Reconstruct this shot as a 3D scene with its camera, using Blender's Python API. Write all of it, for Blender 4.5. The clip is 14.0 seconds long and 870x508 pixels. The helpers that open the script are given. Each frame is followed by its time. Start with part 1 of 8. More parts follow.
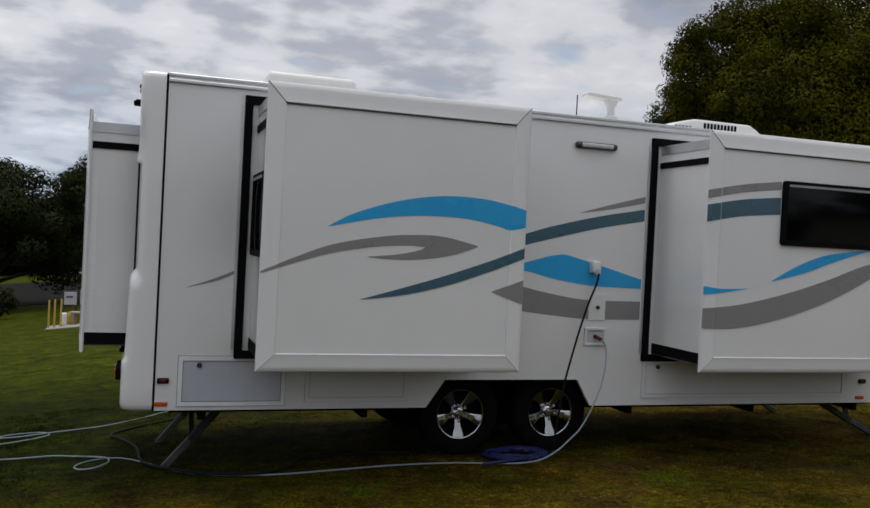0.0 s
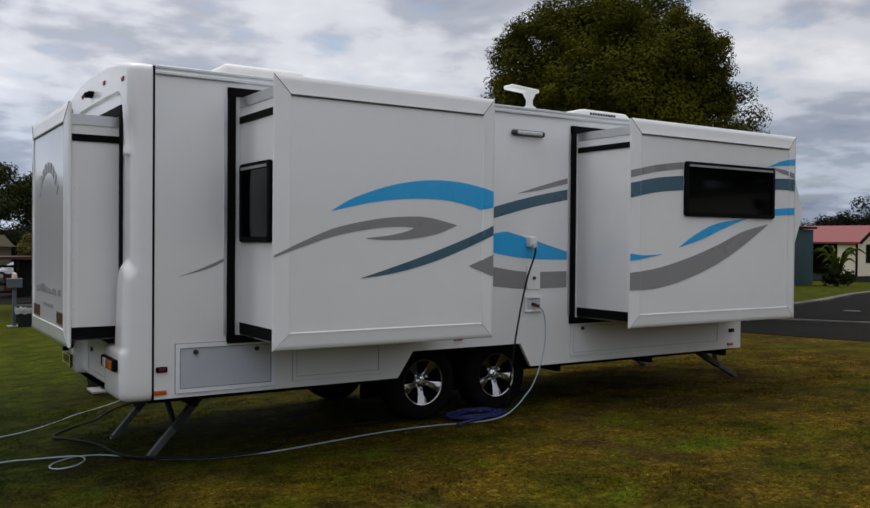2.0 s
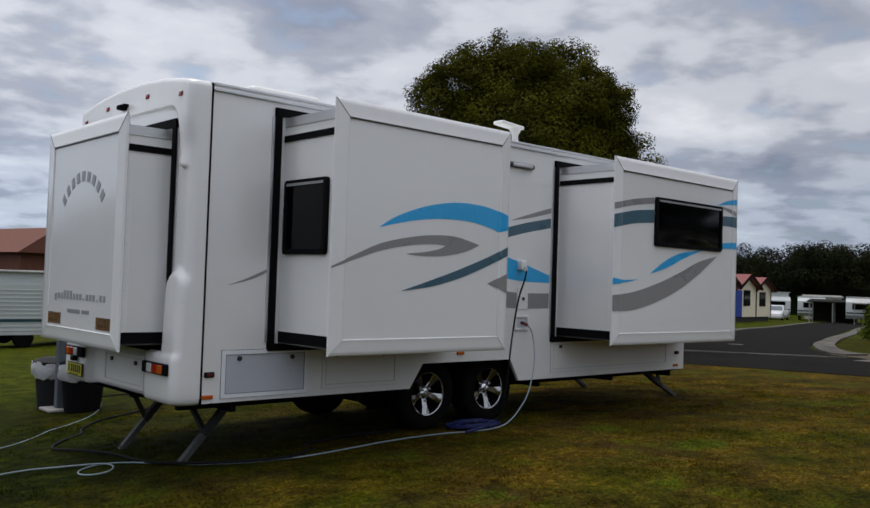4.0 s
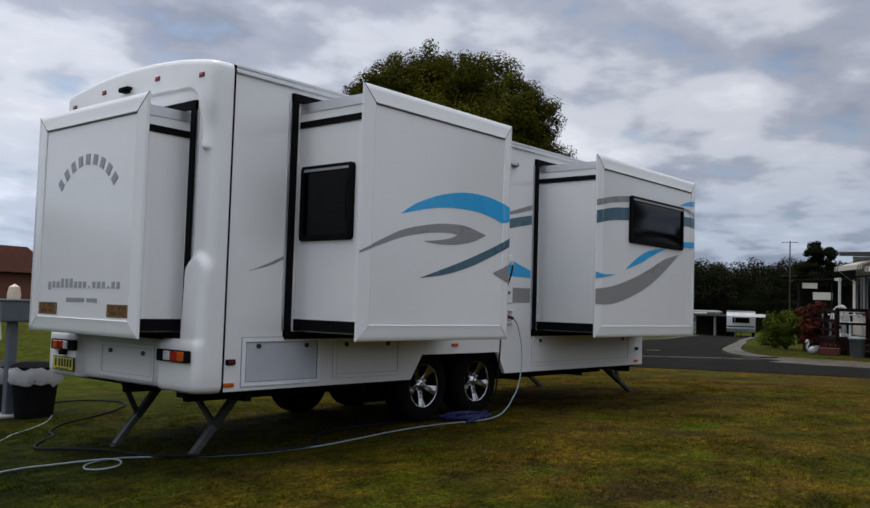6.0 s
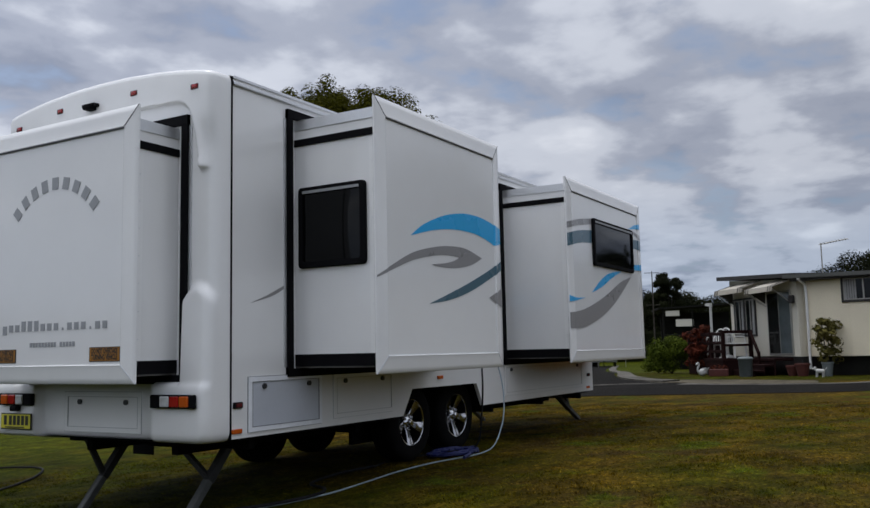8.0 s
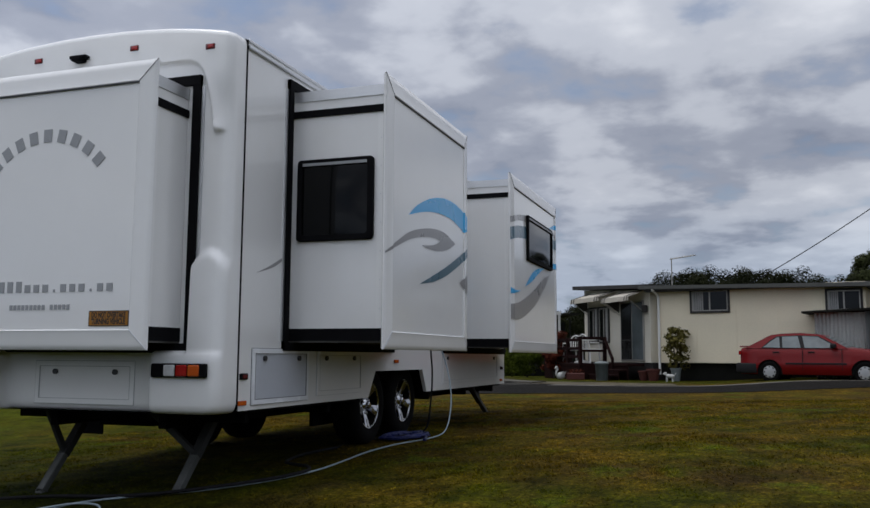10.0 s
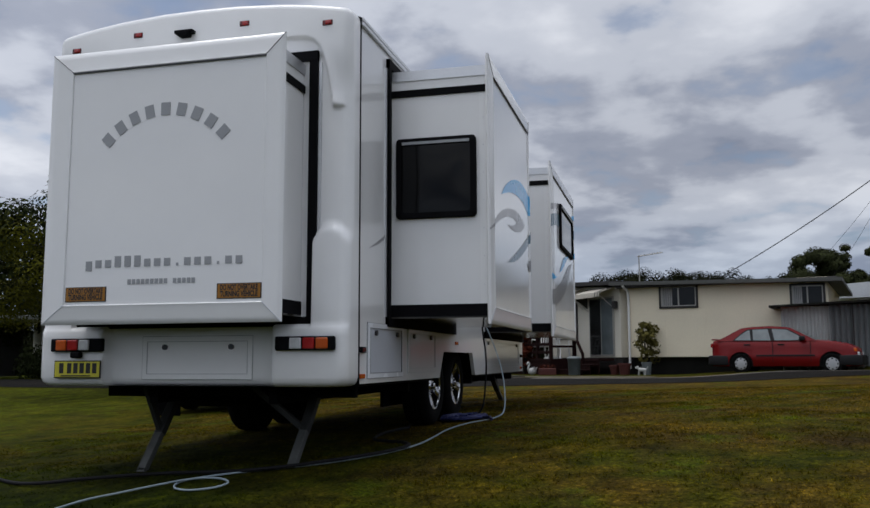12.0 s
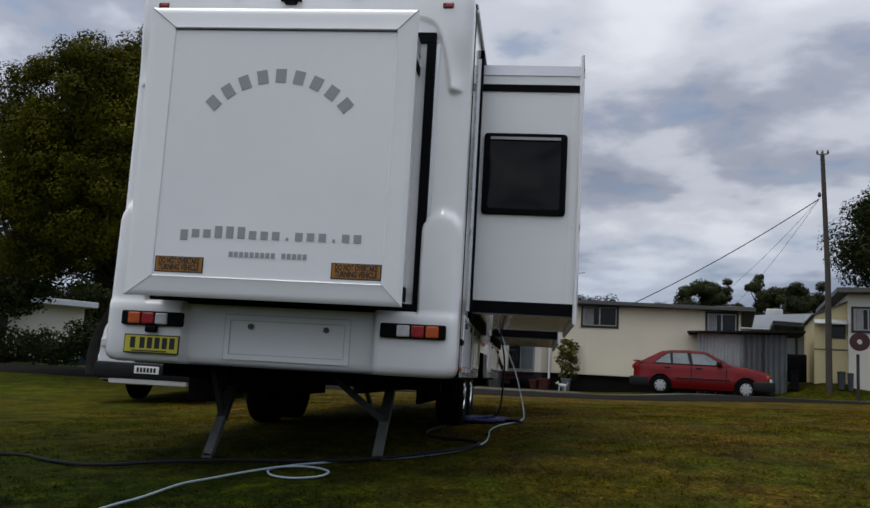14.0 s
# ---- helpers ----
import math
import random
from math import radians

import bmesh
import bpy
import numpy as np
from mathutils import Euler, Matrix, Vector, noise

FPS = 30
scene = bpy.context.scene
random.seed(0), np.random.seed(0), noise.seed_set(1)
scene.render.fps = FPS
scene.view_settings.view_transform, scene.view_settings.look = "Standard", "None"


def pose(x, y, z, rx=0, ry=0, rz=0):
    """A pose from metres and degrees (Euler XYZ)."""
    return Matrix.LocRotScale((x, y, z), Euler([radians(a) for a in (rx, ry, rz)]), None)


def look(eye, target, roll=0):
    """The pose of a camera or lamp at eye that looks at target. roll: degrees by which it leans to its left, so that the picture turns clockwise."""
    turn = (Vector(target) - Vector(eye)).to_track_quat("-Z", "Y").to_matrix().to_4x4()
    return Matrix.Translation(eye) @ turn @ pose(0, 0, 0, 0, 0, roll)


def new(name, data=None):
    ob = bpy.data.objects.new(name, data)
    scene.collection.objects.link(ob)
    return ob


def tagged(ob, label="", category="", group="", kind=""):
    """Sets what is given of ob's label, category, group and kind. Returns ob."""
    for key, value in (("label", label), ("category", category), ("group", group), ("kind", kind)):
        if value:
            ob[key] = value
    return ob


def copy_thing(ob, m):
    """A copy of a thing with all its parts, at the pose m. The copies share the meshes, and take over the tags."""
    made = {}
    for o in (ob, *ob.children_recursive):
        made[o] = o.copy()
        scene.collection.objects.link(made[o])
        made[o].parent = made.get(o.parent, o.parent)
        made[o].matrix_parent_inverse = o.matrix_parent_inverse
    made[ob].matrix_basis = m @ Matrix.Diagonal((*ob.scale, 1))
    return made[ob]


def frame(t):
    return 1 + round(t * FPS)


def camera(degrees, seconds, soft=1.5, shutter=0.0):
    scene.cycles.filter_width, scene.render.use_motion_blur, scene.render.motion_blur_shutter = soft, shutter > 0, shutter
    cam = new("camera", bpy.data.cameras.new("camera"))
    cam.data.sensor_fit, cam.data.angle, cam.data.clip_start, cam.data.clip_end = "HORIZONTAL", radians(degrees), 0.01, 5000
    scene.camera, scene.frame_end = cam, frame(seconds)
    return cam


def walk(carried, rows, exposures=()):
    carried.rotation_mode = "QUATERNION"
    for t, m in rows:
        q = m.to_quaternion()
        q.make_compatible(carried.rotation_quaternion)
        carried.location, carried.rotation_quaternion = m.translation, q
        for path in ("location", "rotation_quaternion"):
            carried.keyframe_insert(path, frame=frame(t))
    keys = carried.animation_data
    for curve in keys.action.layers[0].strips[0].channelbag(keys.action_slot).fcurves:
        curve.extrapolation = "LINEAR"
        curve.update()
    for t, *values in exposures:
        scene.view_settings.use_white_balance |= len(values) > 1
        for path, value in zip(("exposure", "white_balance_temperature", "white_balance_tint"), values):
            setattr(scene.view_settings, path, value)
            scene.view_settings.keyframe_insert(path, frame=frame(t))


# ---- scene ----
cam = camera(52.8, 14.0)
PATH = [
    (0, (0.733, -0.102, 1.982), (1.366, 1.795, 1.959), 2.9),
    (0.5, (0.389, -0.11, 1.959), (1.129, 1.748, 1.91), 1.3),
    (1, (-0.012, -0.105, 1.976), (0.778, 1.732, 1.931), 0.3),
    (1.5, (-0.602, 0.035, 1.88), (0.372, 1.782, 1.878), 0.3),
    (2, (-1.03, 0.059, 1.838), (0.058, 1.736, 1.81), 0.5),
    (2.5, (-1.415, 0.069, 1.805), (-0.422, 1.804, 1.869), 1.5),
    (3, (-1.816, 0.288, 1.686), (-0.608, 1.882, 1.72), 1.1),
    (3.2, (-1.972, 0.34, 1.732), (-0.722, 1.901, 1.737), 1.6),
    (5.3, (-3.198, 0.946, 1.361), (-1.735, 2.3, 1.51), -0.6),
    (5.5, (-3.246, 1.055, 1.357), (-1.767, 2.398, 1.459), -0.4),
    (6, (-3.396, 1.263, 1.303), (-1.874, 2.555, 1.421), 1.7),
    (6.5, (-3.481, 1.558, 1.266), (-1.878, 2.744, 1.422), 0.3),
    (7, (-3.559, 1.943, 1.192), (-1.915, 3.064, 1.392), -0.6),
    (7.2, (-3.599, 2.063, 1.197), (-1.947, 3.171, 1.4), -0.9),
    (9.3, (-4.274, 3.346, 0.962), (-2.471, 4.185, 1.174), 0.2),
    (9.5, (-4.369, 3.415, 0.934), (-2.558, 4.241, 1.127), 0.6),
    (10, (-4.416, 3.769, 0.951), (-2.541, 4.426, 1.183), 0.3),
    (10.5, (-4.556, 4.038, 0.876), (-2.659, 4.637, 1.075), 0.5),
    (11, (-4.741, 4.345, 0.798), (-2.838, 4.919, 1.016), 0.4),
    (11.5, (-4.849, 4.642, 0.768), (-2.946, 5.229, 0.955), 1.4),
    (12, (-4.898, 4.989, 0.73), (-2.978, 5.493, 0.971), -0.2),
    (12.5, (-4.924, 5.402, 0.668), (-2.984, 5.822, 0.919), 1.8),
    (13, (-4.977, 5.795, 0.597), (-3.021, 6.138, 0.833), 1.3),
    (13.5, (-4.985, 6.192, 0.615), (-3.018, 6.465, 0.855), 2.4),
    (14, (-5.058, 6.561, 0.585), (-3.09, 6.79, 0.855), 3.2),
]
walk(cam, [(t, look(eye, target, roll)) for t, eye, target, roll in PATH], [(0, -0.06, 7000, 10), (0.6, 0.06, 6960, 10), (1.5, 0.12, 6900, 10), (3, 0.02, 6780, 10), (5.5, 0.10, 6600, 10), (7, 0.12, 6520, 10), (9.5, 0.01, 6500, 10), (12.4, 0.0, 6500, 10), (13, -0.04, 6500, 10), (13.5, 0.08, 6500, 10), (14, 0.06, 6500, 10)])

# ---- world, sun ----
world = bpy.data.worlds.new("overcast_sky")
scene.world = world
world.use_nodes = True
wn, wl = world.node_tree.nodes, world.node_tree.links
wn.clear()
SUN_EL, SUN_AZ = radians(74), radians(352)


def wnode(kind, **values):
    n = wn.new(kind)
    for key, value in values.items():
        n.inputs[key].default_value = value
    return n


def wmath(op, a, b=None):
    n = wn.new("ShaderNodeMath")
    n.operation = op
    for i, v in enumerate((a, b)):
        if v is None:
            continue
        if isinstance(v, (int, float)):
            n.inputs[i].default_value = v
        else:
            wl.new(v, n.inputs[i])
    return n.outputs[0]


def wramp(fac, stops):
    n = wn.new("ShaderNodeValToRGB")
    n.color_ramp.interpolation = "EASE"
    while len(n.color_ramp.elements) < len(stops):
        n.color_ramp.elements.new(0.5)
    for e, (p, c) in zip(n.color_ramp.elements, stops):
        e.position, e.color = p, (*c, 1)
    wl.new(fac, n.inputs[0])
    return n.outputs[0]


sky = wn.new("ShaderNodeTexSky")
sky.sky_type, sky.sun_disc, sky.sun_elevation, sky.sun_rotation = "NISHITA", False, SUN_EL, SUN_AZ
sky.air_density, sky.dust_density = 1.0, 2.0
coord = wn.new("ShaderNodeTexCoord")
sep = wn.new("ShaderNodeSeparateXYZ")
wl.new(coord.outputs["Generated"], sep.inputs[0])
height = wmath("MAXIMUM", sep.outputs[2], 0.0)
flat = wmath("ADD", height, 0.18)
comb = wn.new("ShaderNodeCombineXYZ")
wl.new(wmath("DIVIDE", sep.outputs[0], flat), comb.inputs[0])
wl.new(wmath("DIVIDE", sep.outputs[1], flat), comb.inputs[1])
big = wnode("ShaderNodeTexNoise", Scale=1.0, Detail=4.0, Roughness=0.5, Distortion=0.0)
fine = wnode("ShaderNodeTexNoise", Scale=3.8, Detail=6.0, Roughness=0.5, Distortion=0.08)
wl.new(comb.outputs[0], big.inputs["Vector"])
wl.new(comb.outputs[0], fine.inputs["Vector"])
cover = wmath("ADD", wmath("MULTIPLY", big.outputs[0], 0.56), wmath("MULTIPLY", fine.outputs[0], 0.44))
CLOUD = 6.0
cloud = wramp(cover, [(0.35, (0.30 * CLOUD, 0.34 * CLOUD, 0.45 * CLOUD)), (0.44, (0.46 * CLOUD, 0.50 * CLOUD, 0.61 * CLOUD)),
                      (0.53, (0.74 * CLOUD, 0.78 * CLOUD, 0.88 * CLOUD)), (0.66, (1.00 * CLOUD, 1.03 * CLOUD, 1.11 * CLOUD))])
gap = wramp(fine.outputs[0], [(0.30, (0.45, 0.45, 0.45)), (0.45, (0.0, 0.0, 0.0))])
mixed = wn.new("ShaderNodeMix")
mixed.data_type = "RGBA"
wl.new(gap, mixed.inputs[0])
wl.new(cloud, mixed.inputs[6])
wl.new(sky.outputs[0], mixed.inputs[7])
# the overcast is brighter overhead and along both sides of the caravan
dome = wn.new("ShaderNodeVectorMath")
dome.operation = "SCALE"
lean = wmath("ADD", wmath("MULTIPLY", wmath("ABSOLUTE", sep.outputs[1]), 0.17), wmath("MULTIPLY", sep.outputs[0], -0.19))
# a blue-grey band along the horizon
tint = wramp(height, [(0.0, (0.71, 0.81, 0.91)), (0.08, (0.79, 0.86, 0.94)), (0.20, (0.98, 0.99, 1.0)), (1.0, (1.0, 1.0, 1.0))])
band = wn.new("ShaderNodeMix")
band.data_type, band.blend_type = "RGBA", "MULTIPLY"
band.inputs[0].default_value = 1.0
wl.new(mixed.outputs[2], band.inputs[6])
wl.new(tint, band.inputs[7])
wl.new(band.outputs[2], dome.inputs[0])
level = wmath("ADD", wmath("MULTIPLY", wmath("MULTIPLY", height, height), 0.9), 1.0)
wl.new(wmath("MULTIPLY", level, wmath("ADD", lean, 1.0)), dome.inputs[3])
back = wnode("ShaderNodeBackground", Strength=0.13)
wl.new(dome.outputs[0], back.inputs[0])
wout = wn.new("ShaderNodeOutputWorld")
wl.new(back.outputs[0], wout.inputs[0])

sun = new("sun", bpy.data.lights.new("sun", "SUN"))
sun.data.energy, sun.data.angle, sun.data.color = 1.5, radians(30), (1.0, 0.98, 0.96)
sun.matrix_world = look((0, 0, 60), (1.4, -10, 60 - 36))


# ---- materials ----
def material(name, color, rough=0.5, metal=0.0, vary=0.12, grain=6.0, fine=60.0, bump=0.0, bump_scale=80.0, coat=0.0, spread=0.0, dark=None, ior=1.45):
    """A surface with variation at two scales; spread: random change of brightness from piece to piece."""
    m = bpy.data.materials.new(name)
    m.use_nodes = True
    n, l = m.node_tree.nodes, m.node_tree.links
    b = n["Principled BSDF"]
    b.inputs["Metallic"].default_value = metal
    b.inputs["IOR"].default_value = ior
    b.inputs["Coat Weight"].default_value = coat
    b.inputs["Coat Roughness"].default_value = 0.08
    tc = n.new("ShaderNodeTexCoord")
    one = n.new("ShaderNodeTexNoise")
    one.inputs["Scale"].default_value, one.inputs["Detail"].default_value = grain, 5.0
    two = n.new("ShaderNodeTexNoise")
    two.inputs["Scale"].default_value, two.inputs["Detail"].default_value = fine, 3.0
    for t in (one, two):
        l.new(tc.outputs["Object"], t.inputs["Vector"])
    mix = n.new("ShaderNodeMath")
    mix.operation = "MULTIPLY_ADD"
    l.new(one.outputs[0], mix.inputs[0])
    mix.inputs[1].default_value = 0.65
    half = n.new("ShaderNodeMath")
    half.operation = "MULTIPLY"
    half.inputs[1].default_value = 0.35
    l.new(two.outputs[0], half.inputs[0])
    l.new(half.outputs[0], mix.inputs[2])
    ramp = n.new("ShaderNodeValToRGB")
    ramp.color_ramp.elements[0].position, ramp.color_ramp.elements[1].position = 0.3, 0.7
    lo = dark or tuple(c * (1 - vary) for c in color)
    hi = tuple(min(1, c * (1 + vary)) for c in color)
    ramp.color_ramp.elements[0].color, ramp.color_ramp.elements[1].color = (*lo, 1), (*hi, 1)
    l.new(mix.outputs[0], ramp.inputs[0])
    out = ramp.outputs[0]
    if spread:
        info = n.new("ShaderNodeObjectInfo")
        hsv = n.new("ShaderNodeHueSaturation")
        s = n.new("ShaderNodeMapRange")
        s.inputs[3].default_value, s.inputs[4].default_value = 1 - spread, 1 + spread
        l.new(info.outputs["Random"], s.inputs[0])
        l.new(s.outputs[0], hsv.inputs["Value"])
        l.new(out, hsv.inputs["Color"])
        out = hsv.outputs[0]
    l.new(out, b.inputs["Base Color"])
    r = n.new("ShaderNodeMapRange")
    r.inputs[3].default_value, r.inputs[4].default_value = max(0.02, rough - 0.08), min(1, rough + 0.10)
    l.new(one.outputs[0], r.inputs[0])
    l.new(r.outputs[0], b.inputs["Roughness"])
    if bump:
        bn = n.new("ShaderNodeTexNoise")
        bn.inputs["Scale"].default_value, bn.inputs["Detail"].default_value = bump_scale, 4.0
        l.new(tc.outputs["Object"], bn.inputs["Vector"])
        bp = n.new("ShaderNodeBump")
        bp.inputs["Strength"].default_value, bp.inputs["Distance"].default_value = bump, 0.01
        l.new(bn.outputs[0], bp.inputs["Height"])
        l.new(bp.outputs[0], b.inputs["Normal"])
    return m


def leaf_material(name, light, dark, scale=0.5):
    """Leaves that differ one by one and clump by clump."""
    m = bpy.data.materials.new(name)
    m.use_nodes = True
    n, l = m.node_tree.nodes, m.node_tree.links
    b = n["Principled BSDF"]
    b.inputs["Roughness"].default_value = 0.7
    b.inputs["Specular IOR Level"].default_value = 0.03
    b.inputs["Transmission Weight"].default_value = 0.0
    geo = n.new("ShaderNodeNewGeometry")
    tc = n.new("ShaderNodeTexCoord")
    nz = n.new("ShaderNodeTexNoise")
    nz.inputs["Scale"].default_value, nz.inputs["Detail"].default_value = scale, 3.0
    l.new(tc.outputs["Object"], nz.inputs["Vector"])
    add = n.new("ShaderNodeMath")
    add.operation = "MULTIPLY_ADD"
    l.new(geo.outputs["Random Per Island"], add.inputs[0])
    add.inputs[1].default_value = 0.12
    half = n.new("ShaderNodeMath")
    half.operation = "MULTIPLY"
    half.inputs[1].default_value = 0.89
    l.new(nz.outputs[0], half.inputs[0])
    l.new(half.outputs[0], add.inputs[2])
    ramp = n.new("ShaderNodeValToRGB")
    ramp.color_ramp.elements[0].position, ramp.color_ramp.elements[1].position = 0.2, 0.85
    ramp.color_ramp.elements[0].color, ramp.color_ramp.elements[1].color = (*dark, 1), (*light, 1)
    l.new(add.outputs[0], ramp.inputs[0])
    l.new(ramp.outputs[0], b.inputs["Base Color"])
    return m


def lawn_material(name="lawn", gain=1.0):
    """Mown grass: green with straw-coloured patches, and a fine broken relief."""
    m = bpy.data.materials.new(name)
    m.use_nodes = True
    n, l = m.node_tree.nodes, m.node_tree.links
    b = n["Principled BSDF"]
    b.inputs["Roughness"].default_value = 0.9
    b.inputs["Specular IOR Level"].default_value = 0.03
    tc = n.new("ShaderNodeTexCoord")

    def nz(scale, detail, rough=0.55):
        t = n.new("ShaderNodeTexNoise")
        t.inputs["Scale"].default_value, t.inputs["Detail"].default_value, t.inputs["Roughness"].default_value = scale, detail, rough
        l.new(tc.outputs["Object"], t.inputs["Vector"])
        return t.outputs[0]

    def ramp(fac, stops):
        r = n.new("ShaderNodeValToRGB")
        while len(r.color_ramp.elements) < len(stops):
            r.color_ramp.elements.new(0.5)
        for e, (p, c) in zip(r.color_ramp.elements, stops):
            e.position, e.color = p, (*c, 1)
        l.new(fac, r.inputs[0])
        return r.outputs[0]

    def blend(fac, a, c, kind="MIX"):
        x = n.new("ShaderNodeMix")
        x.data_type, x.blend_type = "RGBA", kind
        if isinstance(fac, float):
            x.inputs[0].default_value = fac
        else:
            l.new(fac, x.inputs[0])
        l.new(a, x.inputs[6])
        l.new(c, x.inputs[7])
        return x.outputs[2]

    green = ramp(nz(9.0, 6.0), [(0.3, (0.017, 0.022, 0.001)), (0.55, (0.034, 0.038, 0.002)), (0.75, (0.064, 0.065, 0.003))])
    straw = ramp(nz(14.0, 7.0), [(0.3, (0.031, 0.022, 0.002)), (0.55, (0.068, 0.047, 0.005)), (0.78, (0.145, 0.102, 0.018))])
    # greener on the lower ground behind the caravan, drier towards the lane
    place = n.new("ShaderNodeSeparateXYZ")
    l.new(tc.outputs["Object"], place.inputs[0])
    slope = n.new("ShaderNodeMapRange")
    slope.inputs[1].default_value, slope.inputs[2].default_value = -2.0, 11.0
    slope.inputs[3].default_value, slope.inputs[4].default_value = 0.0, 0.10
    l.new(place.outputs[0], slope.inputs[0])
    verge = n.new("ShaderNodeMapRange")
    verge.inputs[1].default_value, verge.inputs[2].default_value = 17.4, 18.6
    verge.inputs[3].default_value, verge.inputs[4].default_value = 0.0, 0.22
    l.new(place.outputs[0], verge.inputs[0])
    net = n.new("ShaderNodeMath")
    net.operation = "SUBTRACT"
    rear = n.new("ShaderNodeMapRange")
    rear.inputs[1].default_value, rear.inputs[2].default_value = 8.8, 12.5
    rear.inputs[3].default_value, rear.inputs[4].default_value = 0.0, 0.09
    l.new(place.outputs[1], rear.inputs[0])
    green_up = n.new("ShaderNodeMath")
    l.new(verge.outputs[0], green_up.inputs[0])
    l.new(rear.outputs[0], green_up.inputs[1])
    l.new(slope.outputs[0], net.inputs[0])
    l.new(green_up.outputs[0], net.inputs[1])
    dry = n.new("ShaderNodeMath")
    two = n.new("ShaderNodeMath")
    two.operation = "MULTIPLY_ADD"
    l.new(nz(1.5, 5.0, 0.6), two.inputs[0])
    two.inputs[1].default_value = 0.55
    large = n.new("ShaderNodeMath")
    large.operation = "MULTIPLY"
    large.inputs[1].default_value = 0.45
    l.new(nz(0.45, 4.0, 0.6), large.inputs[0])
    l.new(large.outputs[0], two.inputs[2])
    l.new(two.outputs[0], dry.inputs[0])
    l.new(net.outputs[0], dry.inputs[1])
    patch = ramp(dry.outputs[0], [(0.44, (0, 0, 0)), (0.60, (1, 1, 1))])
    col = blend(patch, green, straw)
    # trodden brown earth showing through, and small bright green cushions
    earth = ramp(nz(20.0, 6.0), [(0.3, (0.020, 0.013, 0.004)), (0.55, (0.040, 0.026, 0.008)), (0.75, (0.085, 0.058, 0.022))])
    col = blend(ramp(nz(0.85, 6.0, 0.62), [(0.52, (0, 0, 0)), (0.66, (0.85, 0.85, 0.85))]), col, earth)
    clover = ramp(nz(12.0, 6.0), [(0.3, (0.014, 0.026, 0.002)), (0.55, (0.030, 0.048, 0.003)), (0.75, (0.055, 0.080, 0.006))])
    col = blend(ramp(nz(1.15, 5.0, 0.6), [(0.56, (0, 0, 0)), (0.66, (0.8, 0.8, 0.8))]), col, clover)
    fresh = ramp(nz(7.0, 6.0), [(0.3, (0.022, 0.034, 0.001)), (0.55, (0.046, 0.062, 0.002)), (0.75, (0.080, 0.098, 0.004))])
    open_side = n.new("ShaderNodeMapRange")
    open_side.inputs[1].default_value, open_side.inputs[2].default_value = 12.0, 17.0
    open_side.inputs[4].default_value = 0.75
    l.new(place.outputs[1], open_side.inputs[0])
    # greener grass behind and under the caravan, its shade painted into the dark colour
    shade_x = n.new("ShaderNodeMapRange")
    shade_x.inputs[1].default_value, shade_x.inputs[2].default_value = 0.0, 5.5
    shade_x.inputs[3].default_value, shade_x.inputs[4].default_value = 1.0, 0.0
    l.new(place.outputs[0], shade_x.inputs[0])
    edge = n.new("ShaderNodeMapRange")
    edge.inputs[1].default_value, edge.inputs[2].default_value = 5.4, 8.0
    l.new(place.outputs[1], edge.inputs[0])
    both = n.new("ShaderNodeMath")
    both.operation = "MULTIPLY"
    l.new(shade_x.outputs[0], both.inputs[0])
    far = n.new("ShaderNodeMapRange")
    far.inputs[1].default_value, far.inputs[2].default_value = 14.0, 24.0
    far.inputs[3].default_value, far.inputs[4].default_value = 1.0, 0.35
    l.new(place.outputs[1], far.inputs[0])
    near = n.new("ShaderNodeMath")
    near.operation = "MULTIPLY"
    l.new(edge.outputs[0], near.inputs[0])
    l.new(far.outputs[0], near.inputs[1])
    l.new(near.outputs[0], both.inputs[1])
    # near-black greens carry the caravan's shade
    shaded_grass = ramp(nz(6.0, 6.0), [(0.3, (0.004, 0.008, 0.0005)), (0.55, (0.010, 0.016, 0.0007)), (0.75, (0.026, 0.034, 0.0015))])
    col = blend(both.outputs[0], col, shaded_grass)
    col = blend(open_side.outputs[0], col, fresh)
    worn = ramp(nz(2.3, 6.0, 0.66), [(0.32, (0.40, 0.39, 0.39)), (0.48, (0.86, 0.84, 0.82)), (0.66, (1.42, 1.30, 1.0))])
    col = blend(1.0, col, worn, "MULTIPLY")
    speck = ramp(nz(38.0, 6.0, 0.7), [(0.34, (0.42, 0.40, 0.38)), (0.5, (0.95, 0.95, 0.95)), (0.66, (2.25, 2.1, 1.8))])
    col = blend(1.0, col, speck, "MULTIPLY")
    if gain != 1.0:
        one = n.new("ShaderNodeNewGeometry")
        each = ramp(one.outputs["Random Per Island"], [(0.0, (gain * 0.65,) * 3), (0.7, (gain,) * 3), (1.0, (gain * 1.7,) * 3)])
        col = blend(1.0, col, each, "MULTIPLY")
    l.new(col, b.inputs["Base Color"])
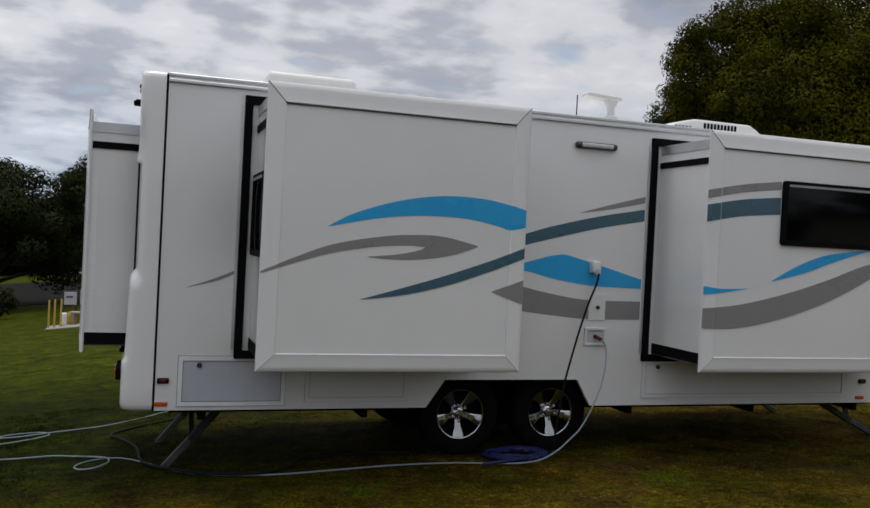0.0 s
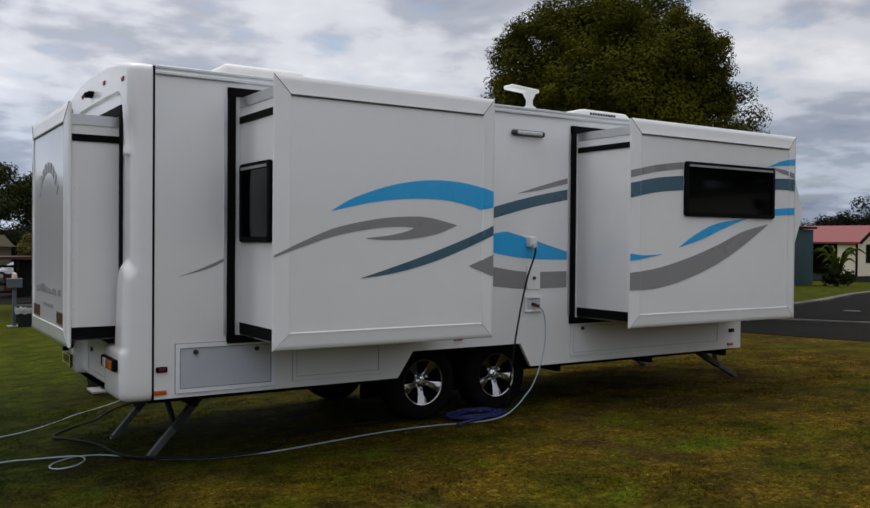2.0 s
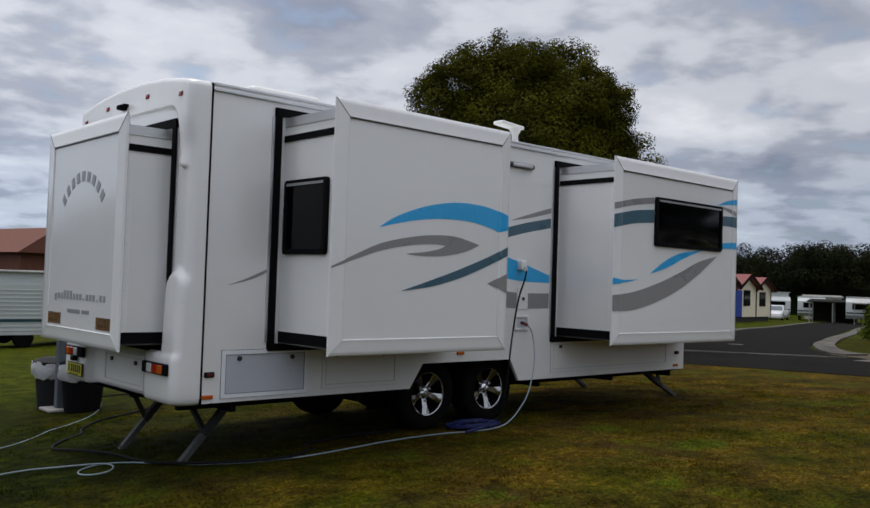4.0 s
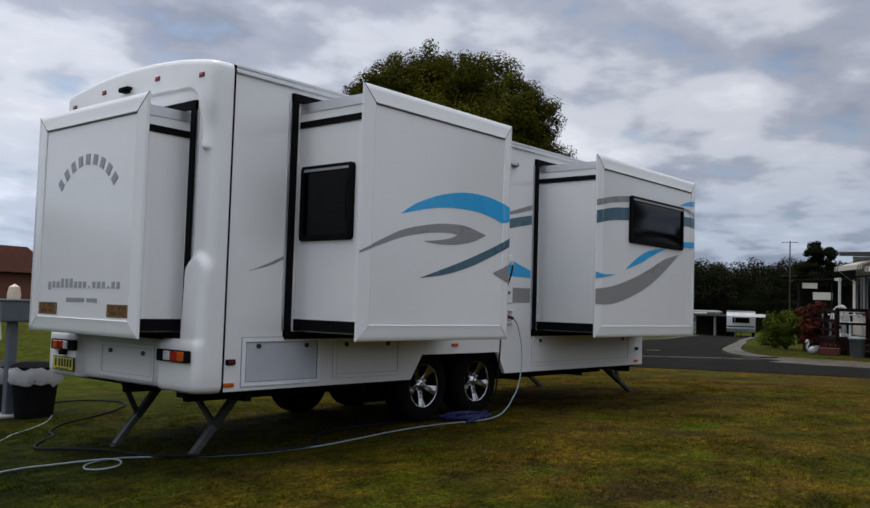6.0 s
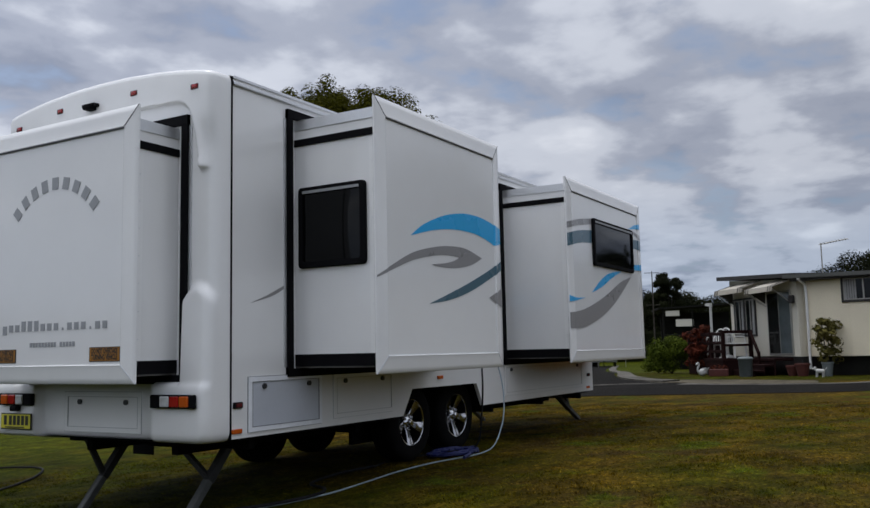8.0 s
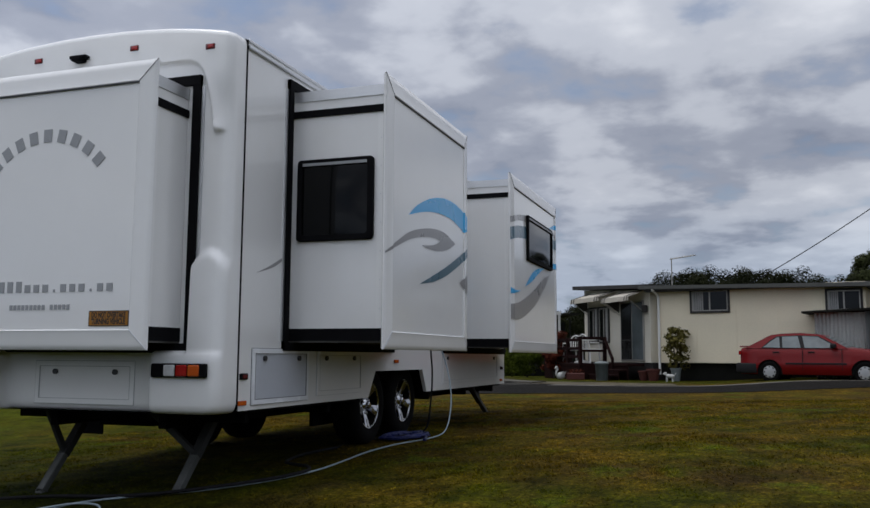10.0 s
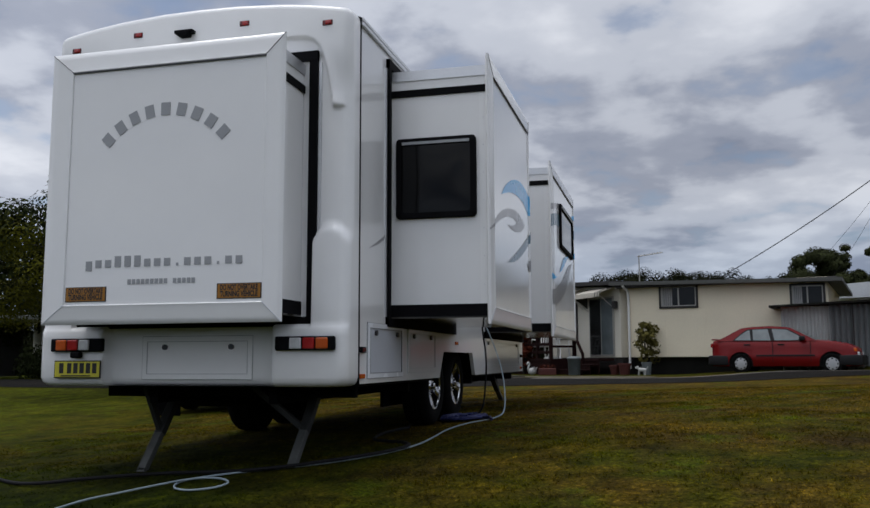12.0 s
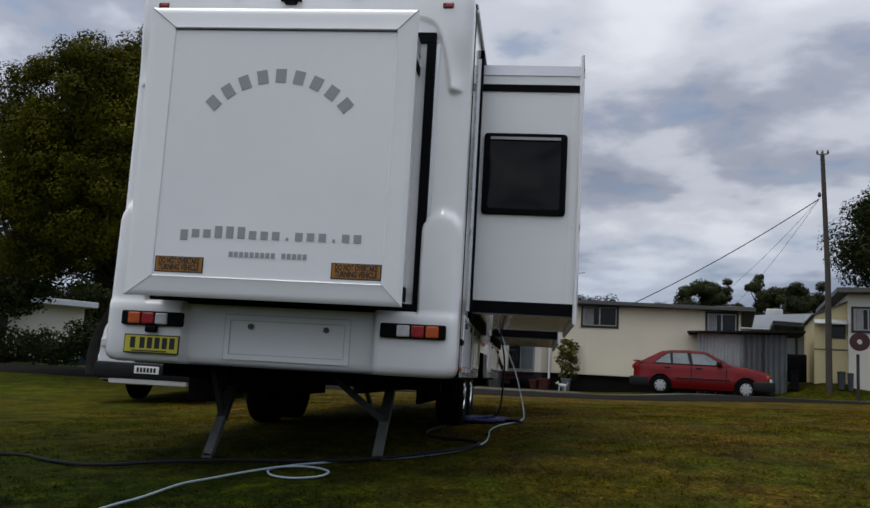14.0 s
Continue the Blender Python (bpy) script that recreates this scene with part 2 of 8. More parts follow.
    if gain != 1.0:
        thin = n.new("ShaderNodeBsdfTranslucent")
        l.new(col, thin.inputs[0])
        both2 = n.new("ShaderNodeMixShader")
        both2.inputs[0].default_value = 0.5
        l.new(b.outputs[0], both2.inputs[1])
        l.new(thin.outputs[0], both2.inputs[2])
        l.new(both2.outputs[0], n["Material Output"].inputs[0])
        return m
    bp = n.new("ShaderNodeBump")
    bp.inputs["Strength"].default_value, bp.inputs["Distance"].default_value = 0.6, 0.018
    l.new(nz(45.0, 6.0, 0.7), bp.inputs["Height"])
    l.new(bp.outputs[0], b.inputs["Normal"])
    return m


def glass_material(name, tint, rough=0.03):
    """Tinted window glass in front of a dark inside."""
    return material(name, tint, rough, 0.0, 0.1, 1.5, 20.0, ior=1.26)


GELCOAT = material("gelcoat_white", (0.80, 0.80, 0.79), 0.22, 0, 0.025, 1.2, 9.0, coat=0.35)
PANEL = material("fibreglass_panel", (0.78, 0.78, 0.77), 0.17, 0, 0.025, 0.8, 5.0, coat=0.6)
HATCH = material("hatch_grey_white", (0.50, 0.525, 0.57), 0.35, 0, 0.04, 3.0, 30.0)
ALU = material("brushed_aluminium", (0.62, 0.63, 0.64), 0.38, 0.8, 0.08, 5.0, 90.0)
RUBBER = material("black_rubber", (0.005, 0.005, 0.006), 0.75, 0, 0.3, 8.0, 90.0, bump=0.1, ior=1.15)
TYRE = material("tyre_rubber", (0.005, 0.005, 0.005), 0.9, 0, 0.35, 12.0, 120.0, bump=0.25, ior=1.15)
CHASSIS = material("chassis_black", (0.006, 0.006, 0.0065), 0.85, 0, 0.4, 6.0, 60.0, ior=1.15)
JACKARM = material("dark_jack_steel", (0.016, 0.017, 0.016), 0.7, 0.0, 0.35, 10.0, 90.0)
JACKSTEEL = material("weathered_jack_steel", (0.068, 0.072, 0.068), 0.55, 0.3, 0.35, 14.0, 120.0)
POLISHED = material("polished_alloy", (0.62, 0.63, 0.65), 0.16, 1.0, 0.05, 5.0, 60.0)
SPOKE = material("machined_grey_alloy", (0.40, 0.40, 0.41), 0.15, 1.0, 0.15, 5.0, 60.0)
RIMDARK = material("rim_black_gloss", (0.004, 0.004, 0.004), 0.6, 0.0, 0.2, 6.0, 60.0, ior=1.15)
GLASS = glass_material("tinted_glass", (0.0012, 0.0014, 0.0016), 0.02)
BLIND = material("blind_rail_grey", (0.30, 0.31, 0.32), 0.4, 0.3, 0.1)
BLUE = material("vinyl_bright_blue", (0.012, 0.37, 0.74), 0.28, 0, 0.04, 2.0, 20.0, coat=0.3)
SLATE = material("vinyl_slate_blue", (0.052, 0.122, 0.165), 0.28, 0, 0.04, 2.0, 20.0, coat=0.3)
GREY = material("vinyl_warm_grey", (0.255, 0.25, 0.25), 0.28, 0, 0.04, 2.0, 20.0, coat=0.3)
LETTER = material("vinyl_mid_grey", (0.30, 0.31, 0.32), 0.35, 0, 0.05)
RED = material("red_lens", (0.33, 0.008, 0.007), 0.18, 0, 0.15, 20.0, 120.0, coat=0.5)
AMBER = material("amber_lens", (0.50, 0.085, 0.008), 0.2, 0, 0.15, 20.0, 120.0, coat=0.5)
CLEAR = material("clear_lens", (0.55, 0.56, 0.56), 0.15, 0, 0.15, 20.0, 120.0, coat=0.5)
MAROON = material("maroon_lens", (0.10, 0.010, 0.012), 0.25, 0, 0.15)
WARNING = material("warning_orange", (0.30, 0.125, 0.010), 0.4, 0, 0.1, 4.0, 40.0)
PLATE = material("plate_yellow", (0.52, 0.47, 0.035), 0.4, 0, 0.08, 4.0, 40.0)
INK = material("black_ink", (0.012, 0.012, 0.012), 0.5)
SCREW = material("dark_screw", (0.06, 0.06, 0.065), 0.4, 0.6)
AGED = material("aged_white_paint", (0.46, 0.46, 0.44), 0.6, 0, 0.15, 8.0, 60.0)
PLASTIC = material("white_plastic", (0.74, 0.74, 0.72), 0.4, 0, 0.05, 6.0, 50.0)
HOSE = material("pale_blue_hose", (0.216, 0.272, 0.304), 0.6, 0, 0.15, 9.0, 60.0)
UNDERSIDE = material("glossy_grey_underside", (0.055, 0.052, 0.048), 0.08, 0, 0.1, 2.0, 12.0, coat=0.5)
CABLE = material("black_cable", (0.009, 0.009, 0.010), 0.7, 0, 0.2, ior=1.2)
BLUEHOSE = material("royal_blue_layflat", (0.005, 0.010, 0.075), 0.55, 0, 0.3, 7.0, 60.0)
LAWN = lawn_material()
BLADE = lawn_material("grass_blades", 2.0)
ASPHALT = material("asphalt", (0.013, 0.0122, 0.011), 0.95, 0, 0.35, 1.2, 60.0, bump=0.4, bump_scale=150, ior=1.1)
EARTH = material("worn_verge", (0.085, 0.073, 0.050), 0.95, 0, 0.7, 1.6, 9.0, bump=0.3, bump_scale=40, ior=1.2)
KERB = material("weathered_kerb", (0.105, 0.098, 0.085), 0.9, 0, 0.65, 1.6, 30.0, bump=0.2, ior=1.2)
CONCRETE = material("concrete", (0.27, 0.26, 0.24), 0.85, 0, 0.18, 2.5, 40.0, bump=0.2)
BARK = material("bark", (0.030, 0.026, 0.022), 0.9, 0, 0.4, 5.0, 30.0, bump=0.8, bump_scale=18)
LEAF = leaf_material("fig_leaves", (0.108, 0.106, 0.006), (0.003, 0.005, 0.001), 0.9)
LEAF_DARK = leaf_material("dark_leaves", (0.036, 0.046, 0.012), (0.006, 0.009, 0.004))
LEAF_FAR = leaf_material("woodland_leaves", (0.018, 0.020, 0.007), (0.005, 0.007, 0.003), 0.15)
LEAF_GUM = leaf_material("gum_leaves", (0.050, 0.058, 0.022), (0.008, 0.010, 0.005), 0.6)
LEAF_RED = leaf_material("russet_leaves", (0.13, 0.026, 0.014), (0.02, 0.013, 0.008), 2.0)
LEAF_OLIVE = leaf_material("olive_leaves", (0.16, 0.135, 0.040), (0.04, 0.040, 0.010), 2.0)


# ---- builders ----


def thing(name, label, category, at=(0, 0, 0), rz=0, group="", kind=""):
    ob = new(name)
    ob.empty_display_size = 0.2
    ob.matrix_basis = pose(*at, 0, 0, rz)
    return tagged(ob, label, category, group, kind)


def part(name, bm, mat, parent=None, label="", smooth=False, angle=35, world_built=False):
    """Links bm as one mesh, under parent if given. world_built: its coordinates are the world's, the parent's base is elsewhere."""
    me = bpy.data.meshes.new(name)
    bmesh.ops.recalc_face_normals(bm, faces=bm.faces)
    bm.to_mesh(me)
    bm.free()
    me.materials.append(mat)
    if smooth:
        me.polygons.foreach_set("use_smooth", [True] * len(me.polygons))
        me.set_sharp_from_angle(angle=radians(angle))
    ob = new(name, me)
    if parent:
        ob.parent = parent
        if world_built:
            ob.matrix_parent_inverse = parent.matrix_basis.inverted()
    if label:
        ob["label"] = label
    return ob


def lone(name, bm, mat, label, category, group="", kind="", smooth=False, angle=35):
    return tagged(part(name, bm, mat, smooth=smooth, angle=angle), label, category, group, kind)


def B():
    return bmesh.new()


def poly(bm, pts, faces):
    vs = [bm.verts.new(p) for p in pts]
    for f in faces:
        try:
            bm.faces.new([vs[i] for i in f])
        except ValueError:
            pass
    return bm


def box(bm, lo, hi, c=0.006, m=None):
    """A box with chamfered edges between two corners; m: a turn or pose of its own."""
    lo, hi = Vector(lo), Vector(hi)
    c = min(c, *(0.45 * (hi[i] - lo[i]) for i in range(3)))
    mid, h = (lo + hi) / 2, (hi - lo) / 2
    vs = {}
    for sx in (-1, 1):
        for sy in (-1, 1):
            for sz in (-1, 1):
                s = (sx, sy, sz)
                for a in range(3):
                    p = [mid[i] + s[i] * (h[i] if i == a else h[i] - c) for i in range(3)]
                    p = m @ Vector(p) if m else p
                    vs[s, a] = bm.verts.new(p)
    for a in range(3):
        b, d = (a + 1) % 3, (a + 2) % 3
        for s in (-1, 1):
            ring = []
            for u, v in ((-1, -1), (1, -1), (1, 1), (-1, 1)):
                k = [0, 0, 0]
                k[a], k[b], k[d] = s, u, v
                ring.append(vs[tuple(k), a])
            bm.faces.new(ring)
        for u in (-1, 1):
            for v in (-1, 1):
                k0, k1 = [0, 0, 0], [0, 0, 0]
                k0[a], k1[a] = -1, 1
                k0[b] = k1[b] = u
                k0[d] = k1[d] = v
                bm.faces.new([vs[tuple(k0), b], vs[tuple(k1), b], vs[tuple(k1), d], vs[tuple(k0), d]])
    for sx in (-1, 1):
        for sy in (-1, 1):
            for sz in (-1, 1):
                bm.faces.new([vs[(sx, sy, sz), a] for a in range(3)])
    return bm


def rounded(bm, lo, hi, r, seg=4, m=None):
    """A box with well rounded edges."""
    t = bmesh.new()
    bmesh.ops.create_cube(t, size=1)
    for v in t.verts:
        v.co = [lo[i] + (v.co[i] + 0.5) * (hi[i] - lo[i]) for i in range(3)]
    bmesh.ops.bevel(t, geom=t.edges[:] + t.verts[:], offset=r, segments=seg, profile=0.5, affect="EDGES")
    if m:
        bmesh.ops.transform(t, matrix=m, verts=t.verts)
    ids = {v: bm.verts.new(v.co) for v in t.verts}
    for f in t.faces:
        bm.faces.new([ids[v] for v in f.verts])
    t.free()
    return bm


def prism(bm, outline, a, b, put):
    """An outline of (u, v) drawn out from a to b; put(u, v, w) gives the place."""
    n = len(outline)
    lo = [bm.verts.new(put(u, v, a)) for u, v in outline]
    hi = [bm.verts.new(put(u, v, b)) for u, v in outline]
    bm.faces.new(lo)
    bm.faces.new(hi[::-1])
    for i in range(n):
        bm.faces.new([lo[i], lo[(i + 1) % n], hi[(i + 1) % n], hi[i]])
    return bm


def tube(bm, pts, r, n=8, closed=False, ends=True, radii=None):
    """A round bar along points."""
    pts = [Vector(p) for p in pts]
    rings, side = [], None
    for i, p in enumerate(pts):
        a = pts[i - 1] if (i or closed) else p
        b = pts[(i + 1) % len(pts)] if (i + 1 < len(pts) or closed) else p
        t = (b - a).normalized()
        if side is None:
            side = t.orthogonal().normalized()
        side = (side - t * side.dot(t))
        side = side.normalized() if side.length > 1e-6 else t.orthogonal().normalized()
        up = t.cross(side)
        q = radii[i] if radii else r
        rings.append([bm.verts.new(p + q * (math.cos(k * 2 * math.pi / n) * side + math.sin(k * 2 * math.pi / n) * up)) for k in range(n)])
    for i in range(len(rings) - (0 if closed else 1)):
        a, b = rings[i], rings[(i + 1) % len(rings)]
        for k in range(n):
            bm.faces.new([a[k], a[(k + 1) % n], b[(k + 1) % n], b[k]])
    if ends and not closed:
        bm.faces.new(rings[0][::-1])
        bm.faces.new(rings[-1])
    return bm


def smooth_line(pts, k=6):
    """Points along a soft curve through pts."""
    pts = [Vector(p) for p in pts]
    out = []
    for i in range(len(pts) - 1):
        p0, p1, p2, p3 = pts[max(i - 1, 0)], pts[i], pts[i + 1], pts[min(i + 2, len(pts) - 1)]
        for j in range(k):
            t = j / k
            out.append(0.5 * ((2 * p1) + (p2 - p0) * t + (2 * p0 - 5 * p1 + 4 * p2 - p3) * t * t + (3 * p1 - p0 - 3 * p2 + p3) * t ** 3))
    return out + [pts[-1]]


def lathe(bm, profile, n=24, m=None, closed=False):
    """A turned form: profile of (radius, along z)."""
    m = m or Matrix()
    rings = []
    for r, z in profile:
        rings.append([bm.verts.new(m @ Vector((r * math.cos(k * 2 * math.pi / n), r * math.sin(k * 2 * math.pi / n), z))) for k in range(n)])
    for i in range(len(rings) - (0 if closed else 1)):
        a, b = rings[i], rings[(i + 1) % len(rings)]
        for k in range(n):
            bm.faces.new([a[k], a[(k + 1) % n], b[(k + 1) % n], b[k]])
    if not closed:
        bm.faces.new(rings[0][::-1])
        bm.faces.new(rings[-1])
    return bm


def beam(bm, a, b, w, h, c=0.004):
    """A straight bar of w by h from a to b."""
    a, b = Vector(a), Vector(b)
    d = b - a
    m = Matrix.Translation(a) @ d.to_track_quat("Z", "Y").to_matrix().to_4x4()
    return box(bm, (-w / 2, -h / 2, 0), (w / 2, h / 2, d.length), c, m)


def interp(line, u):
    for (a, p), (b, q) in zip(line, line[1:]):
        if u <= b:
            return p + (q - p) * (u - a) / (b - a) if b > a else q
    return line[-1][1]


def ease(a, b, x):
    t = min(max((x - a) / (b - a), 0), 1)
    return t * t * (3 - 2 * t)


def mesh_from(name, verts, faces, mat, parent=None):
    me = bpy.data.meshes.new(name)
    me.from_pydata(verts, [], faces)
    me.materials.append(mat)
    ob = new(name, me)
    ob.parent = parent
    return ob


# ---- ground, roads ----
def ground_z(x, y):
    d = max(4.66 - x, 0)
    z = -0.010 * d * d if d < 5 else -0.25 - 0.10 * (min(d, 20) - 5)
    k = 1 - 0.85 * ease(6, 17, x)
    ys = max(y if y < 45 else 45 + 0.3 * (min(y, 150) - 45), -25)
    return 0.21 + 0.035 * ease(-3, 0.5, x) * (1 - ease(9, 12, x)) + 0.06 * ease(8, 18, x) + 0.12 * ease(14.2, 17.4, x) * (1 - ease(2.2, 5.0, y)) - 0.08 * ease(9.0, 11.0, y) * (1 - ease(12, 20, y)) * (1 - ease(4, 9, x)) + 0.035 * ease(12, 17, x) * (1 - ease(24, 30, x)) + 0.47 * ease(18.7, 19.7, x) * ease(-0.7, 1.4, -y) * (1 - ease(30, 50, x)) - 0.36 * ease(24, 46, x) - 0.32 * ease(40, 78, x) + z - 0.045 * k * (ys - 4.65)


def spaced(start, end, step, grow, limit):
    a = list(np.arange(start, end + 1e-6, step))
    s = step
    while a[-1] < limit:
        s *= grow
        a.append(a[-1] + s)
    s = step
    while a[0] > -limit:
        s *= grow
        a.insert(0, a[0] - s)
    return a


def build_ground():
    xs, ys = spaced(-6, 26, 0.4, 1.35, 1500), spaced(-2, 20, 0.4, 1.35, 1500)
    verts = [(x, y, ground_z(x, y) + 0.018 * noise.noise((x * 0.5, y * 0.5, 0)) * (1 - ease(11.0, 12.6, x))) for y in ys for x in xs]
    w = len(xs)
    faces = [(j * w + i, j * w + i + 1, (j + 1) * w + i + 1, (j + 1) * w + i) for j in range(len(ys) - 1) for i in range(w - 1)]
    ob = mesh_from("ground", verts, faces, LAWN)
    ob.data.polygons.foreach_set("use_smooth", [True] * len(faces))
    tagged(ob, "gently sloping mown lawn with dry straw-coloured patches", "lawn", kind="structure")


build_ground()


def ribbon(name, left, right, lift, thick, mat, label, category):
    """A laid strip between two lines, draped on the ground."""
    L, R = smooth_line([(*p, 0) for p in left], 8), smooth_line([(*p, 0) for p in right], 8)
    bm = B()
    n = 7
    rows = []
    for a, b in zip(L, R):
        top = []
        for j in range(n):
            p = a.lerp(b, j / (n - 1))
            top.append(Vector((p.x, p.y, ground_z(p.x, p.y) + lift)))
        pts = [top[0] - Vector((0, 0, thick))] + top + [top[-1] - Vector((0, 0, thick))]
        rows.append([bm.verts.new(p) for p in pts])
    for a, b in zip(rows, rows[1:]):
        for j in range(n + 1):
            bm.faces.new([a[j], a[j + 1], b[j + 1], b[j]])
    return lone(name, bm, mat, label, category, kind="structure", smooth=True)


ribbon("road", [(18.9, -14), (17.2, -5), (16.35, -1.2), (15.7, 1.0), (14.9, 2.7), (13.9, 4.4), (13.6, 6.2), (13.4, 8.5), (13.2, 11), (13.6, 15), (14.6, 22), (15.8, 30)],
       [(20.9, -13.5), (19.2, -4.6), (17.95, -0.6), (17.4, 1.2), (16.85, 2.9), (16.3, 4.6), (16.1, 6.4), (17.3, 8.6), (18.0, 11), (18.3, 15), (18.9, 22), (19.9, 30)], 0.010, 0.3, ASPHALT,
       "narrow dark asphalt lane across the lawn", "road")
ribbon("gutter", [(20.92, -13.5), (19.22, -4.6), (17.97, -0.6), (17.42, 1.2), (16.87, 2.9), (16.32, 4.6), (16.12, 6.4), (16.32, 8.2)], [(21.2, -13.4), (19.5, -4.45), (18.2, -0.45), (17.68, 1.3), (17.15, 3.0), (16.65, 4.7), (16.6, 6.45), (17.3, 8.0)],
       0.016, 0.3, KERB, "weathered concrete gutter strip along the lane", "gutter")
ribbon("side_road", [(16.8, 8.6), (18.4, 9.9), (21.2, 11.3), (30, 14.5), (48, 21.3), (75, 30.4)], [(14.95, 13.0), (19.2, 14.1), (22.2, 15.0), (30, 18.15), (48, 25.0), (75, 34.0)],
       0.026, 0.3, ASPHALT, "dark asphalt side road leading between the cabins", "road")
ribbon("drain_strip", [(16.75, 8.5), (16.45, 9.2), (16.1, 9.9), (15.8, 10.6), (15.55, 11.3), (14.9, 13.0)], [(16.85, 8.56), (16.55, 9.27), (16.2, 9.97), (15.9, 10.66), (15.65, 11.35), (15.0, 13.05)],
       0.031, 0.2, KERB, "thin pale concrete strip where two roads meet", "gutter")
ribbon("apron", [(16.45, 5.2), (16.35, 6.4), (16.55, 7.4), (17.2, 8.6), (17.5, 9.2)], [(17.7, 5.4), (18.2, 6.5), (18.6, 7.6), (18.85, 8.6), (18.95, 9.5)],
       0.022, 0.2, EARTH, "worn earth and broken concrete beside the lane", "verge")
ribbon("kerb_near", [(17.5, 8.85), (17.95, 9.45), (18.9, 10.1), (21.2, 11.25), (24.2, 12.3), (30, 14.4), (38.1, 17.4), (48, 21.1), (60, 25.2), (75, 30.2)],
       [(18.1, 8.6), (18.55, 9.15), (19.4, 9.75), (21.5, 10.8), (24.4, 11.9), (30.15, 14.0), (38.3, 17.0), (48.2, 20.7), (60.2, 24.8), (75.2, 29.8)],
       0.05, 0.4, KERB, "weathered curved concrete kerb of the side road", "kerb")
ribbon("kerb_far", [(18.5, 14.0), (19.6, 14.12), (22.2, 14.95), (27.5, 17.05), (34, 19.75), (41, 22.5), (54.6, 27.2), (64, 30.6)], [(18.3, 14.4), (19.4, 14.42), (22.05, 15.2), (27.4, 17.3), (33.9, 20.0), (40.9, 22.75), (54.5, 27.5), (63.9, 30.9)],
       0.07, 0.4, KERB, "weathered concrete kerb in front of the cabins", "kerb")

# ---- the fifth-wheel caravan ----
BASE = (4.3, 8.23, 0.05)
van = thing("fifth_wheel_caravan", "long white fifth-wheel caravan with slide-outs open, blue and grey swooshes", "caravan", BASE)
Y0, Y1, ZB = 7.05, 9.45, 0.57
MIDY = (Y0 + Y1) / 2


def vpart(name, bm, mat, label="", parent=None, smooth=False, angle=35):
    """A part of the caravan, built in the world's coordinates."""
    if parent is None:
        return part(name, bm, mat, van, label, smooth, angle, True)
    return part(name, bm, mat, parent, label, smooth, angle)


def arch_z(y):
    return 3.185 + 0.115 * (1 - (abs(y - MIDY) / 1.2) ** 2.2)


def side(u, v, w):
    return (u, w, v)


SIDE = [(0.86, ZB), (3.105, ZB), (3.27, 0.81), (4.55, 0.81), (4.69, ZB), (8.0, ZB), (8.0, 1.5), (8.78, 1.58), (9.0, 1.72), (9.2, 2.2), (9.2, 2.34), (9.0, 2.78), (8.5, 3.17), (0.86, 3.185)]
CORE = [(0.86, ZB + 0.01), (3.0, ZB + 0.01), (3.0, 1.0), (4.8, 1.0), (4.8, ZB + 0.01), (7.98, ZB + 0.01), (7.98, 1.5), (8.78, 1.6), (9.0, 1.74), (9.17, 2.2), (9.17, 2.34), (8.98, 2.76), (8.48, 3.16), (0.86, 3.16)]
vpart("body", prism(B(), CORE, Y0 + 0.04, Y1 - 0.04, side), PANEL, "white box body with a stepped nose")
for a, b in ((Y0, Y0 + 0.038), (Y1 - 0.038, Y1)):
    bm = prism(B(), SIDE, a, b, side)
    vpart("side_panel", bm, PANEL, "glossy white fibreglass side wall")
# arched roof
bm = B()
rows = []
for x in (0.86, 3, 5, 7, 8.45, 8.62):
    rows.append([bm.verts.new((x, y, arch_z(y) + (0.02 if x < 8.5 else -0.10))) for y in np.linspace(Y0 + 0.005, Y1 - 0.005, 13)] )
lowr = [[bm.verts.new((v.co.x, v.co.y, 3.10)) for v in (r[0], r[-1])] for r in rows]
for (a, b), (la, lb) in zip(zip(rows, rows[1:]), zip(lowr, lowr[1:])):
    for j in range(12):
        bm.faces.new([a[j], a[j + 1], b[j + 1], b[j]])
    bm.faces.new([a[0], b[0], lb[0], la[0]])
    bm.faces.new([a[-1], b[-1], lb[1], la[1]])
vpart("roof", bm, GELCOAT, "shallow arched white roof", smooth=True)
# roof gutter rails along both sides
for y, s in ((Y0, -1), (Y1, 1)):
    bm = B()
    box(bm, (0.87, min(y, y + s * 0.022), 3.135), (8.4, max(y, y + s * 0.022), 3.165), 0.006)
    box(bm, (0.87, min(y, y + s * 0.012), 3.185), (8.4, max(y, y + s * 0.012), 3.21), 0.004)
    vpart("gutter_rail", bm, ALU)
# black seam between rear cap and sides
vpart("seam", box(B(), (0.855, Y0 - 0.006, ZB - 0.005), (0.872, Y0 + 0.02, 3.2), 0.003), RUBBER)
vpart("seam", box(B(), (0.855, Y1 - 0.02, ZB - 0.005), (0.872, Y1 + 0.006, 3.2), 0.003), RUBBER)

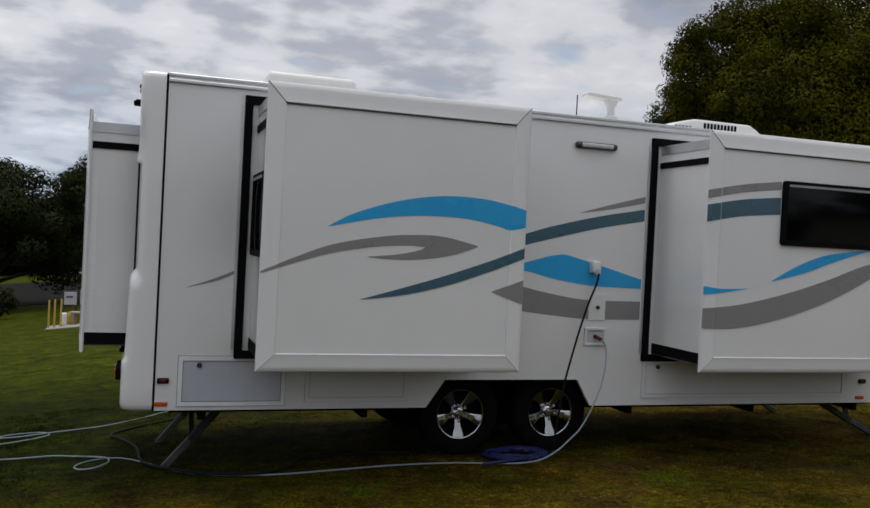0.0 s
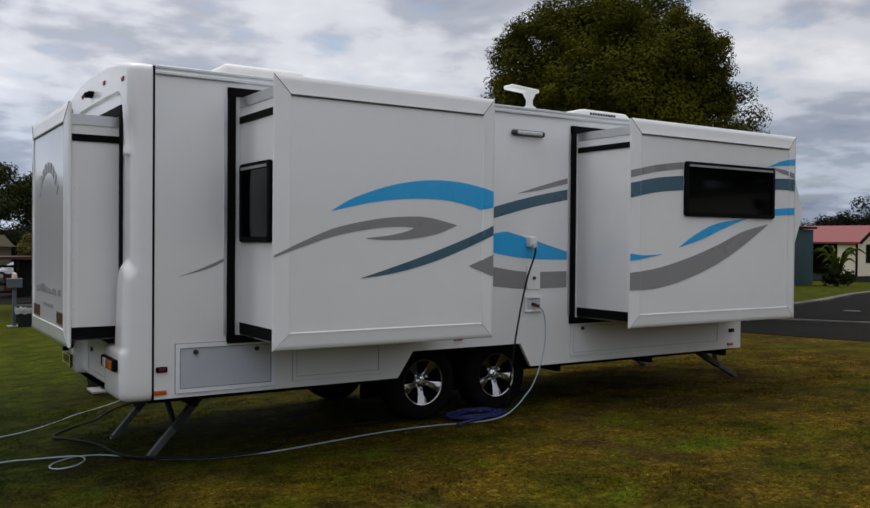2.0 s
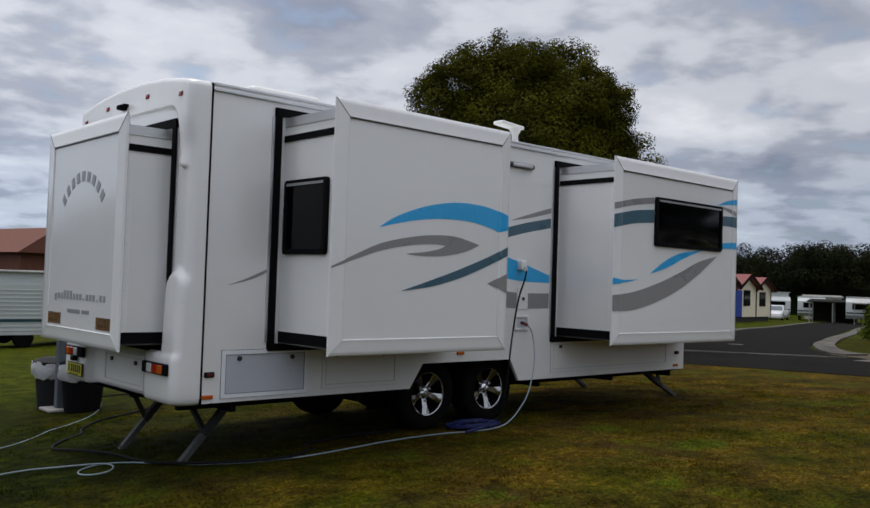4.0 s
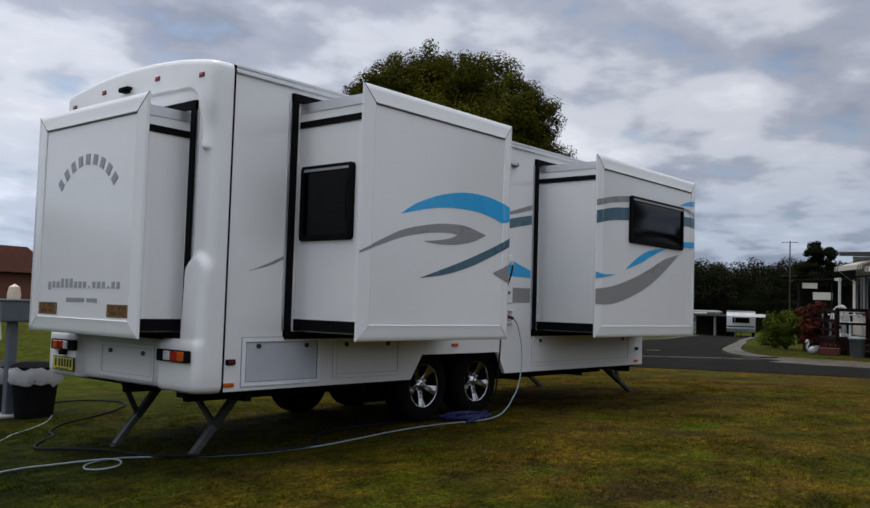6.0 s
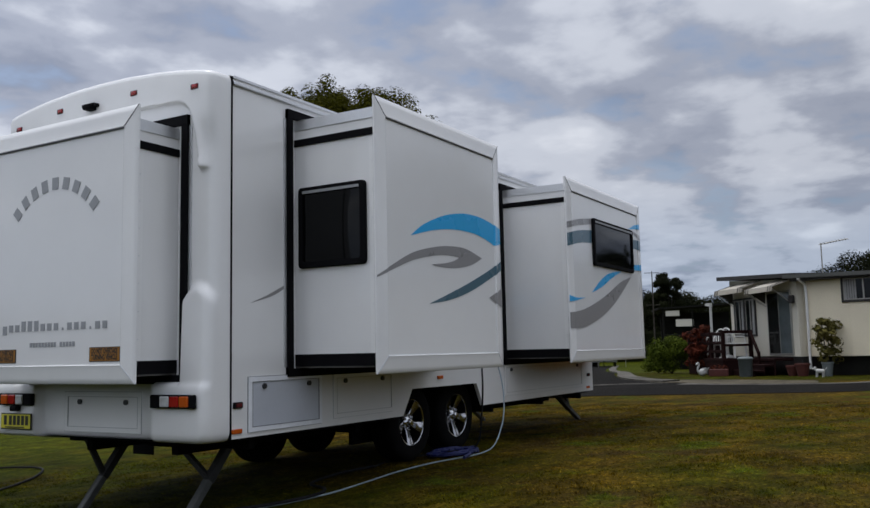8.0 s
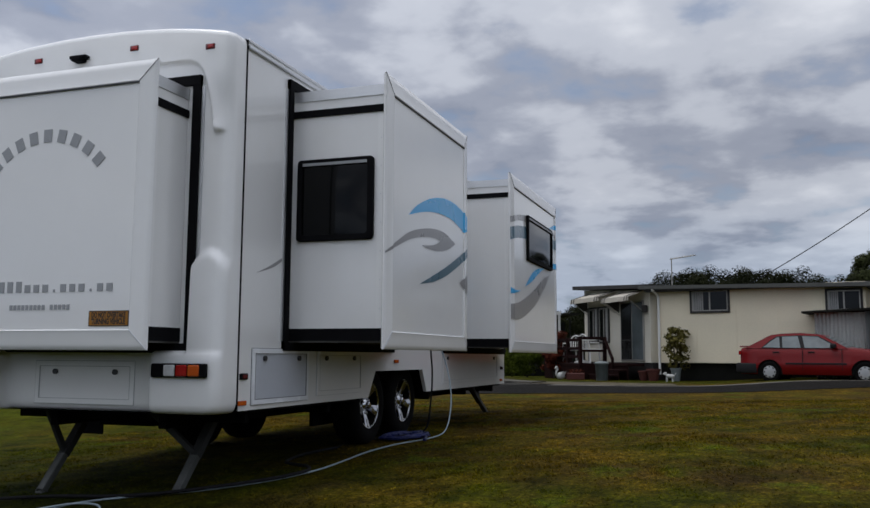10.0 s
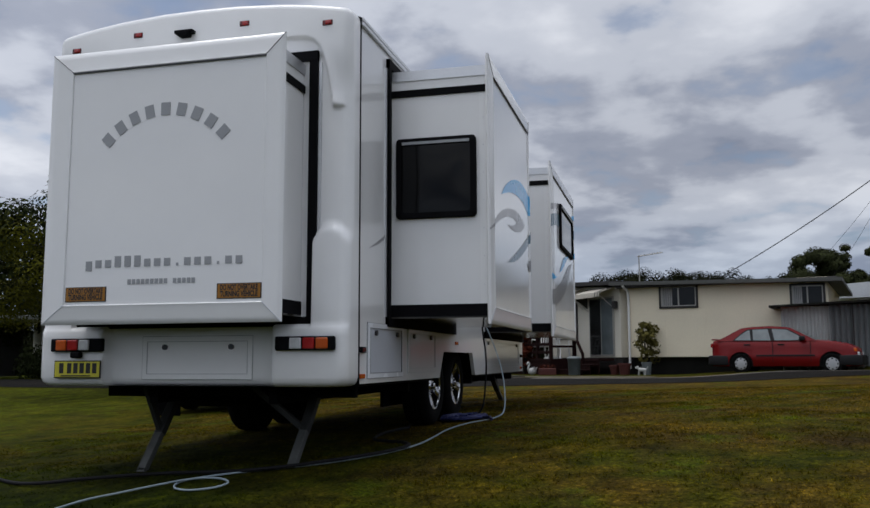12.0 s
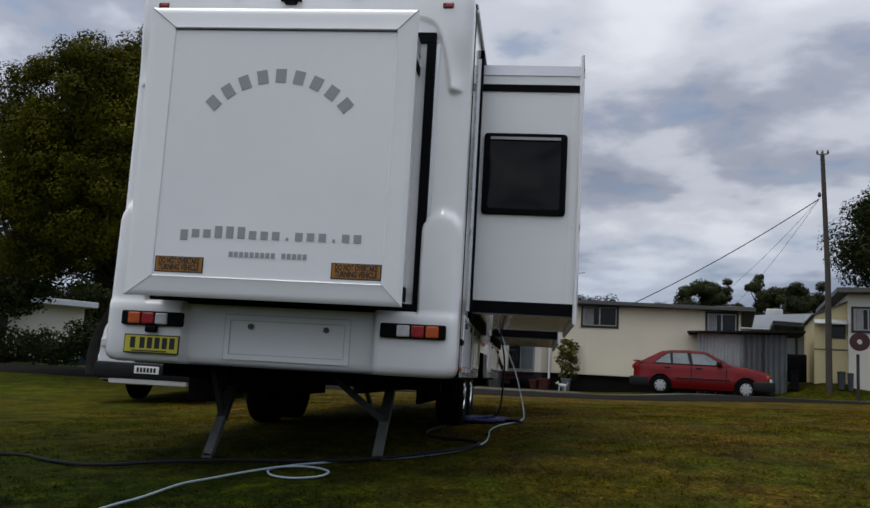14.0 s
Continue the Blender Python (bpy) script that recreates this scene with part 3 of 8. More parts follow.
# rear moulded cap
def cap_outline(inset=0.0, r=0.07, xr=0.70):
    pts = [(0.86, Y0 + inset)]
    for k in range(7):
        a = k / 6 * math.pi / 2
        pts.append((xr + inset + r - r * math.sin(a), Y0 + inset + r - r * math.cos(a)))
    for y in [Y0 + q for q in (*np.arange(0.11, 0.255, 0.012), 0.26, 0.27, 0.28, 0.29, 0.305, 0.325, 0.35, 0.4, 0.5, 0.53, 0.54, 0.55, 0.56, 0.57, 0.58)] + [MIDY - 0.3, MIDY, MIDY + 0.3] + [Y1 - q for q in (0.58, 0.57, 0.56, 0.55, 0.54, 0.53, 0.5, 0.4, 0.35, 0.325, 0.305, 0.29, 0.28, 0.27, 0.26, *np.arange(0.242, 0.105, -0.012))]:
        pts.append((xr + inset, float(y)))
    for k in range(7):
        a = k / 6 * math.pi / 2
        pts.append((xr + inset + r - r * math.cos(a), Y1 - inset - r + r * math.sin(a)))
    pts.append((0.86, Y1 - inset))
    return pts


def pod(y, z):
    """How far the corner mouldings stand out from the cap."""
    e = min(y - Y0, Y1 - y)
    low = 0.085 * (1 - ease(0.53, 0.58, e)) * (1 - ease(0.95, 1.0, z))
    crest = 1.70 - 0.10 * min(1.0, abs(e - 0.14) / 0.14) ** 2
    high = (0.045 + 0.030 * (1.70 - z)) * (1 - ease(0.26, 0.29, e)) * (1 - ease(crest - 0.09, crest, z))
    # the brow over the slide: proud above and outboard of a line that ends in a small lip
    edge = interp([(2.49, 0.135), (2.56, 0.145), (2.75, 0.18), (2.88, 0.215), (2.95, 0.245), (2.995, 0.29), (3.02, 0.36), (3.03, 0.45), (3.04, 2.0)], z)
    brow = 0.030 * (1 - ease(edge - 0.012, edge + 0.012, e)) * ease(2.485, 2.51, z) * (1 + 0.5 * (1 - ease(2.5, 2.62, z)))
    brow *= 1 - (1 - ease(2.62, 2.95, z)) * ease(0.0, 0.10, edge - e)
    return max(low, high, brow if z > 2.48 else 0.0)


def cap_ring(bm, z, inset, top=False):
    out = []
    for x, y in cap_outline(inset):
        zz = arch_z(y) + 0.022 - z if top else z
        out.append(bm.verts.new((x - pod(y, zz) * ease(0.86, 0.76, x), y, zz)))
    return out


bm = B()
rings = [cap_ring(bm, z, inset) for z, inset in [(ZB - 0.015, 0.06), (ZB - 0.005, 0.03), (ZB + 0.015, 0.010), (ZB + 0.05, 0.0)] + [(float(z), 0.0) for z in (0.75, 0.9, 0.94, 0.96, 0.98, 1.0, 1.1, 1.3, 1.45, 1.50, 1.53, 1.56, 1.59, 1.61, 1.63, 1.65, 1.67, 1.69, 1.71, 1.8, 2.3, 2.46, 2.485, 2.493, 2.502, 2.51, 2.53, 2.56, 2.59, 2.62, 2.65, 2.68, 2.71, 2.74, 2.77, 2.80, 2.83, 2.855, 2.88, 2.90, 2.92, 2.94, 2.955, 2.965, 2.98, 2.995, 3.005, 3.015, 3.025, 3.032, 3.04, 3.05, 3.07)]]
rings += [cap_ring(bm, drop, inset, True) for drop, inset in ((0.050, 0.0), (0.022, 0.006), (0.006, 0.022), (0.0, 0.05))]
for a, b in zip(rings, rings[1:]):
    for i in range(len(a) - 1):
        bm.faces.new([a[i], a[i + 1], b[i + 1], b[i]])
top = rings[-1]
for i in range(len(top) // 2 - 1):
    bm.faces.new([top[i], top[i + 1], top[-2 - i], top[-1 - i]])
bot = rings[0]
for i in range(len(bot) // 2 - 1):
    bm.faces.new([bot[i], bot[i + 1], bot[-2 - i], bot[-1 - i]][::-1])
vpart("rear_cap", bm, GELCOAT, "moulded white rear cap with bulging rounded corners", smooth=True, angle=60)
# rear hatch in the recess
def hatch(x0, x1, z0, z1, put, locks, mat=HATCH, depth=0.014):
    fr = B()
    w = 0.034
    for a, b, c, d in ((x0, x1, z0, z0 + w), (x0, x1, z1 - w, z1), (x0, x0 + w, z0 + w, z1 - w), (x1 - w, x1, z0 + w, z1 - w)):
        prism(fr, [(a, c), (b, c), (b, d), (a, d)], 0.0, depth, put)
    ob = vpart("hatch", fr, FRAMEWHITE if mat is HATCH else mat, "flush storage hatch with two locks")
    for grow, thin in ((0.004, 0.004), (-w, 0.004)):
        a, b, c, d = x0 - grow, x1 + grow, z0 - grow, z1 + grow
        sm = B()
        for p, q, e, f in ((a, b, c, c + thin), (a, b, d - thin, d), (a, a + thin, c + thin, d - thin), (b - thin, b, c + thin, d - thin)):
            prism(sm, [(p, e), (q, e), (q, f), (p, f)], 0.0, 0.004 if grow > 0 else depth + 0.0015, put)
        vpart("hatch_seam", sm, SEAL if mat is HATCH else FAINT, parent=ob)
    door = B()
    prism(door, [(x0 + w + 0.004, z0 + w + 0.004), (x1 - w - 0.004, z0 + w + 0.004), (x1 - w - 0.004, z1 - w - 0.004), (x0 + w + 0.004, z1 - w - 0.004)], 0.0, depth - 0.005, put)
    vpart("hatch_door", door, mat, parent=ob)
    for u, z in locks:
        lk = B()
        c, q = Vector(put(u, z, depth - 0.006)), Vector(put(u, z, depth + 0.012))
        tube(lk, [c, q], 0.02, 12)
        vpart("lock", lk, SCREW, "round dark lock", parent=ob)
    return ob


def on_side(u, v, w):
    return (u, Y0 - w, v)


def on_rear(u, v, w):
    return (0.70 - w, u, v)


SEAL = material("grey_hatch_seal", (0.13, 0.135, 0.14), 0.7, 0, 0.2)
FAINT = material("thin_panel_joint", (0.40, 0.41, 0.41), 0.6, 0, 0.2)
FRAMEWHITE = material("hatch_frame_white", (0.80, 0.82, 0.85), 0.25, 0, 0.03, 3.0, 30.0, coat=0.3)
hatch(1.04, 1.885, 0.605, 1.0, on_side, [(1.20, 0.93), (1.72, 0.93)])
hatch(2.05, 2.93, 0.63, 0.99, on_side, [(2.2, 0.93), (2.75, 0.93)], PANEL)
hatch(5.22, 7.59, 0.64, 0.99, on_side, [(5.38, 0.93), (7.4, 0.93)], PANEL)
hatch(7.77, 8.63, 0.605, 0.905, on_rear, [(7.93, 0.83), (8.45, 0.83)], GELCOAT, 0.006)

# ---- slide-outs ----
MW = 0.135
PROFILE = [(0.0, -0.020), (0.0, -0.010), (0.004, -0.006), (0.04, -0.002), (0.08, 0.003), (0.118, 0.007), (0.128, 0.011), (0.133, 0.008), (0.1351, 0.0)]


def moulding_height(s):
    return interp(PROFILE, s) if s < MW else 0.0


def slide_out(u0, u1, z0, z1, put, depth, ztop, label, stripes=(), lip=(0.0, 0.0, 0.0)):
    """put(u, z, w): w metres out from the face. A box with mitred mouldings round its face; lip: how far they flare past u0, u1 and z1."""
    flare = [(lip[0], 0.0), (lip[1], 0.0), (lip[1], lip[2]), (lip[0], lip[2])]
    ob = vpart("slide_out", prism(B(), [(u0 + 0.09, z0 + 0.09), (u1 - 0.09, z0 + 0.09), (u1 - 0.09, z1 - 0.09), (u0 + 0.09, z1 - 0.09)], -0.03, 0.0, put), PANEL, label)
    corners = [(u0, z0), (u1, z0), (u1, z1), (u0, z1)]
    inward = [(1, 1), (-1, 1), (-1, -1), (1, -1)]
    for i in range(4):
        bm = B()
        ends = []
        for j in (i, (i + 1) % 4):
            (cu, cz), (du, dz) = corners[j], inward[j]
            fu, fz = flare[j]
            ends.append([bm.verts.new(put(cu + du * (s - fu * (1 - s / MW)), cz + dz * (s - fz * (1 - s / MW)), h)) for s, h in PROFILE + [(0.13, -0.020), (0.012, -0.030)]])
        n = len(ends[0])
        for k in range(n):
            bm.faces.new([ends[0][k], ends[0][(k + 1) % n], ends[1][(k + 1) % n], ends[1][k]])
        bm.faces.new(ends[0][::-1])
        bm.faces.new(ends[1])
        vpart("moulding", bm, GELCOAT, "mitred white edge moulding", parent=ob, smooth=True, angle=45)
    # dark strip painted as shade of the top moulding's inner step, and mitre lines
    bm = B()
    prism(bm, [(u0 + MW - 0.004, z1 - MW - 0.008), (u1 - MW + 0.004, z1 - MW - 0.008), (u1 - MW + 0.004, z1 - MW), (u0 + MW - 0.004, z1 - MW)], 0.0, 0.012, put)
    vpart("step_shade", bm, SCREW, parent=ob)
    for cu, du in ((u0, 1), (u1, -1)):
        for cz, dz in ((z1, -1), (z0, 1)):
            bm = B()
            fu, fz = (lip[0] if du > 0 else lip[1]), (lip[2] if dz < 0 else 0.0)
            pts = [Vector(put(cu + du * (s - fu * (1 - s / MW)), cz + dz * (s - fz * (1 - s / MW)), h + 0.001)) for s, h in PROFILE[1:-1]]
            tube(bm, pts, 0.0025, 5)
            vpart("mitre", bm, SCREW if dz < 0 else HATCH, parent=ob)
    a, b = u0 + 0.04, u1 - 0.04
    zb, back = z0 + 0.0, -depth - 0.25

    def band(name, za, zc, mat, out=0.0, lab=""):
        bm = B()
        prism(bm, [(a - out, za), (b + out, za), (b + out, zc), (a - out, zc)], back, -0.016, put)
        return vpart(name, bm, mat, lab, parent=ob)
    band("side_wall", zb + 0.155, ztop - 0.21, PANEL)
    band("base_seal", zb + 0.062, zb + 0.155, RUBBER, 0.004, "black rubber base")
    band("underside", zb + 0.050, zb + 0.062, UNDERSIDE, 0.0, "glossy grey underside sheet")
    band("seal_strip", ztop - 0.21, ztop - 0.155, RUBBER, 0.012, "black rubber strip")
    band("upper_wall", ztop - 0.155, ztop - 0.08, PANEL, 0.002)
    band("top_cap", ztop - 0.08, ztop, ALU, 0.010, "aluminium top capping")
    # screw heads along the end of the wall
    for cu, s in ((a, -1), (b, 1)):
        for k in range(8):
            z = zb + 0.3 + k * (ztop - zb - 0.5) / 7
            p, q = Vector(put(cu, z, -0.055)), Vector(put(cu + s * 0.006, z, -0.055))
            vpart("screw", tube(B(), [p, q], 0.005, 6), ALU, parent=ob)
        bm = B()
        prism(bm, [(cu - 0.003 if s < 0 else cu, zb + 0.15), (cu if s < 0 else cu + 0.003, zb + 0.15), (cu if s < 0 else cu + 0.003, ztop - 0.22), (cu - 0.003 if s < 0 else cu, ztop - 0.22)], -0.085, -0.02, put)
        vpart("corner_angle", bm, GELCOAT, parent=ob)
    # black seal round the opening in the wall
    for p, q, r, s in ((u0 - 0.075, u0 - 0.012, z0 - 0.0, z1), (u1 + 0.012, u1 + 0.075, z0 - 0.0, z1), (u0 - 0.075, u1 + 0.075, z1 - 0.06, z1 + 0.01), (u0 - 0.075, u1 + 0.075, z0 - 0.015, z0 + 0.05)):
        fr = B()
        thick = 0.028 if q - p < 0.2 else 0.030
        prism(fr, [(p, r), (q, r), (q, s), (p, s)], -depth - 0.02, -depth + thick, put)
        vpart("opening_seal", fr, RUBBER, "black rubber seal round the opening")
    for p, q in ((u0 - 0.10, u0 - 0.077), (u1 + 0.077, u1 + 0.10)):
        vpart("seal_edge", prism(B(), [(p, z0 + 0.06), (q, z0 + 0.06), (q, z1 - 0.07), (p, z1 - 0.07)], -depth - 0.02, -depth + 0.012, put), ALU)
    for k, (mat, upper, lower, lab) in enumerate(stripes):
        stripe(upper, lower, mat, ob, lambda u, z: put(u, z, max(moulding_height(min(u - u0, u1 - u)), 0.0 if min(u - u0, u1 - u) > 0.02 else -0.03) + 0.0025 + 0.0005 * k), lab)
    return ob


def stripe(upper, lower, mat, parent, put, lab):
    """A vinyl swoosh between two lines of (u, z)."""
    a, b = upper[0][0], upper[-1][0]
    up = smooth_line([(u, 0, z) for u, z in upper], 8)
    lo = smooth_line([(u, 0, z) for u, z in lower], 8)
    lu, ll = [(p.x, p.z) for p in up], [(p.x, p.z) for p in lo]
    n = max(8, int((b - a) / 0.02))
    bm = B()
    rows = []
    for i in range(n + 1):
        u = a + (b - a) * i / n
        zt, zl = interp(lu, u), interp(ll, u)
        rows.append((bm.verts.new(put(u, max(zt, zl + 0.001))), bm.verts.new(put(u, zl))))
    for p, q in zip(rows, rows[1:]):
        bm.faces.new([p[0], q[0], q[1], p[1]])
    vpart("stripe", bm, mat, lab, parent=parent)


def window(u0, u1, z0, z1, put, parent=None):
    """A black-framed awning window; put(u, z, w): w metres out from the wall."""
    fr = B()
    w, r = 0.045, 0.03

    def ring(a, b, c, d, rr):
        pts = []
        for cu, cz, s in ((b - rr, d - rr, 0), (a + rr, d - rr, 1), (a + rr, c + rr, 2), (b - rr, c + rr, 3)):
            for k in range(5):
                g = (s + k / 4) * math.pi / 2
                pts.append((cu + rr * math.cos(g), cz + rr * math.sin(g)))
        return pts
    o, i2 = ring(u0, u1, z0, z1, r), ring(u0 + w, u1 - w, z0 + w, z1 - w, r * 0.7)
    n = len(o)
    lev = [[fr.verts.new(put(u, z, h)) for u, z in pts] for pts, h in ((o, 0.0), (o, 0.026), (ring(u0 + 0.006, u1 - 0.006, z0 + 0.006, z1 - 0.006, r), 0.032), (i2, 0.032), (i2, 0.004))]
    for p, q in zip(lev, lev[1:]):
        for k in range(n):
            fr.faces.new([p[k], p[(k + 1) % n], q[(k + 1) % n], q[k]])
    ob = vpart("window", fr, RUBBER, "black-framed tinted window", parent=parent, smooth=True, angle=40)
    pane = B()
    rows = []
    for j in range(7):
        rows.append([])
        for k in range(7):
            u, z = u0 + w - 0.004 + (u1 - u0 - 2 * w + 0.008) * k / 6, z0 + w - 0.004 + (z1 - z0 - 2 * w + 0.008) * j / 6
            bulge = 0.016 + 0.006 * (1 - (j / 3 - 1) ** 4) * (1 - (k / 3 - 1) ** 4)
            rows[-1].append(pane.verts.new(put(u, z, bulge)))
    for p, q in zip(rows, rows[1:]):
        for k in range(6):
            pane.faces.new([p[k], p[k + 1], q[k + 1], q[k]])
    if parent is None:
        vpart("pane", pane, GLASS, "dark tinted acrylic pane", parent=ob, smooth=True)
    else:
        vpart("pane", pane, GLASS, "dark tinted acrylic pane", parent=parent, smooth=True)
    rail = B()
    prism(rail, [(u0 + 0.05, z1 - 0.052), (u1 - 0.05, z1 - 0.052), (u1 - 0.05, z1 - 0.030), (u0 + 0.05, z1 - 0.030)], 0.030, 0.037, put)
    vpart("hinge_rail", rail, BLIND, "grey hinge rail", parent=parent or ob)
    return ob


FACE = 6.245


def face1(u, v, w):
    return (u, FACE - w, v)


def rearface(u, v, w):
    return (0.29 - w, u, v)


S1 = [
    (BLUE, [(2.01, 2.07), (2.21, 2.18), (2.54, 2.29), (2.89, 2.35), (3.21, 2.35), (3.45, 2.315), (3.597, 2.28)],
     [(2.01, 2.069), (2.38, 2.15), (2.72, 2.19), (3.08, 2.19), (3.36, 2.145), (3.46, 2.12), (3.597, 2.145)], "bright blue swoosh"),
    (GREY, [(1.54, 1.725), (1.77, 1.83), (2.05, 1.94), (2.38, 2.01), (2.64, 2.04), (2.91, 2.04), (3.2, 1.982)],
     [(1.54, 1.71), (1.77, 1.79), (2.06, 1.88), (2.39, 1.94), (2.65, 1.96), (2.8, 1.955), (3.2, 1.979)], "warm grey swoosh"),
    (GREY, [(2.32, 1.862), (2.56, 1.89), (2.73, 1.93), (2.8, 1.966), (2.95, 1.985), (3.2, 1.981)],
     [(2.32, 1.86), (2.48, 1.85), (2.74, 1.86), (3.0, 1.905), (3.2, 1.976)], "warm grey swoosh"),
    (SLATE, [(2.28, 1.542), (2.58, 1.63), (2.92, 1.735), (3.28, 1.86), (3.46, 1.93), (3.597, 1.985)],
     [(2.28, 1.54), (2.62, 1.585), (2.97, 1.67), (3.29, 1.78), (3.47, 1.85), (3.597, 1.90)], "slate blue swoosh"),
    (GREY, [(3.33, 1.632), (3.46, 1.68), (3.597, 1.73)], [(3.33, 1.63), (3.46, 1.585), (3.597, 1.54)], "warm grey wedge"),
]
slide1 = slide_out(1.535, 3.602, 1.0, 3.08, face1, Y0 - FACE, 3.01, "white bedroom slide-out standing open", S1, (0.0, 0.0, 0.012))
S2 = [
    (GREY, [(5.275, 2.56), (5.63, 2.63), (6.02, 2.68)], [(5.275, 2.49), (5.63, 2.56), (6.02, 2.61)], "warm grey swoosh"),
    (SLATE, [(5.275, 2.435), (5.63, 2.50), (6.02, 2.54)], [(5.275, 2.29), (5.63, 2.355), (6.02, 2.39)], "slate blue swoosh"),
    (BLUE, [(7.40, 2.705), (7.64, 2.78), (7.89, 2.82)], [(7.40, 2.70), (7.64, 2.73), (7.89, 2.745)], "bright blue swoosh"),
    (GREY, [(7.47, 2.70), (7.68, 2.685), (7.88, 2.65)], [(7.47, 2.68), (7.68, 2.64), (7.88, 2.59)], "warm grey swoosh"),
    (SLATE, [(7.47, 2.575), (7.68, 2.585), (7.89, 2.585)], [(7.47, 2.455), (7.68, 2.46), (7.89, 2.45)], "slate blue swoosh"),
    (BLUE, [(7.47, 2.23), (7.68, 2.25), (7.89, 2.26)], [(7.47, 2.16), (7.68, 2.175), (7.89, 2.18)], "bright blue swoosh"),
    (BLUE, [(5.96, 1.803), (6.24, 1.95), (6.56, 2.06), (7.04, 2.125)], [(5.96, 1.80), (6.32, 1.89), (6.64, 2.0), (7.04, 2.12)], "bright blue swoosh"),
    (BLUE, [(5.275, 1.74), (5.46, 1.722), (5.72, 1.732)], [(5.275, 1.67), (5.46, 1.69), (5.72, 1.73)], "bright blue tip"),
    (GREY, [(5.275, 1.55), (5.64, 1.59), (6.09, 1.69), (6.56, 1.83), (6.97, 1.975), (7.4, 2.065)], [(5.275, 1.38), (5.64, 1.39), (6.09, 1.48), (6.56, 1.63), (6.97, 1.82), (7.4, 2.06)], "warm grey swoosh"),
]
slide2 = slide_out(5.272, 7.895, 1.0, 3.06, face1, Y0 - FACE, 3.0, "white lounge slide-out with a long window", S2, (0.0, 0.015, 0.014))
slide3 = slide_out(7.375, 9.13, 0.98, 2.90, rearface, 0.70 - 0.29, 2.82, "white rear slide-out standing open", (), (0.0, 0.05, 0.012))
window(6.03, 7.49, 2.125, 2.69, face1, slide2)
window(6.355, 6.995, 1.82, 2.457, lambda u, v, w: (1.573 - w, u, v), slide1)

WALL = [
    (GREY, [(1.07, 1.542), (1.26, 1.61), (1.455, 1.695)], [(1.07, 1.54), (1.3, 1.60), (1.455, 1.67)], "thin warm grey swoosh"),
    (GREY, [(4.49, 2.332), (4.79, 2.42), (5.16, 2.52)], [(4.49, 2.33), (4.8, 2.38), (5.16, 2.46)], "warm grey swoosh"),
    (SLATE, [(3.70, 2.03), (3.98, 2.12), (4.24, 2.20), (4.69, 2.31), (5.16, 2.40)], [(3.70, 1.94), (3.99, 2.02), (4.25, 2.09), (4.69, 2.20), (5.16, 2.29)], "slate blue swoosh"),
    (BLUE, [(3.70, 1.77), (3.98, 1.86), (4.29, 1.94), (4.48, 1.92), (5.16, 1.745)], [(3.70, 1.76), (3.98, 1.78), (4.27, 1.72), (4.67, 1.67), (5.16, 1.66)], "bright blue leaf"),
    (GREY, [(3.70, 1.72), (3.97, 1.64), (4.28, 1.58), (4.62, 1.54), (5.16, 1.54)], [(3.70, 1.46), (3.99, 1.42), (4.29, 1.39), (4.63, 1.365), (5.16, 1.37)], "warm grey swoosh"),
    (SLATE, [(8.0, 2.55), (8.4, 2.56), (9.0, 2.5)], [(8.0, 2.43), (8.4, 2.44), (9.0, 2.36)], "slate blue swoosh"),
]
for mat, up, lo, lab in WALL:
    stripe(up, lo, mat, None, lambda u, z: (u, Y0 - 0.0025, z), lab)

# small fittings on the side wall
bm = B()
rounded(bm, (4.40, Y0 - 0.05, 2.915), (4.82, Y0 + 0.01, 2.975), 0.025, 3)
lamp = vpart("awning_light", bm, SCREW, "long grey outside lamp", smooth=True)
vpart("lens", rounded(B(), (4.45, Y0 - 0.062, 2.925), (4.77, Y0 - 0.03, 2.965), 0.012, 3), CLEAR, "clear lens", parent=lamp, smooth=True)
bm = B()
rounded(bm, (4.61, Y0 - 0.075, 1.79), (4.70, Y0 + 0.01, 1.90), 0.02, 3)
socket = vpart("power_inlet", bm, PLASTIC, "white weatherproof power socket with plug", smooth=True)
vpart("plug", rounded(B(), (4.635, Y0 - 0.10, 1.775), (4.685, Y0 - 0.06, 1.83), 0.012, 2), CLEAR, "grey plug", parent=socket)
bm = B()
box(bm, (4.62, Y0 - 0.012, 1.355), (4.795, Y0 + 0.005, 1.60), 0.005)
lid = vpart("utility_flap", bm, PANEL, "small white utility flap")
vpart("flap_lock", tube(B(), [(4.71, Y0 - 0.005, 1.475), (4.71, Y0 - 0.028, 1.475)], 0.017, 12), SCREW, parent=lid)
bm = B()
for a, b, c, d in ((4.59, 4.81, 1.265, 1.29), (4.59, 4.81, 1.125, 1.15), (4.59, 4.615, 1.15, 1.265), (4.785, 4.81, 1.15, 1.265)):
    box(bm, (a, Y0 - 0.022, c), (b, Y0 + 0.005, d), 0.004)
inlet = vpart("water_inlet", bm, PLASTIC, "white framed water inlet box")
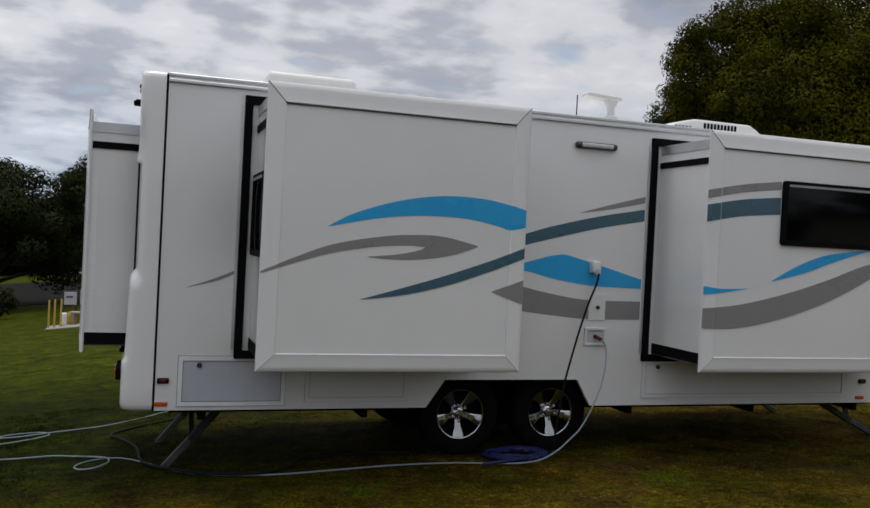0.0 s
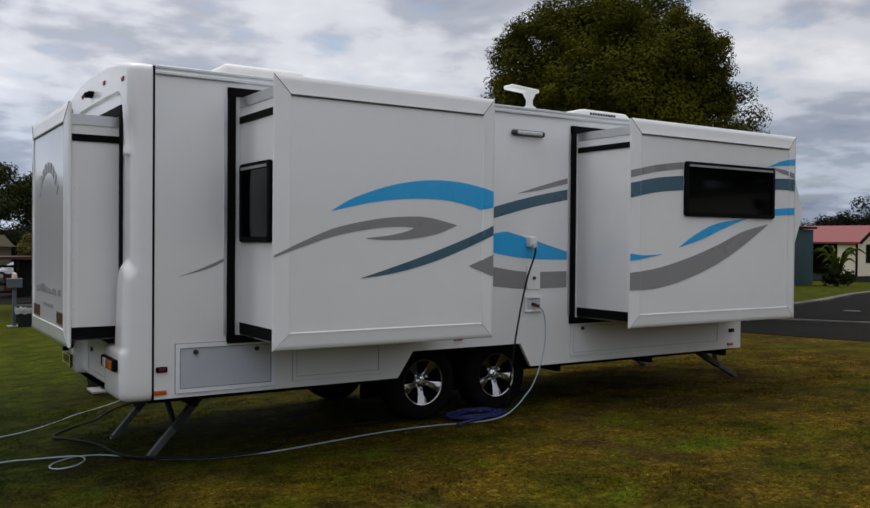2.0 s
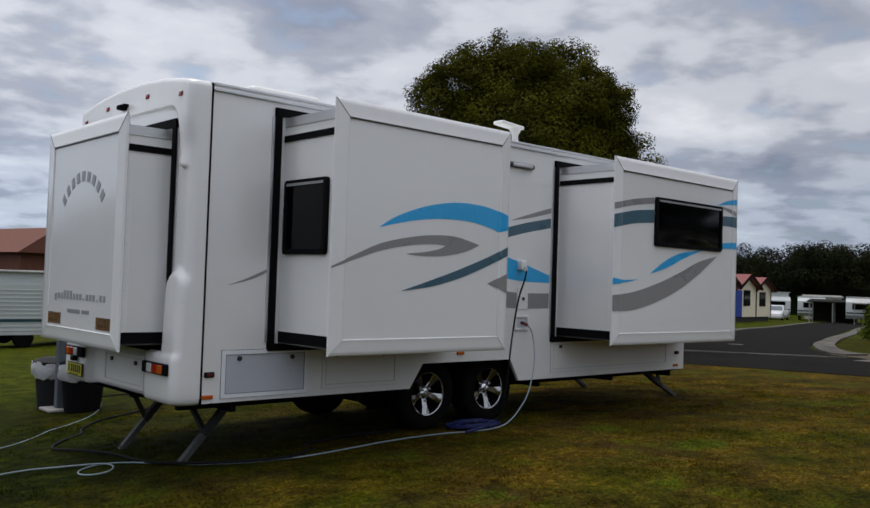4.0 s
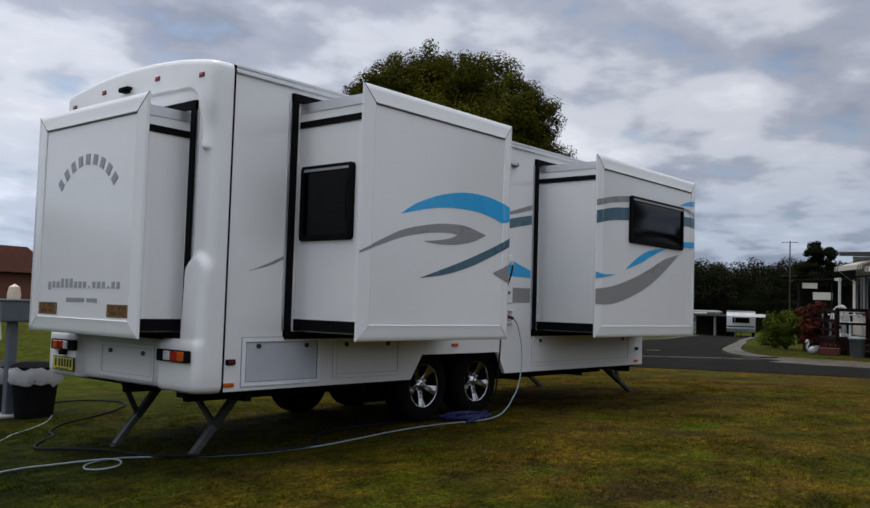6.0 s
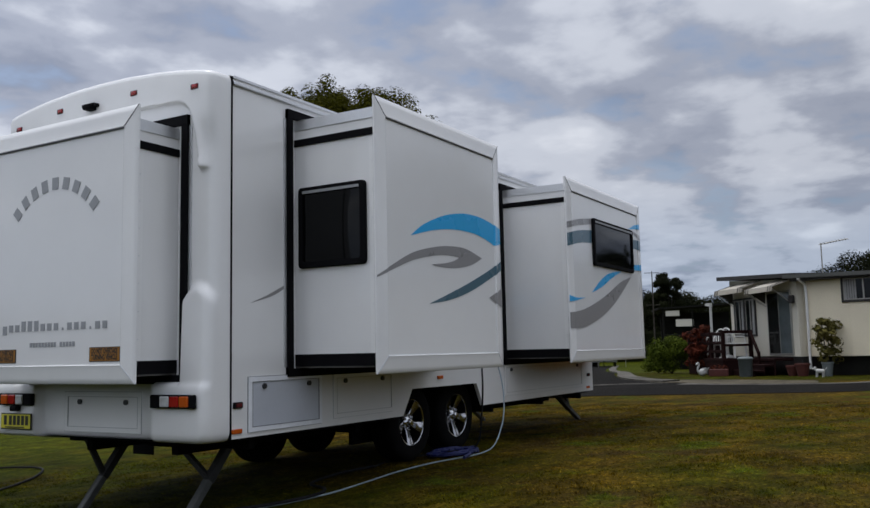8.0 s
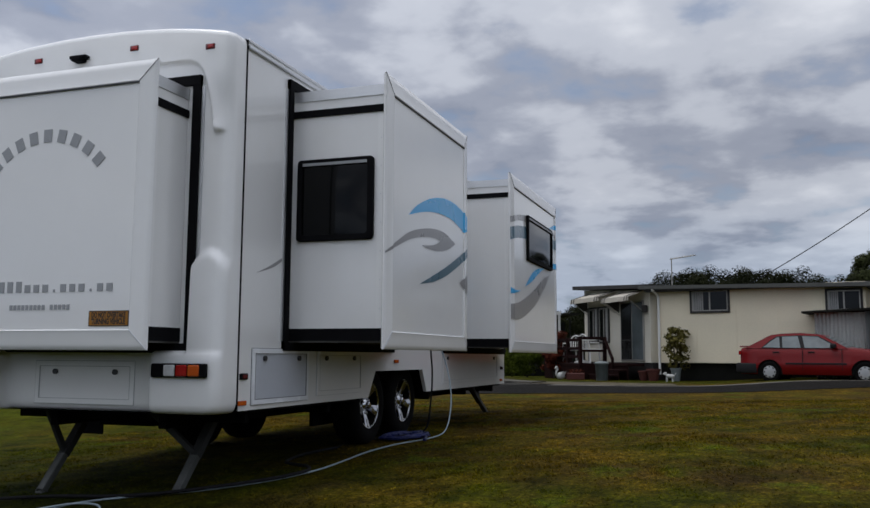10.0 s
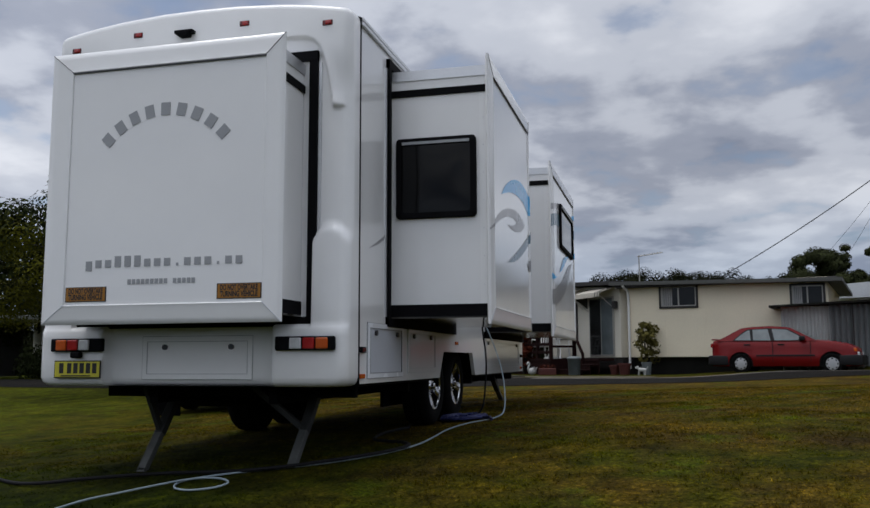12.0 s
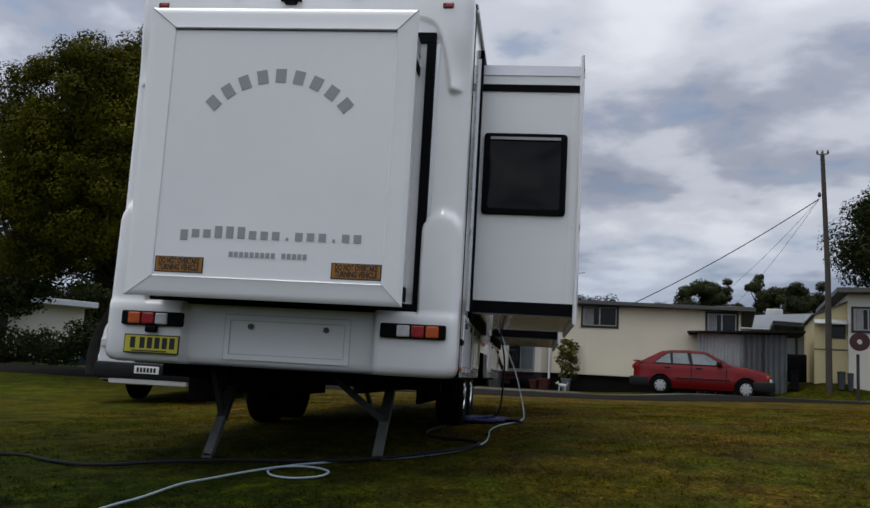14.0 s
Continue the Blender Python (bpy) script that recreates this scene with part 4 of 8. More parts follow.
vpart("back_plate", box(B(), (4.615, Y0 - 0.006, 1.15), (4.785, Y0 + 0.002, 1.265), 0.002), HATCH, parent=inlet)
vpart("connector", tube(B(), [(4.70, Y0, 1.21), (4.715, Y0 - 0.04, 1.20), (4.73, Y0 - 0.075, 1.185)], 0.018, 10), MAROON, "dark red hose connector", parent=inlet)
for x, z, mat, lab in ((0.93, 0.805, MAROON, "dark red side marker"), (7.82, 0.79, MAROON, "dark red side marker")):
    ob = vpart("marker_light", rounded(B(), (x - 0.045, Y0 - 0.02, z - 0.022), (x + 0.045, Y0 + 0.005, z + 0.022), 0.008, 2), RUBBER, lab)
    vpart("lens", rounded(B(), (x - 0.028, Y0 - 0.026, z - 0.014), (x + 0.028, Y0 - 0.01, z + 0.014), 0.005, 2), mat, parent=ob)
for x, z in ((0.92, 0.622), (3.78, 0.90), (7.80, 0.622)):
    vpart("marker_light", rounded(B(), (x - 0.05, Y0 - 0.016, z - 0.017), (x + 0.05, Y0 + 0.005, z + 0.017), 0.006, 2), AMBER, "small amber side marker")
# rear lights, roof markers, camera
for y0, order in ((7.12, (AMBER, RED, CLEAR)), (8.885, (CLEAR, RED, AMBER))):
    ob = vpart("tail_light", rounded(B(), (0.575, y0, 0.80), (0.615, y0 + 0.43, 0.895), 0.012, 3), RUBBER, "black tail-light housing with amber, red and clear lenses")
    for k, mat in enumerate(order):
        a = y0 + (0.045 if y0 < 8 else 0.105) + k * 0.095
        vpart("lens", rounded(B(), (0.565, a, 0.81), (0.60, a + 0.085, 0.885), 0.008, 2), mat, parent=ob)
for y, z in ((7.23, 3.105), (7.875, 3.165), (8.75, 3.162), (9.28, 3.09)):
    ob = vpart("marker_light", rounded(B(), (0.665, y - 0.04, z - 0.022), (0.71, y + 0.04, z + 0.022), 0.008, 2), MAROON, "small red roof marker lamp")
    vpart("lens", rounded(B(), (0.655, y - 0.03, z - 0.014), (0.68, y + 0.015, z + 0.014), 0.006, 2), RED, parent=ob)
bm = B()
rounded(bm, (0.60, 8.30, 3.10), (0.70, 8.39, 3.145), 0.012, 2)
box(bm, (0.62, 8.27, 3.125), (0.71, 8.42, 3.15), 0.004)
vpart("reversing_camera", bm, RUBBER, "small black reversing camera", smooth=True)
# number plate with its lamp
PZ0, PZ1, PY0, PY1 = 0.612, 0.738, 8.90, 9.285
ob = vpart("number_plate", box(B(), (0.590, PY0, PZ0), (0.600, PY1, PZ1), 0.002), INK, "yellow number plate with dark characters")
vpart("plate_face", box(B(), (0.5875, PY0 + 0.008, PZ0 + 0.008), (0.592, PY1 - 0.008, PZ1 - 0.008), 0.001), PLATE, parent=ob)
for k in range(6):
    y = PY1 - 0.045 - k * 0.052 - (0.014 if k else 0)
    vpart("plate_bar", box(B(), (0.5855, y - 0.036, PZ0 + 0.034), (0.589, y, PZ1 - 0.018), 0.001), INK, parent=ob)
vpart("plate_bar", box(B(), (0.5855, PY0 + 0.08, PZ0 + 0.013), (0.589, PY1 - 0.06, PZ0 + 0.022), 0.001), INK, parent=ob)
vpart("plate_lamp", rounded(B(), (0.56, 9.06, 0.755), (0.61, 9.14, 0.80), 0.012, 2), RUBBER)

# marks on the rear slide: an arc of bars, a line of bars, a small line, two warning signs
def face_bar(bm, cy, cz, w, h, turn=0.0):
    m = Matrix.Translation((0.2875, cy, cz)) @ Matrix.Rotation(turn, 4, "X")
    box(bm, (-0.0015, -w / 2, -h / 2), (0.0015, w / 2, h / 2), 0.0004, m)


for k in range(9):
    bm = B()
    a = radians(-47 + k * 94 / 8)
    face_bar(bm, 8.255 - 0.60 * math.sin(a), 1.85 + 0.60 * math.cos(a), 0.070, 0.090, a)
    vpart("name_bar", bm, LETTER, parent=slide3)
for k, h in enumerate((0.07, 0.055, 0.055, 0.08, 0.08, 0.08, 0.055, 0.055, 0.055, 0.02, 0.055, 0.055, 0.055, 0.02, 0.055, 0.055)):
    y = 8.81 - k * 0.0755
    bm = B()
    face_bar(bm, y, 1.365 + h / 2 - (0.02 if k == 0 else 0), 0.048 if h > 0.03 else 0.016, h * 0.95)
    vpart("address_bar", bm, LETTER, parent=slide3)
for k in range(15):
    if k != 9:
        bm = B()
        face_bar(bm, 8.49 - k * 0.0345, 1.265, 0.025, 0.034)
        vpart("model_bar", bm, LETTER, parent=slide3)


def text(body, size, at_y, at_z, parent, mat, width):
    cu = bpy.data.curves.new("text", "FONT")
    cu.body, cu.size, cu.align_x, cu.offset = body, size, "CENTER", 0.0022
    tmp = new("words", cu)
    dg = bpy.context.evaluated_depsgraph_get()
    me = bpy.data.meshes.new_from_object(tmp.evaluated_get(dg))
    bpy.data.objects.remove(tmp)
    xs = [v.co.x for v in me.vertices]
    k = width / (max(xs) - min(xs))
    me.transform(Matrix(((0, 0, 0, 0.2835), (-k, 0, 0, at_y), (0, 1, 0, at_z), (0, 0, 0, 1))))
    me.materials.append(mat)
    ob = new("words", me)
    ob.parent = parent
    return ob


for yc in (8.825, 7.672):
    sign = vpart("warning_sign", box(B(), (0.2855, yc - 0.16, 1.135), (0.291, yc + 0.16, 1.237), 0.001), INK, "amber reflective warning sign", parent=slide3)
    sign.parent = slide3
    vpart("sign_face", box(B(), (0.2843, yc - 0.153, 1.141), (0.287, yc + 0.153, 1.231), 0.0005), WARNING, parent=slide3)
    text("DO NOT OVERTAKE", 0.05, yc, 1.192, slide3, INK, 0.27)
    text("TURNING VEHICLE", 0.05, yc, 1.150, slide3, INK, 0.27)

# chassis, arches, wheels
bm = B()
for y in (7.75, 8.72):
    box(bm, (1.0, y - 0.035, 0.42), (8.0, y + 0.035, 0.575), 0.006)
for x in (1.25, 2.6, 5.2, 6.6, 7.9):
    box(bm, (x - 0.03, 7.2, 0.46), (x + 0.03, 9.27, 0.575), 0.006)
vpart("chassis", bm, CHASSIS, "black steel chassis under the floor")
# unseen sheet, added to stop the white floor bouncing light onto the grass
bm = B()
for a, b in ((1.0, 2.98), (4.83, 7.95)):
    box(bm, (a, Y0 + 0.06, 0.545), (b, Y1 - 0.06, 0.578), 0.004)
box(bm, (2.985, 7.64, 0.55), (4.82, 8.84, 0.60), 0.004)
vpart("underfloor", bm, CHASSIS, "added black sheet under the floor that cuts bounced light")
bm = B()
box(bm, (3.0, Y0 + 0.041, 0.93), (4.8, 7.62, 1.005), 0.004)
box(bm, (3.0, 7.56, 0.30), (4.8, 7.60, 1.0), 0.004)
box(bm, (2.99, Y0 + 0.041, 0.55), (3.03, 7.6, 1.0), 0.004)
box(bm, (4.77, Y0 + 0.041, 0.55), (4.81, 7.6, 1.0), 0.004)
vpart("wheel_arch", bm, CHASSIS, "black wheel-arch liner")
bm = B()
box(bm, (3.0, 8.85, 0.93), (4.8, Y1 - 0.041, 1.005), 0.004)
box(bm, (3.0, 8.87, 0.30), (4.8, 8.91, 1.0), 0.004)
vpart("wheel_arch", bm, CHASSIS)
bm = B()
box(bm, (1.88, 8.48, 0.35), (2.75, 9.06, 0.57), 0.02)
vpart("waste_tank", bm, CHASSIS, "black tank under the floor")
bm = B()
box(bm, (1.98, 9.08, 0.26), (1.992, 9.36, 0.57), 0.004)
vpart("mud_flap", bm, RUBBER)
for x in (3.47, 4.36):
    vpart("axle", tube(B(), [(x, 7.45, 0.47), (x, 9.02, 0.47)], 0.045, 10), CHASSIS)


def wheel(x, y, z, s, turn):
    """A wheel whose face looks along s times -y."""
    m = Matrix.Translation((x, y, z)) @ pose(0, 0, 0, 90 * s, 0, 0) @ Matrix.Rotation(turn, 4, "Z")
    R, r = 0.372, 0.222
    bm = B()
    prof = [(r, 0.02), (r + 0.02, 0.0), (r + 0.05, -0.006), (R - 0.05, -0.004), (R - 0.02, 0.012), (R - 0.004, 0.035), (R, 0.06), (R, 0.085), (R - 0.009, 0.088), (R - 0.009, 0.096), (R, 0.099), (R, 0.125), (R - 0.009, 0.128), (R - 0.009, 0.136), (R, 0.139), (R, 0.165), (R - 0.009, 0.168), (R - 0.009, 0.176), (R, 0.179), (R, 0.20), (R - 0.01, 0.235), (R - 0.05, 0.25), (r, 0.23)]
    lathe(bm, [(q, -h) for q, h in prof], 48, m, True)
    tyre = vpart("tyre", bm, TYRE, "black tyre", smooth=True)
    bm = B()
    lathe(bm, [(r + 0.002, -0.015), (r - 0.002, -0.006), (r - 0.008, -0.008), (r - 0.012, -0.018), (r - 0.009, -0.022), (r + 0.0, -0.022)], 40, m, True)
    vpart("rim", bm, POLISHED, "polished rim lip", parent=tyre, smooth=True)
    bm = B()
    lathe(bm, [(r - 0.010, -0.022), (r - 0.03, -0.12), (0.001, -0.12), (0.001, -0.13), (r, -0.13), (r, -0.022)], 30, m, True)
    vpart("brake", bm, RIMDARK, parent=tyre)
    # five broad spokes, dished in towards the hub, with open black gaps between them
    for k in range(5):
        q = m @ Matrix.Rotation(k * 2 * math.pi / 5, 4, "Z")
        bm = B()
        lines = [(0.040, 0.030, -0.066), (0.085, 0.028, -0.052), (0.13, 0.034, -0.038), (0.17, 0.045, -0.026), (r - 0.012, 0.054, -0.014)]
        rows = []
        for py, hw, z in lines:
            rows.append([bm.verts.new(q @ Vector(p)) for p in ((-hw - 0.006, py, z - 0.045), (-hw, py, z - 0.006), (-hw * 0.72, py, z), (hw * 0.72, py, z), (hw, py, z - 0.006), (hw + 0.006, py, z - 0.045))])
        for c, d in zip(rows, rows[1:]):
            for j in range(5):
                bm.faces.new([c[j], c[j + 1], d[j + 1], d[j]])
        vpart("spoke", bm, SPOKE, "machined alloy spoke", parent=tyre, smooth=True, angle=25)
    bm = B()
    lathe(bm, [(0.062, -0.09), (0.060, -0.056), (0.045, -0.040), (0.034, -0.036), (0.032, -0.010), (0.026, -0.004), (0.0, -0.002)], 24, m)
    for k in range(6):
        a = k * math.pi / 3
        lathe(bm, [(0.011, -0.08), (0.011, -0.042), (0.006, -0.034), (0.0, -0.033)], 8, m @ Matrix.Translation((0.075 * math.cos(a), 0.075 * math.sin(a), 0)))
    vpart("hub", bm, POLISHED, "polished hub cap with wheel nuts", parent=tyre, smooth=True)


wheel(3.48, 7.19, 0.480, 1, 0.62)
wheel(4.365, 7.19, 0.486, 1, 0.72)
wheel(3.47, 9.255, 0.395, -1, 0.5)
wheel(4.36, 9.255, 0.405, -1, 0.1)


# drop-down stabiliser legs
def jack(fx, y, fz, tx, bx, by):
    bm = B()
    beam(bm, (tx, y, 0.53), (fx + (tx - fx) * 0.42, y, fz + (0.53 - fz) * 0.42), 0.07, 0.06)
    ob = vpart("stabiliser_leg", bm, JACKARM, "drop-down steel stabiliser leg")
    bm = B()
    beam(bm, (fx + (tx - fx) * 0.62, y, fz + (0.53 - fz) * 0.62), (fx, y, fz + 0.012), 0.066, 0.05)
    box(bm, (fx - 0.035, y - 0.032, fz - 0.004), (fx + 0.035, y + 0.032, fz + 0.012), 0.004)
    for s in (-1, 1):
        beam(bm, (fx + (tx - fx) * 0.60 - 0.03, y + s * 0.028, fz + (0.53 - fz) * 0.60), (fx - 0.03, y + s * 0.028, fz + 0.012), 0.006, 0.012)
    vpart("inner_leg", bm, JACKSTEEL, "weathered steel inner leg", parent=ob)
    bm = B()
    mid = (fx + (tx - fx) * 0.45, y, fz + (0.53 - fz) * 0.45)
    beam(bm, mid, (bx, by, 0.54), 0.042, 0.045)
    vpart("brace", bm, JACKARM, parent=ob)


jack(0.985, 7.585, ground_z(0.985, 7.585), 1.46, 1.20, 8.0)
jack(0.965, 8.77, ground_z(0.965, 8.77), 1.46, 1.02, 8.80)
jack(8.40, 7.45, ground_z(8.40, 7.45), 7.62, 8.0, 7.47)
jack(8.40, 9.0, ground_z(8.40, 9.0), 7.62, 8.0, 8.98)

# roof fittings
bm = B()
rounded(bm, (1.74, 7.95, 3.28), (2.57, 8.55, 3.485), 0.06, 4)
box(bm, (1.68, 7.88, 3.24), (2.63, 8.62, 3.34), 0.02)
vpart("roof_hatch", bm, PLASTIC, "low white roof hatch", smooth=True)
# air conditioner
bm = B()
prof = [(5.80, 3.26), (7.12, 3.26), (7.10, 3.38), (6.93, 3.48), (6.2, 3.485), (5.95, 3.43), (5.82, 3.36)]
prism(bm, [(u + 0.33, v + 0.04) for u, v in prof], 8.3, 9.1, side)
bmesh.ops.bevel(bm, geom=bm.edges[:], offset=0.03, segments=3, profile=0.5, affect="EDGES")
ac = vpart("air_conditioner", bm, PLASTIC, "white rooftop air conditioner with dark vents", smooth=True)
for a0, n in ((5.93, 5), (6.3, 10)):
    for k in range(n):
        x = a0 + k * 0.045
        vpart("vent_slot", box(B(), (x + 0.33, 8.285, 3.37 + (0.0 if a0 > 6 else -0.03)), (x + 0.352, 8.32, 3.485 + (0.0 if a0 > 6 else -0.05)), 0.003), RUBBER, parent=ac)
# television aerial on its mast, whip aerial
bm = B()
lathe(bm, [(0.075, 3.22), (0.07, 3.30), (0.04, 3.32), (0.036, 3.38), (0.06, 3.43), (0.075, 3.46), (0.0, 3.47)], 16, Matrix.Translation((5.0, 7.5, 0)))
m = Matrix.Translation((4.93, 7.5, 3.475)) @ pose(0, 0, 0, 0, 4, 0)
rounded(bm, (-0.23, -0.08, -0.015), (0.15, 0.08, 0.028), 0.018, 3, m)
vpart("television_aerial", bm, PLASTIC, "white directional television aerial", smooth=True)
bm = B()
tube(bm, [(4.99, 8.2, 3.25), (4.99, 8.2, 3.62)], 0.006, 6)
box(bm, (4.76, 8.12, 3.25), (5.02, 8.28, 3.37), 0.01)
vpart("whip_aerial", bm, RUBBER, "thin black whip aerial on a black base")
bm = B()
tube(bm, smooth_line([(5.70, 8.0, 3.27), (5.75, 7.95, 3.36), (5.82, 7.92, 3.40), (5.88, 7.95, 3.36), (5.90, 8.0, 3.28)]), 0.012, 6)
vpart("roof_cable", bm, RUBBER)

# ---- hoses and cables ----
def lay(pts, lift, r):
    return [(x, y, ground_z(x, y) + lift + (z if z else 0)) for x, y, z in pts]


air = [(4.73, 6.975, 1.185), (4.765, 6.945, 1.12), (4.735, 6.88, 0.985), (4.67, 6.81, 0.83), (4.585, 6.75, 0.69), (4.485, 6.70, 0.55), (4.39, 6.67, 0.435), (4.30, 6.65, 0.365), (4.19, 6.63, 0.285), (4.06, 6.62, 0.215)]
hp = lay([(3.93, 6.63, 0.02), (3.75, 6.70, 0), (3.3, 6.84, 0), (2.8, 6.90, 0), (2.3, 6.89, 0), (1.9, 6.90, 0), (1.62, 6.97, 0), (1.36, 7.10, 0), (1.14, 7.30, 0), (0.98, 7.53, 0), (0.81, 7.87, 0), (0.66, 8.10, 0),
          (0.50, 8.19, 0), (0.33, 8.12, 0), (0.26, 7.97, 0), (0.31, 7.82, 0.004), (0.43, 7.79, 0.01), (0.53, 7.92, 0.016), (0.52, 8.10, 0.018), (0.40, 8.29, 0.006), (0.20, 8.46, 0), (0.02, 8.58, 0), (-0.30, 8.66, 0), (-0.54, 8.76, 0), (-0.95, 8.86, 0), (-1.35, 9.10, 0),
          (-1.45, 9.50, 0), (-1.10, 9.80, 0), (-0.60, 9.66, 0), (-0.26, 9.78, 0), (-0.12, 10.02, 0), (-0.24, 10.28, 0.006), (-0.52, 10.34, 0.012), (-0.66, 10.16, 0.016), (-0.42, 9.98, 0.018), (-0.06, 10.06, 0.016), (0.40, 10.30, 0), (0.80, 10.72, 0), (1.04, 11.02, 0), (1.36, 11.27, 0), (1.76, 11.70, 0), (2.18, 12.42, 0), (2.25, 12.62, 0.12), (2.14, 12.66, 0.30)], 0.010, 0.013)
lone("water_hose", tube(B(), smooth_line(air + hp, 6), 0.0068, 8), HOSE, "pale blue water hose hanging from the wall and looped on grass", "hose", smooth=True)
cp = lay([(3.0, 7.32, 0), (2.6, 7.42, 0), (2.14, 7.36, 0), (1.93, 7.05, 0), (1.64, 6.93, 0.012), (1.33, 7.07, 0.012), (1.06, 7.34, 0.012), (0.87, 7.62, 0.008), (0.79, 7.98, 0), (0.76, 8.50, 0), (0.62, 9.0, 0), (0.52, 9.25, 0), (0.56, 9.50, 0), (0.80, 9.87, 0), (1.10, 10.22, 0), (1.30, 10.70, 0),
          (1.70, 11.21, 0), (2.2, 11.47, 0), (2.77, 11.90, 0), (3.30, 12.60, 0), (3.26, 13.35, 0), (2.85, 13.62, 0), (2.2, 13.3, 0), (1.90, 13.05, 0)], 0.020, 0.011)
lone("power_cable", tube(B(), smooth_line(cp, 6), 0.013, 8), CABLE, "black power cable lying on the grass", "cable", smooth=True)
sag = [(4.66, 6.955, 1.79), (4.645, 6.955, 1.70), (4.575, 6.97, 1.50), (4.48, 6.94, 1.25), (4.38, 6.89, 0.98), (4.31, 6.85, 0.77), (4.27, 6.85, 0.5), (4.24, 6.90, 0.2)] + lay([(4.1, 7.1, 0), (3.5, 7.4, 0), (3.0, 7.32, 0)], 0.012, 0.01)
lone("hanging_cable", tube(B(), smooth_line(sag, 6), 0.0095, 7), CABLE, "thin black cable hanging from the wall socket", "cable", smooth=True)
random.seed(4)
pts = []
for k in range(120):
    a = k * 0.42
    q = 0.16 + 0.12 * random.random()
    pts.append((3.98 + 1.1 * q * math.cos(a) + 0.03 * random.uniform(-1, 1), 7.02 + 0.85 * q * math.sin(a), 0.0))
pts += [(3.86, 6.78, 0), (3.72, 6.70, 0), (3.50, 6.64, 0)]
coil = [(x, y, ground_z(x, y) + 0.014 + 0.018 * random.random()) for x, y, _ in pts]
lone("blue_hose_coil", tube(B(), smooth_line(coil, 3), 0.016, 6), BLUEHOSE, "coil of flat royal-blue hose on the grass", "hose", smooth=True)

# ---- trees and woods ----
def leaf_cloud(rng, centres, per, size, near=0.35, far=0.7):
    """Quads of leaves scattered on the outsides of clumps (x, y, z, r)."""
    verts, faces = [], []
    for cx, cy, cz, r in centres:
        n = int(per * (r ** 2))
        d = rng.normal(size=(n, 3))
        d /= np.linalg.norm(d, axis=1, keepdims=True) + 1e-9
        rad = r * (near + far * rng.random((n, 1)) ** 0.6)
        p = np.array((cx, cy, cz)) + d * rad * np.array((1, 1, 0.8))
        a = rng.normal(size=(n, 3)) * 0.22 + d * 1.0 + np.array((0, 0, 0.30))
        a /= np.linalg.norm(a, axis=1, keepdims=True)
        b = np.cross(a, rng.normal(size=(n, 3)))
        b /= np.linalg.norm(b, axis=1, keepdims=True) + 1e-9
        c = np.cross(a, b)
        s = size * (0.6 + 0.8 * rng.random((n, 1)))
        quad = np.stack([p - b * s * 0.5, p + c * s * 0.32 + a * s * 0.08, p + b * s * 0.6, p - c * s * 0.32 + a * s * 0.08], 1)
        base = len(verts)
        verts.extend(map(tuple, quad.reshape(-1, 3)))
        faces.extend((base + 4 * i, base + 4 * i + 1, base + 4 * i + 2, base + 4 * i + 3) for i in range(n))
    return verts, faces


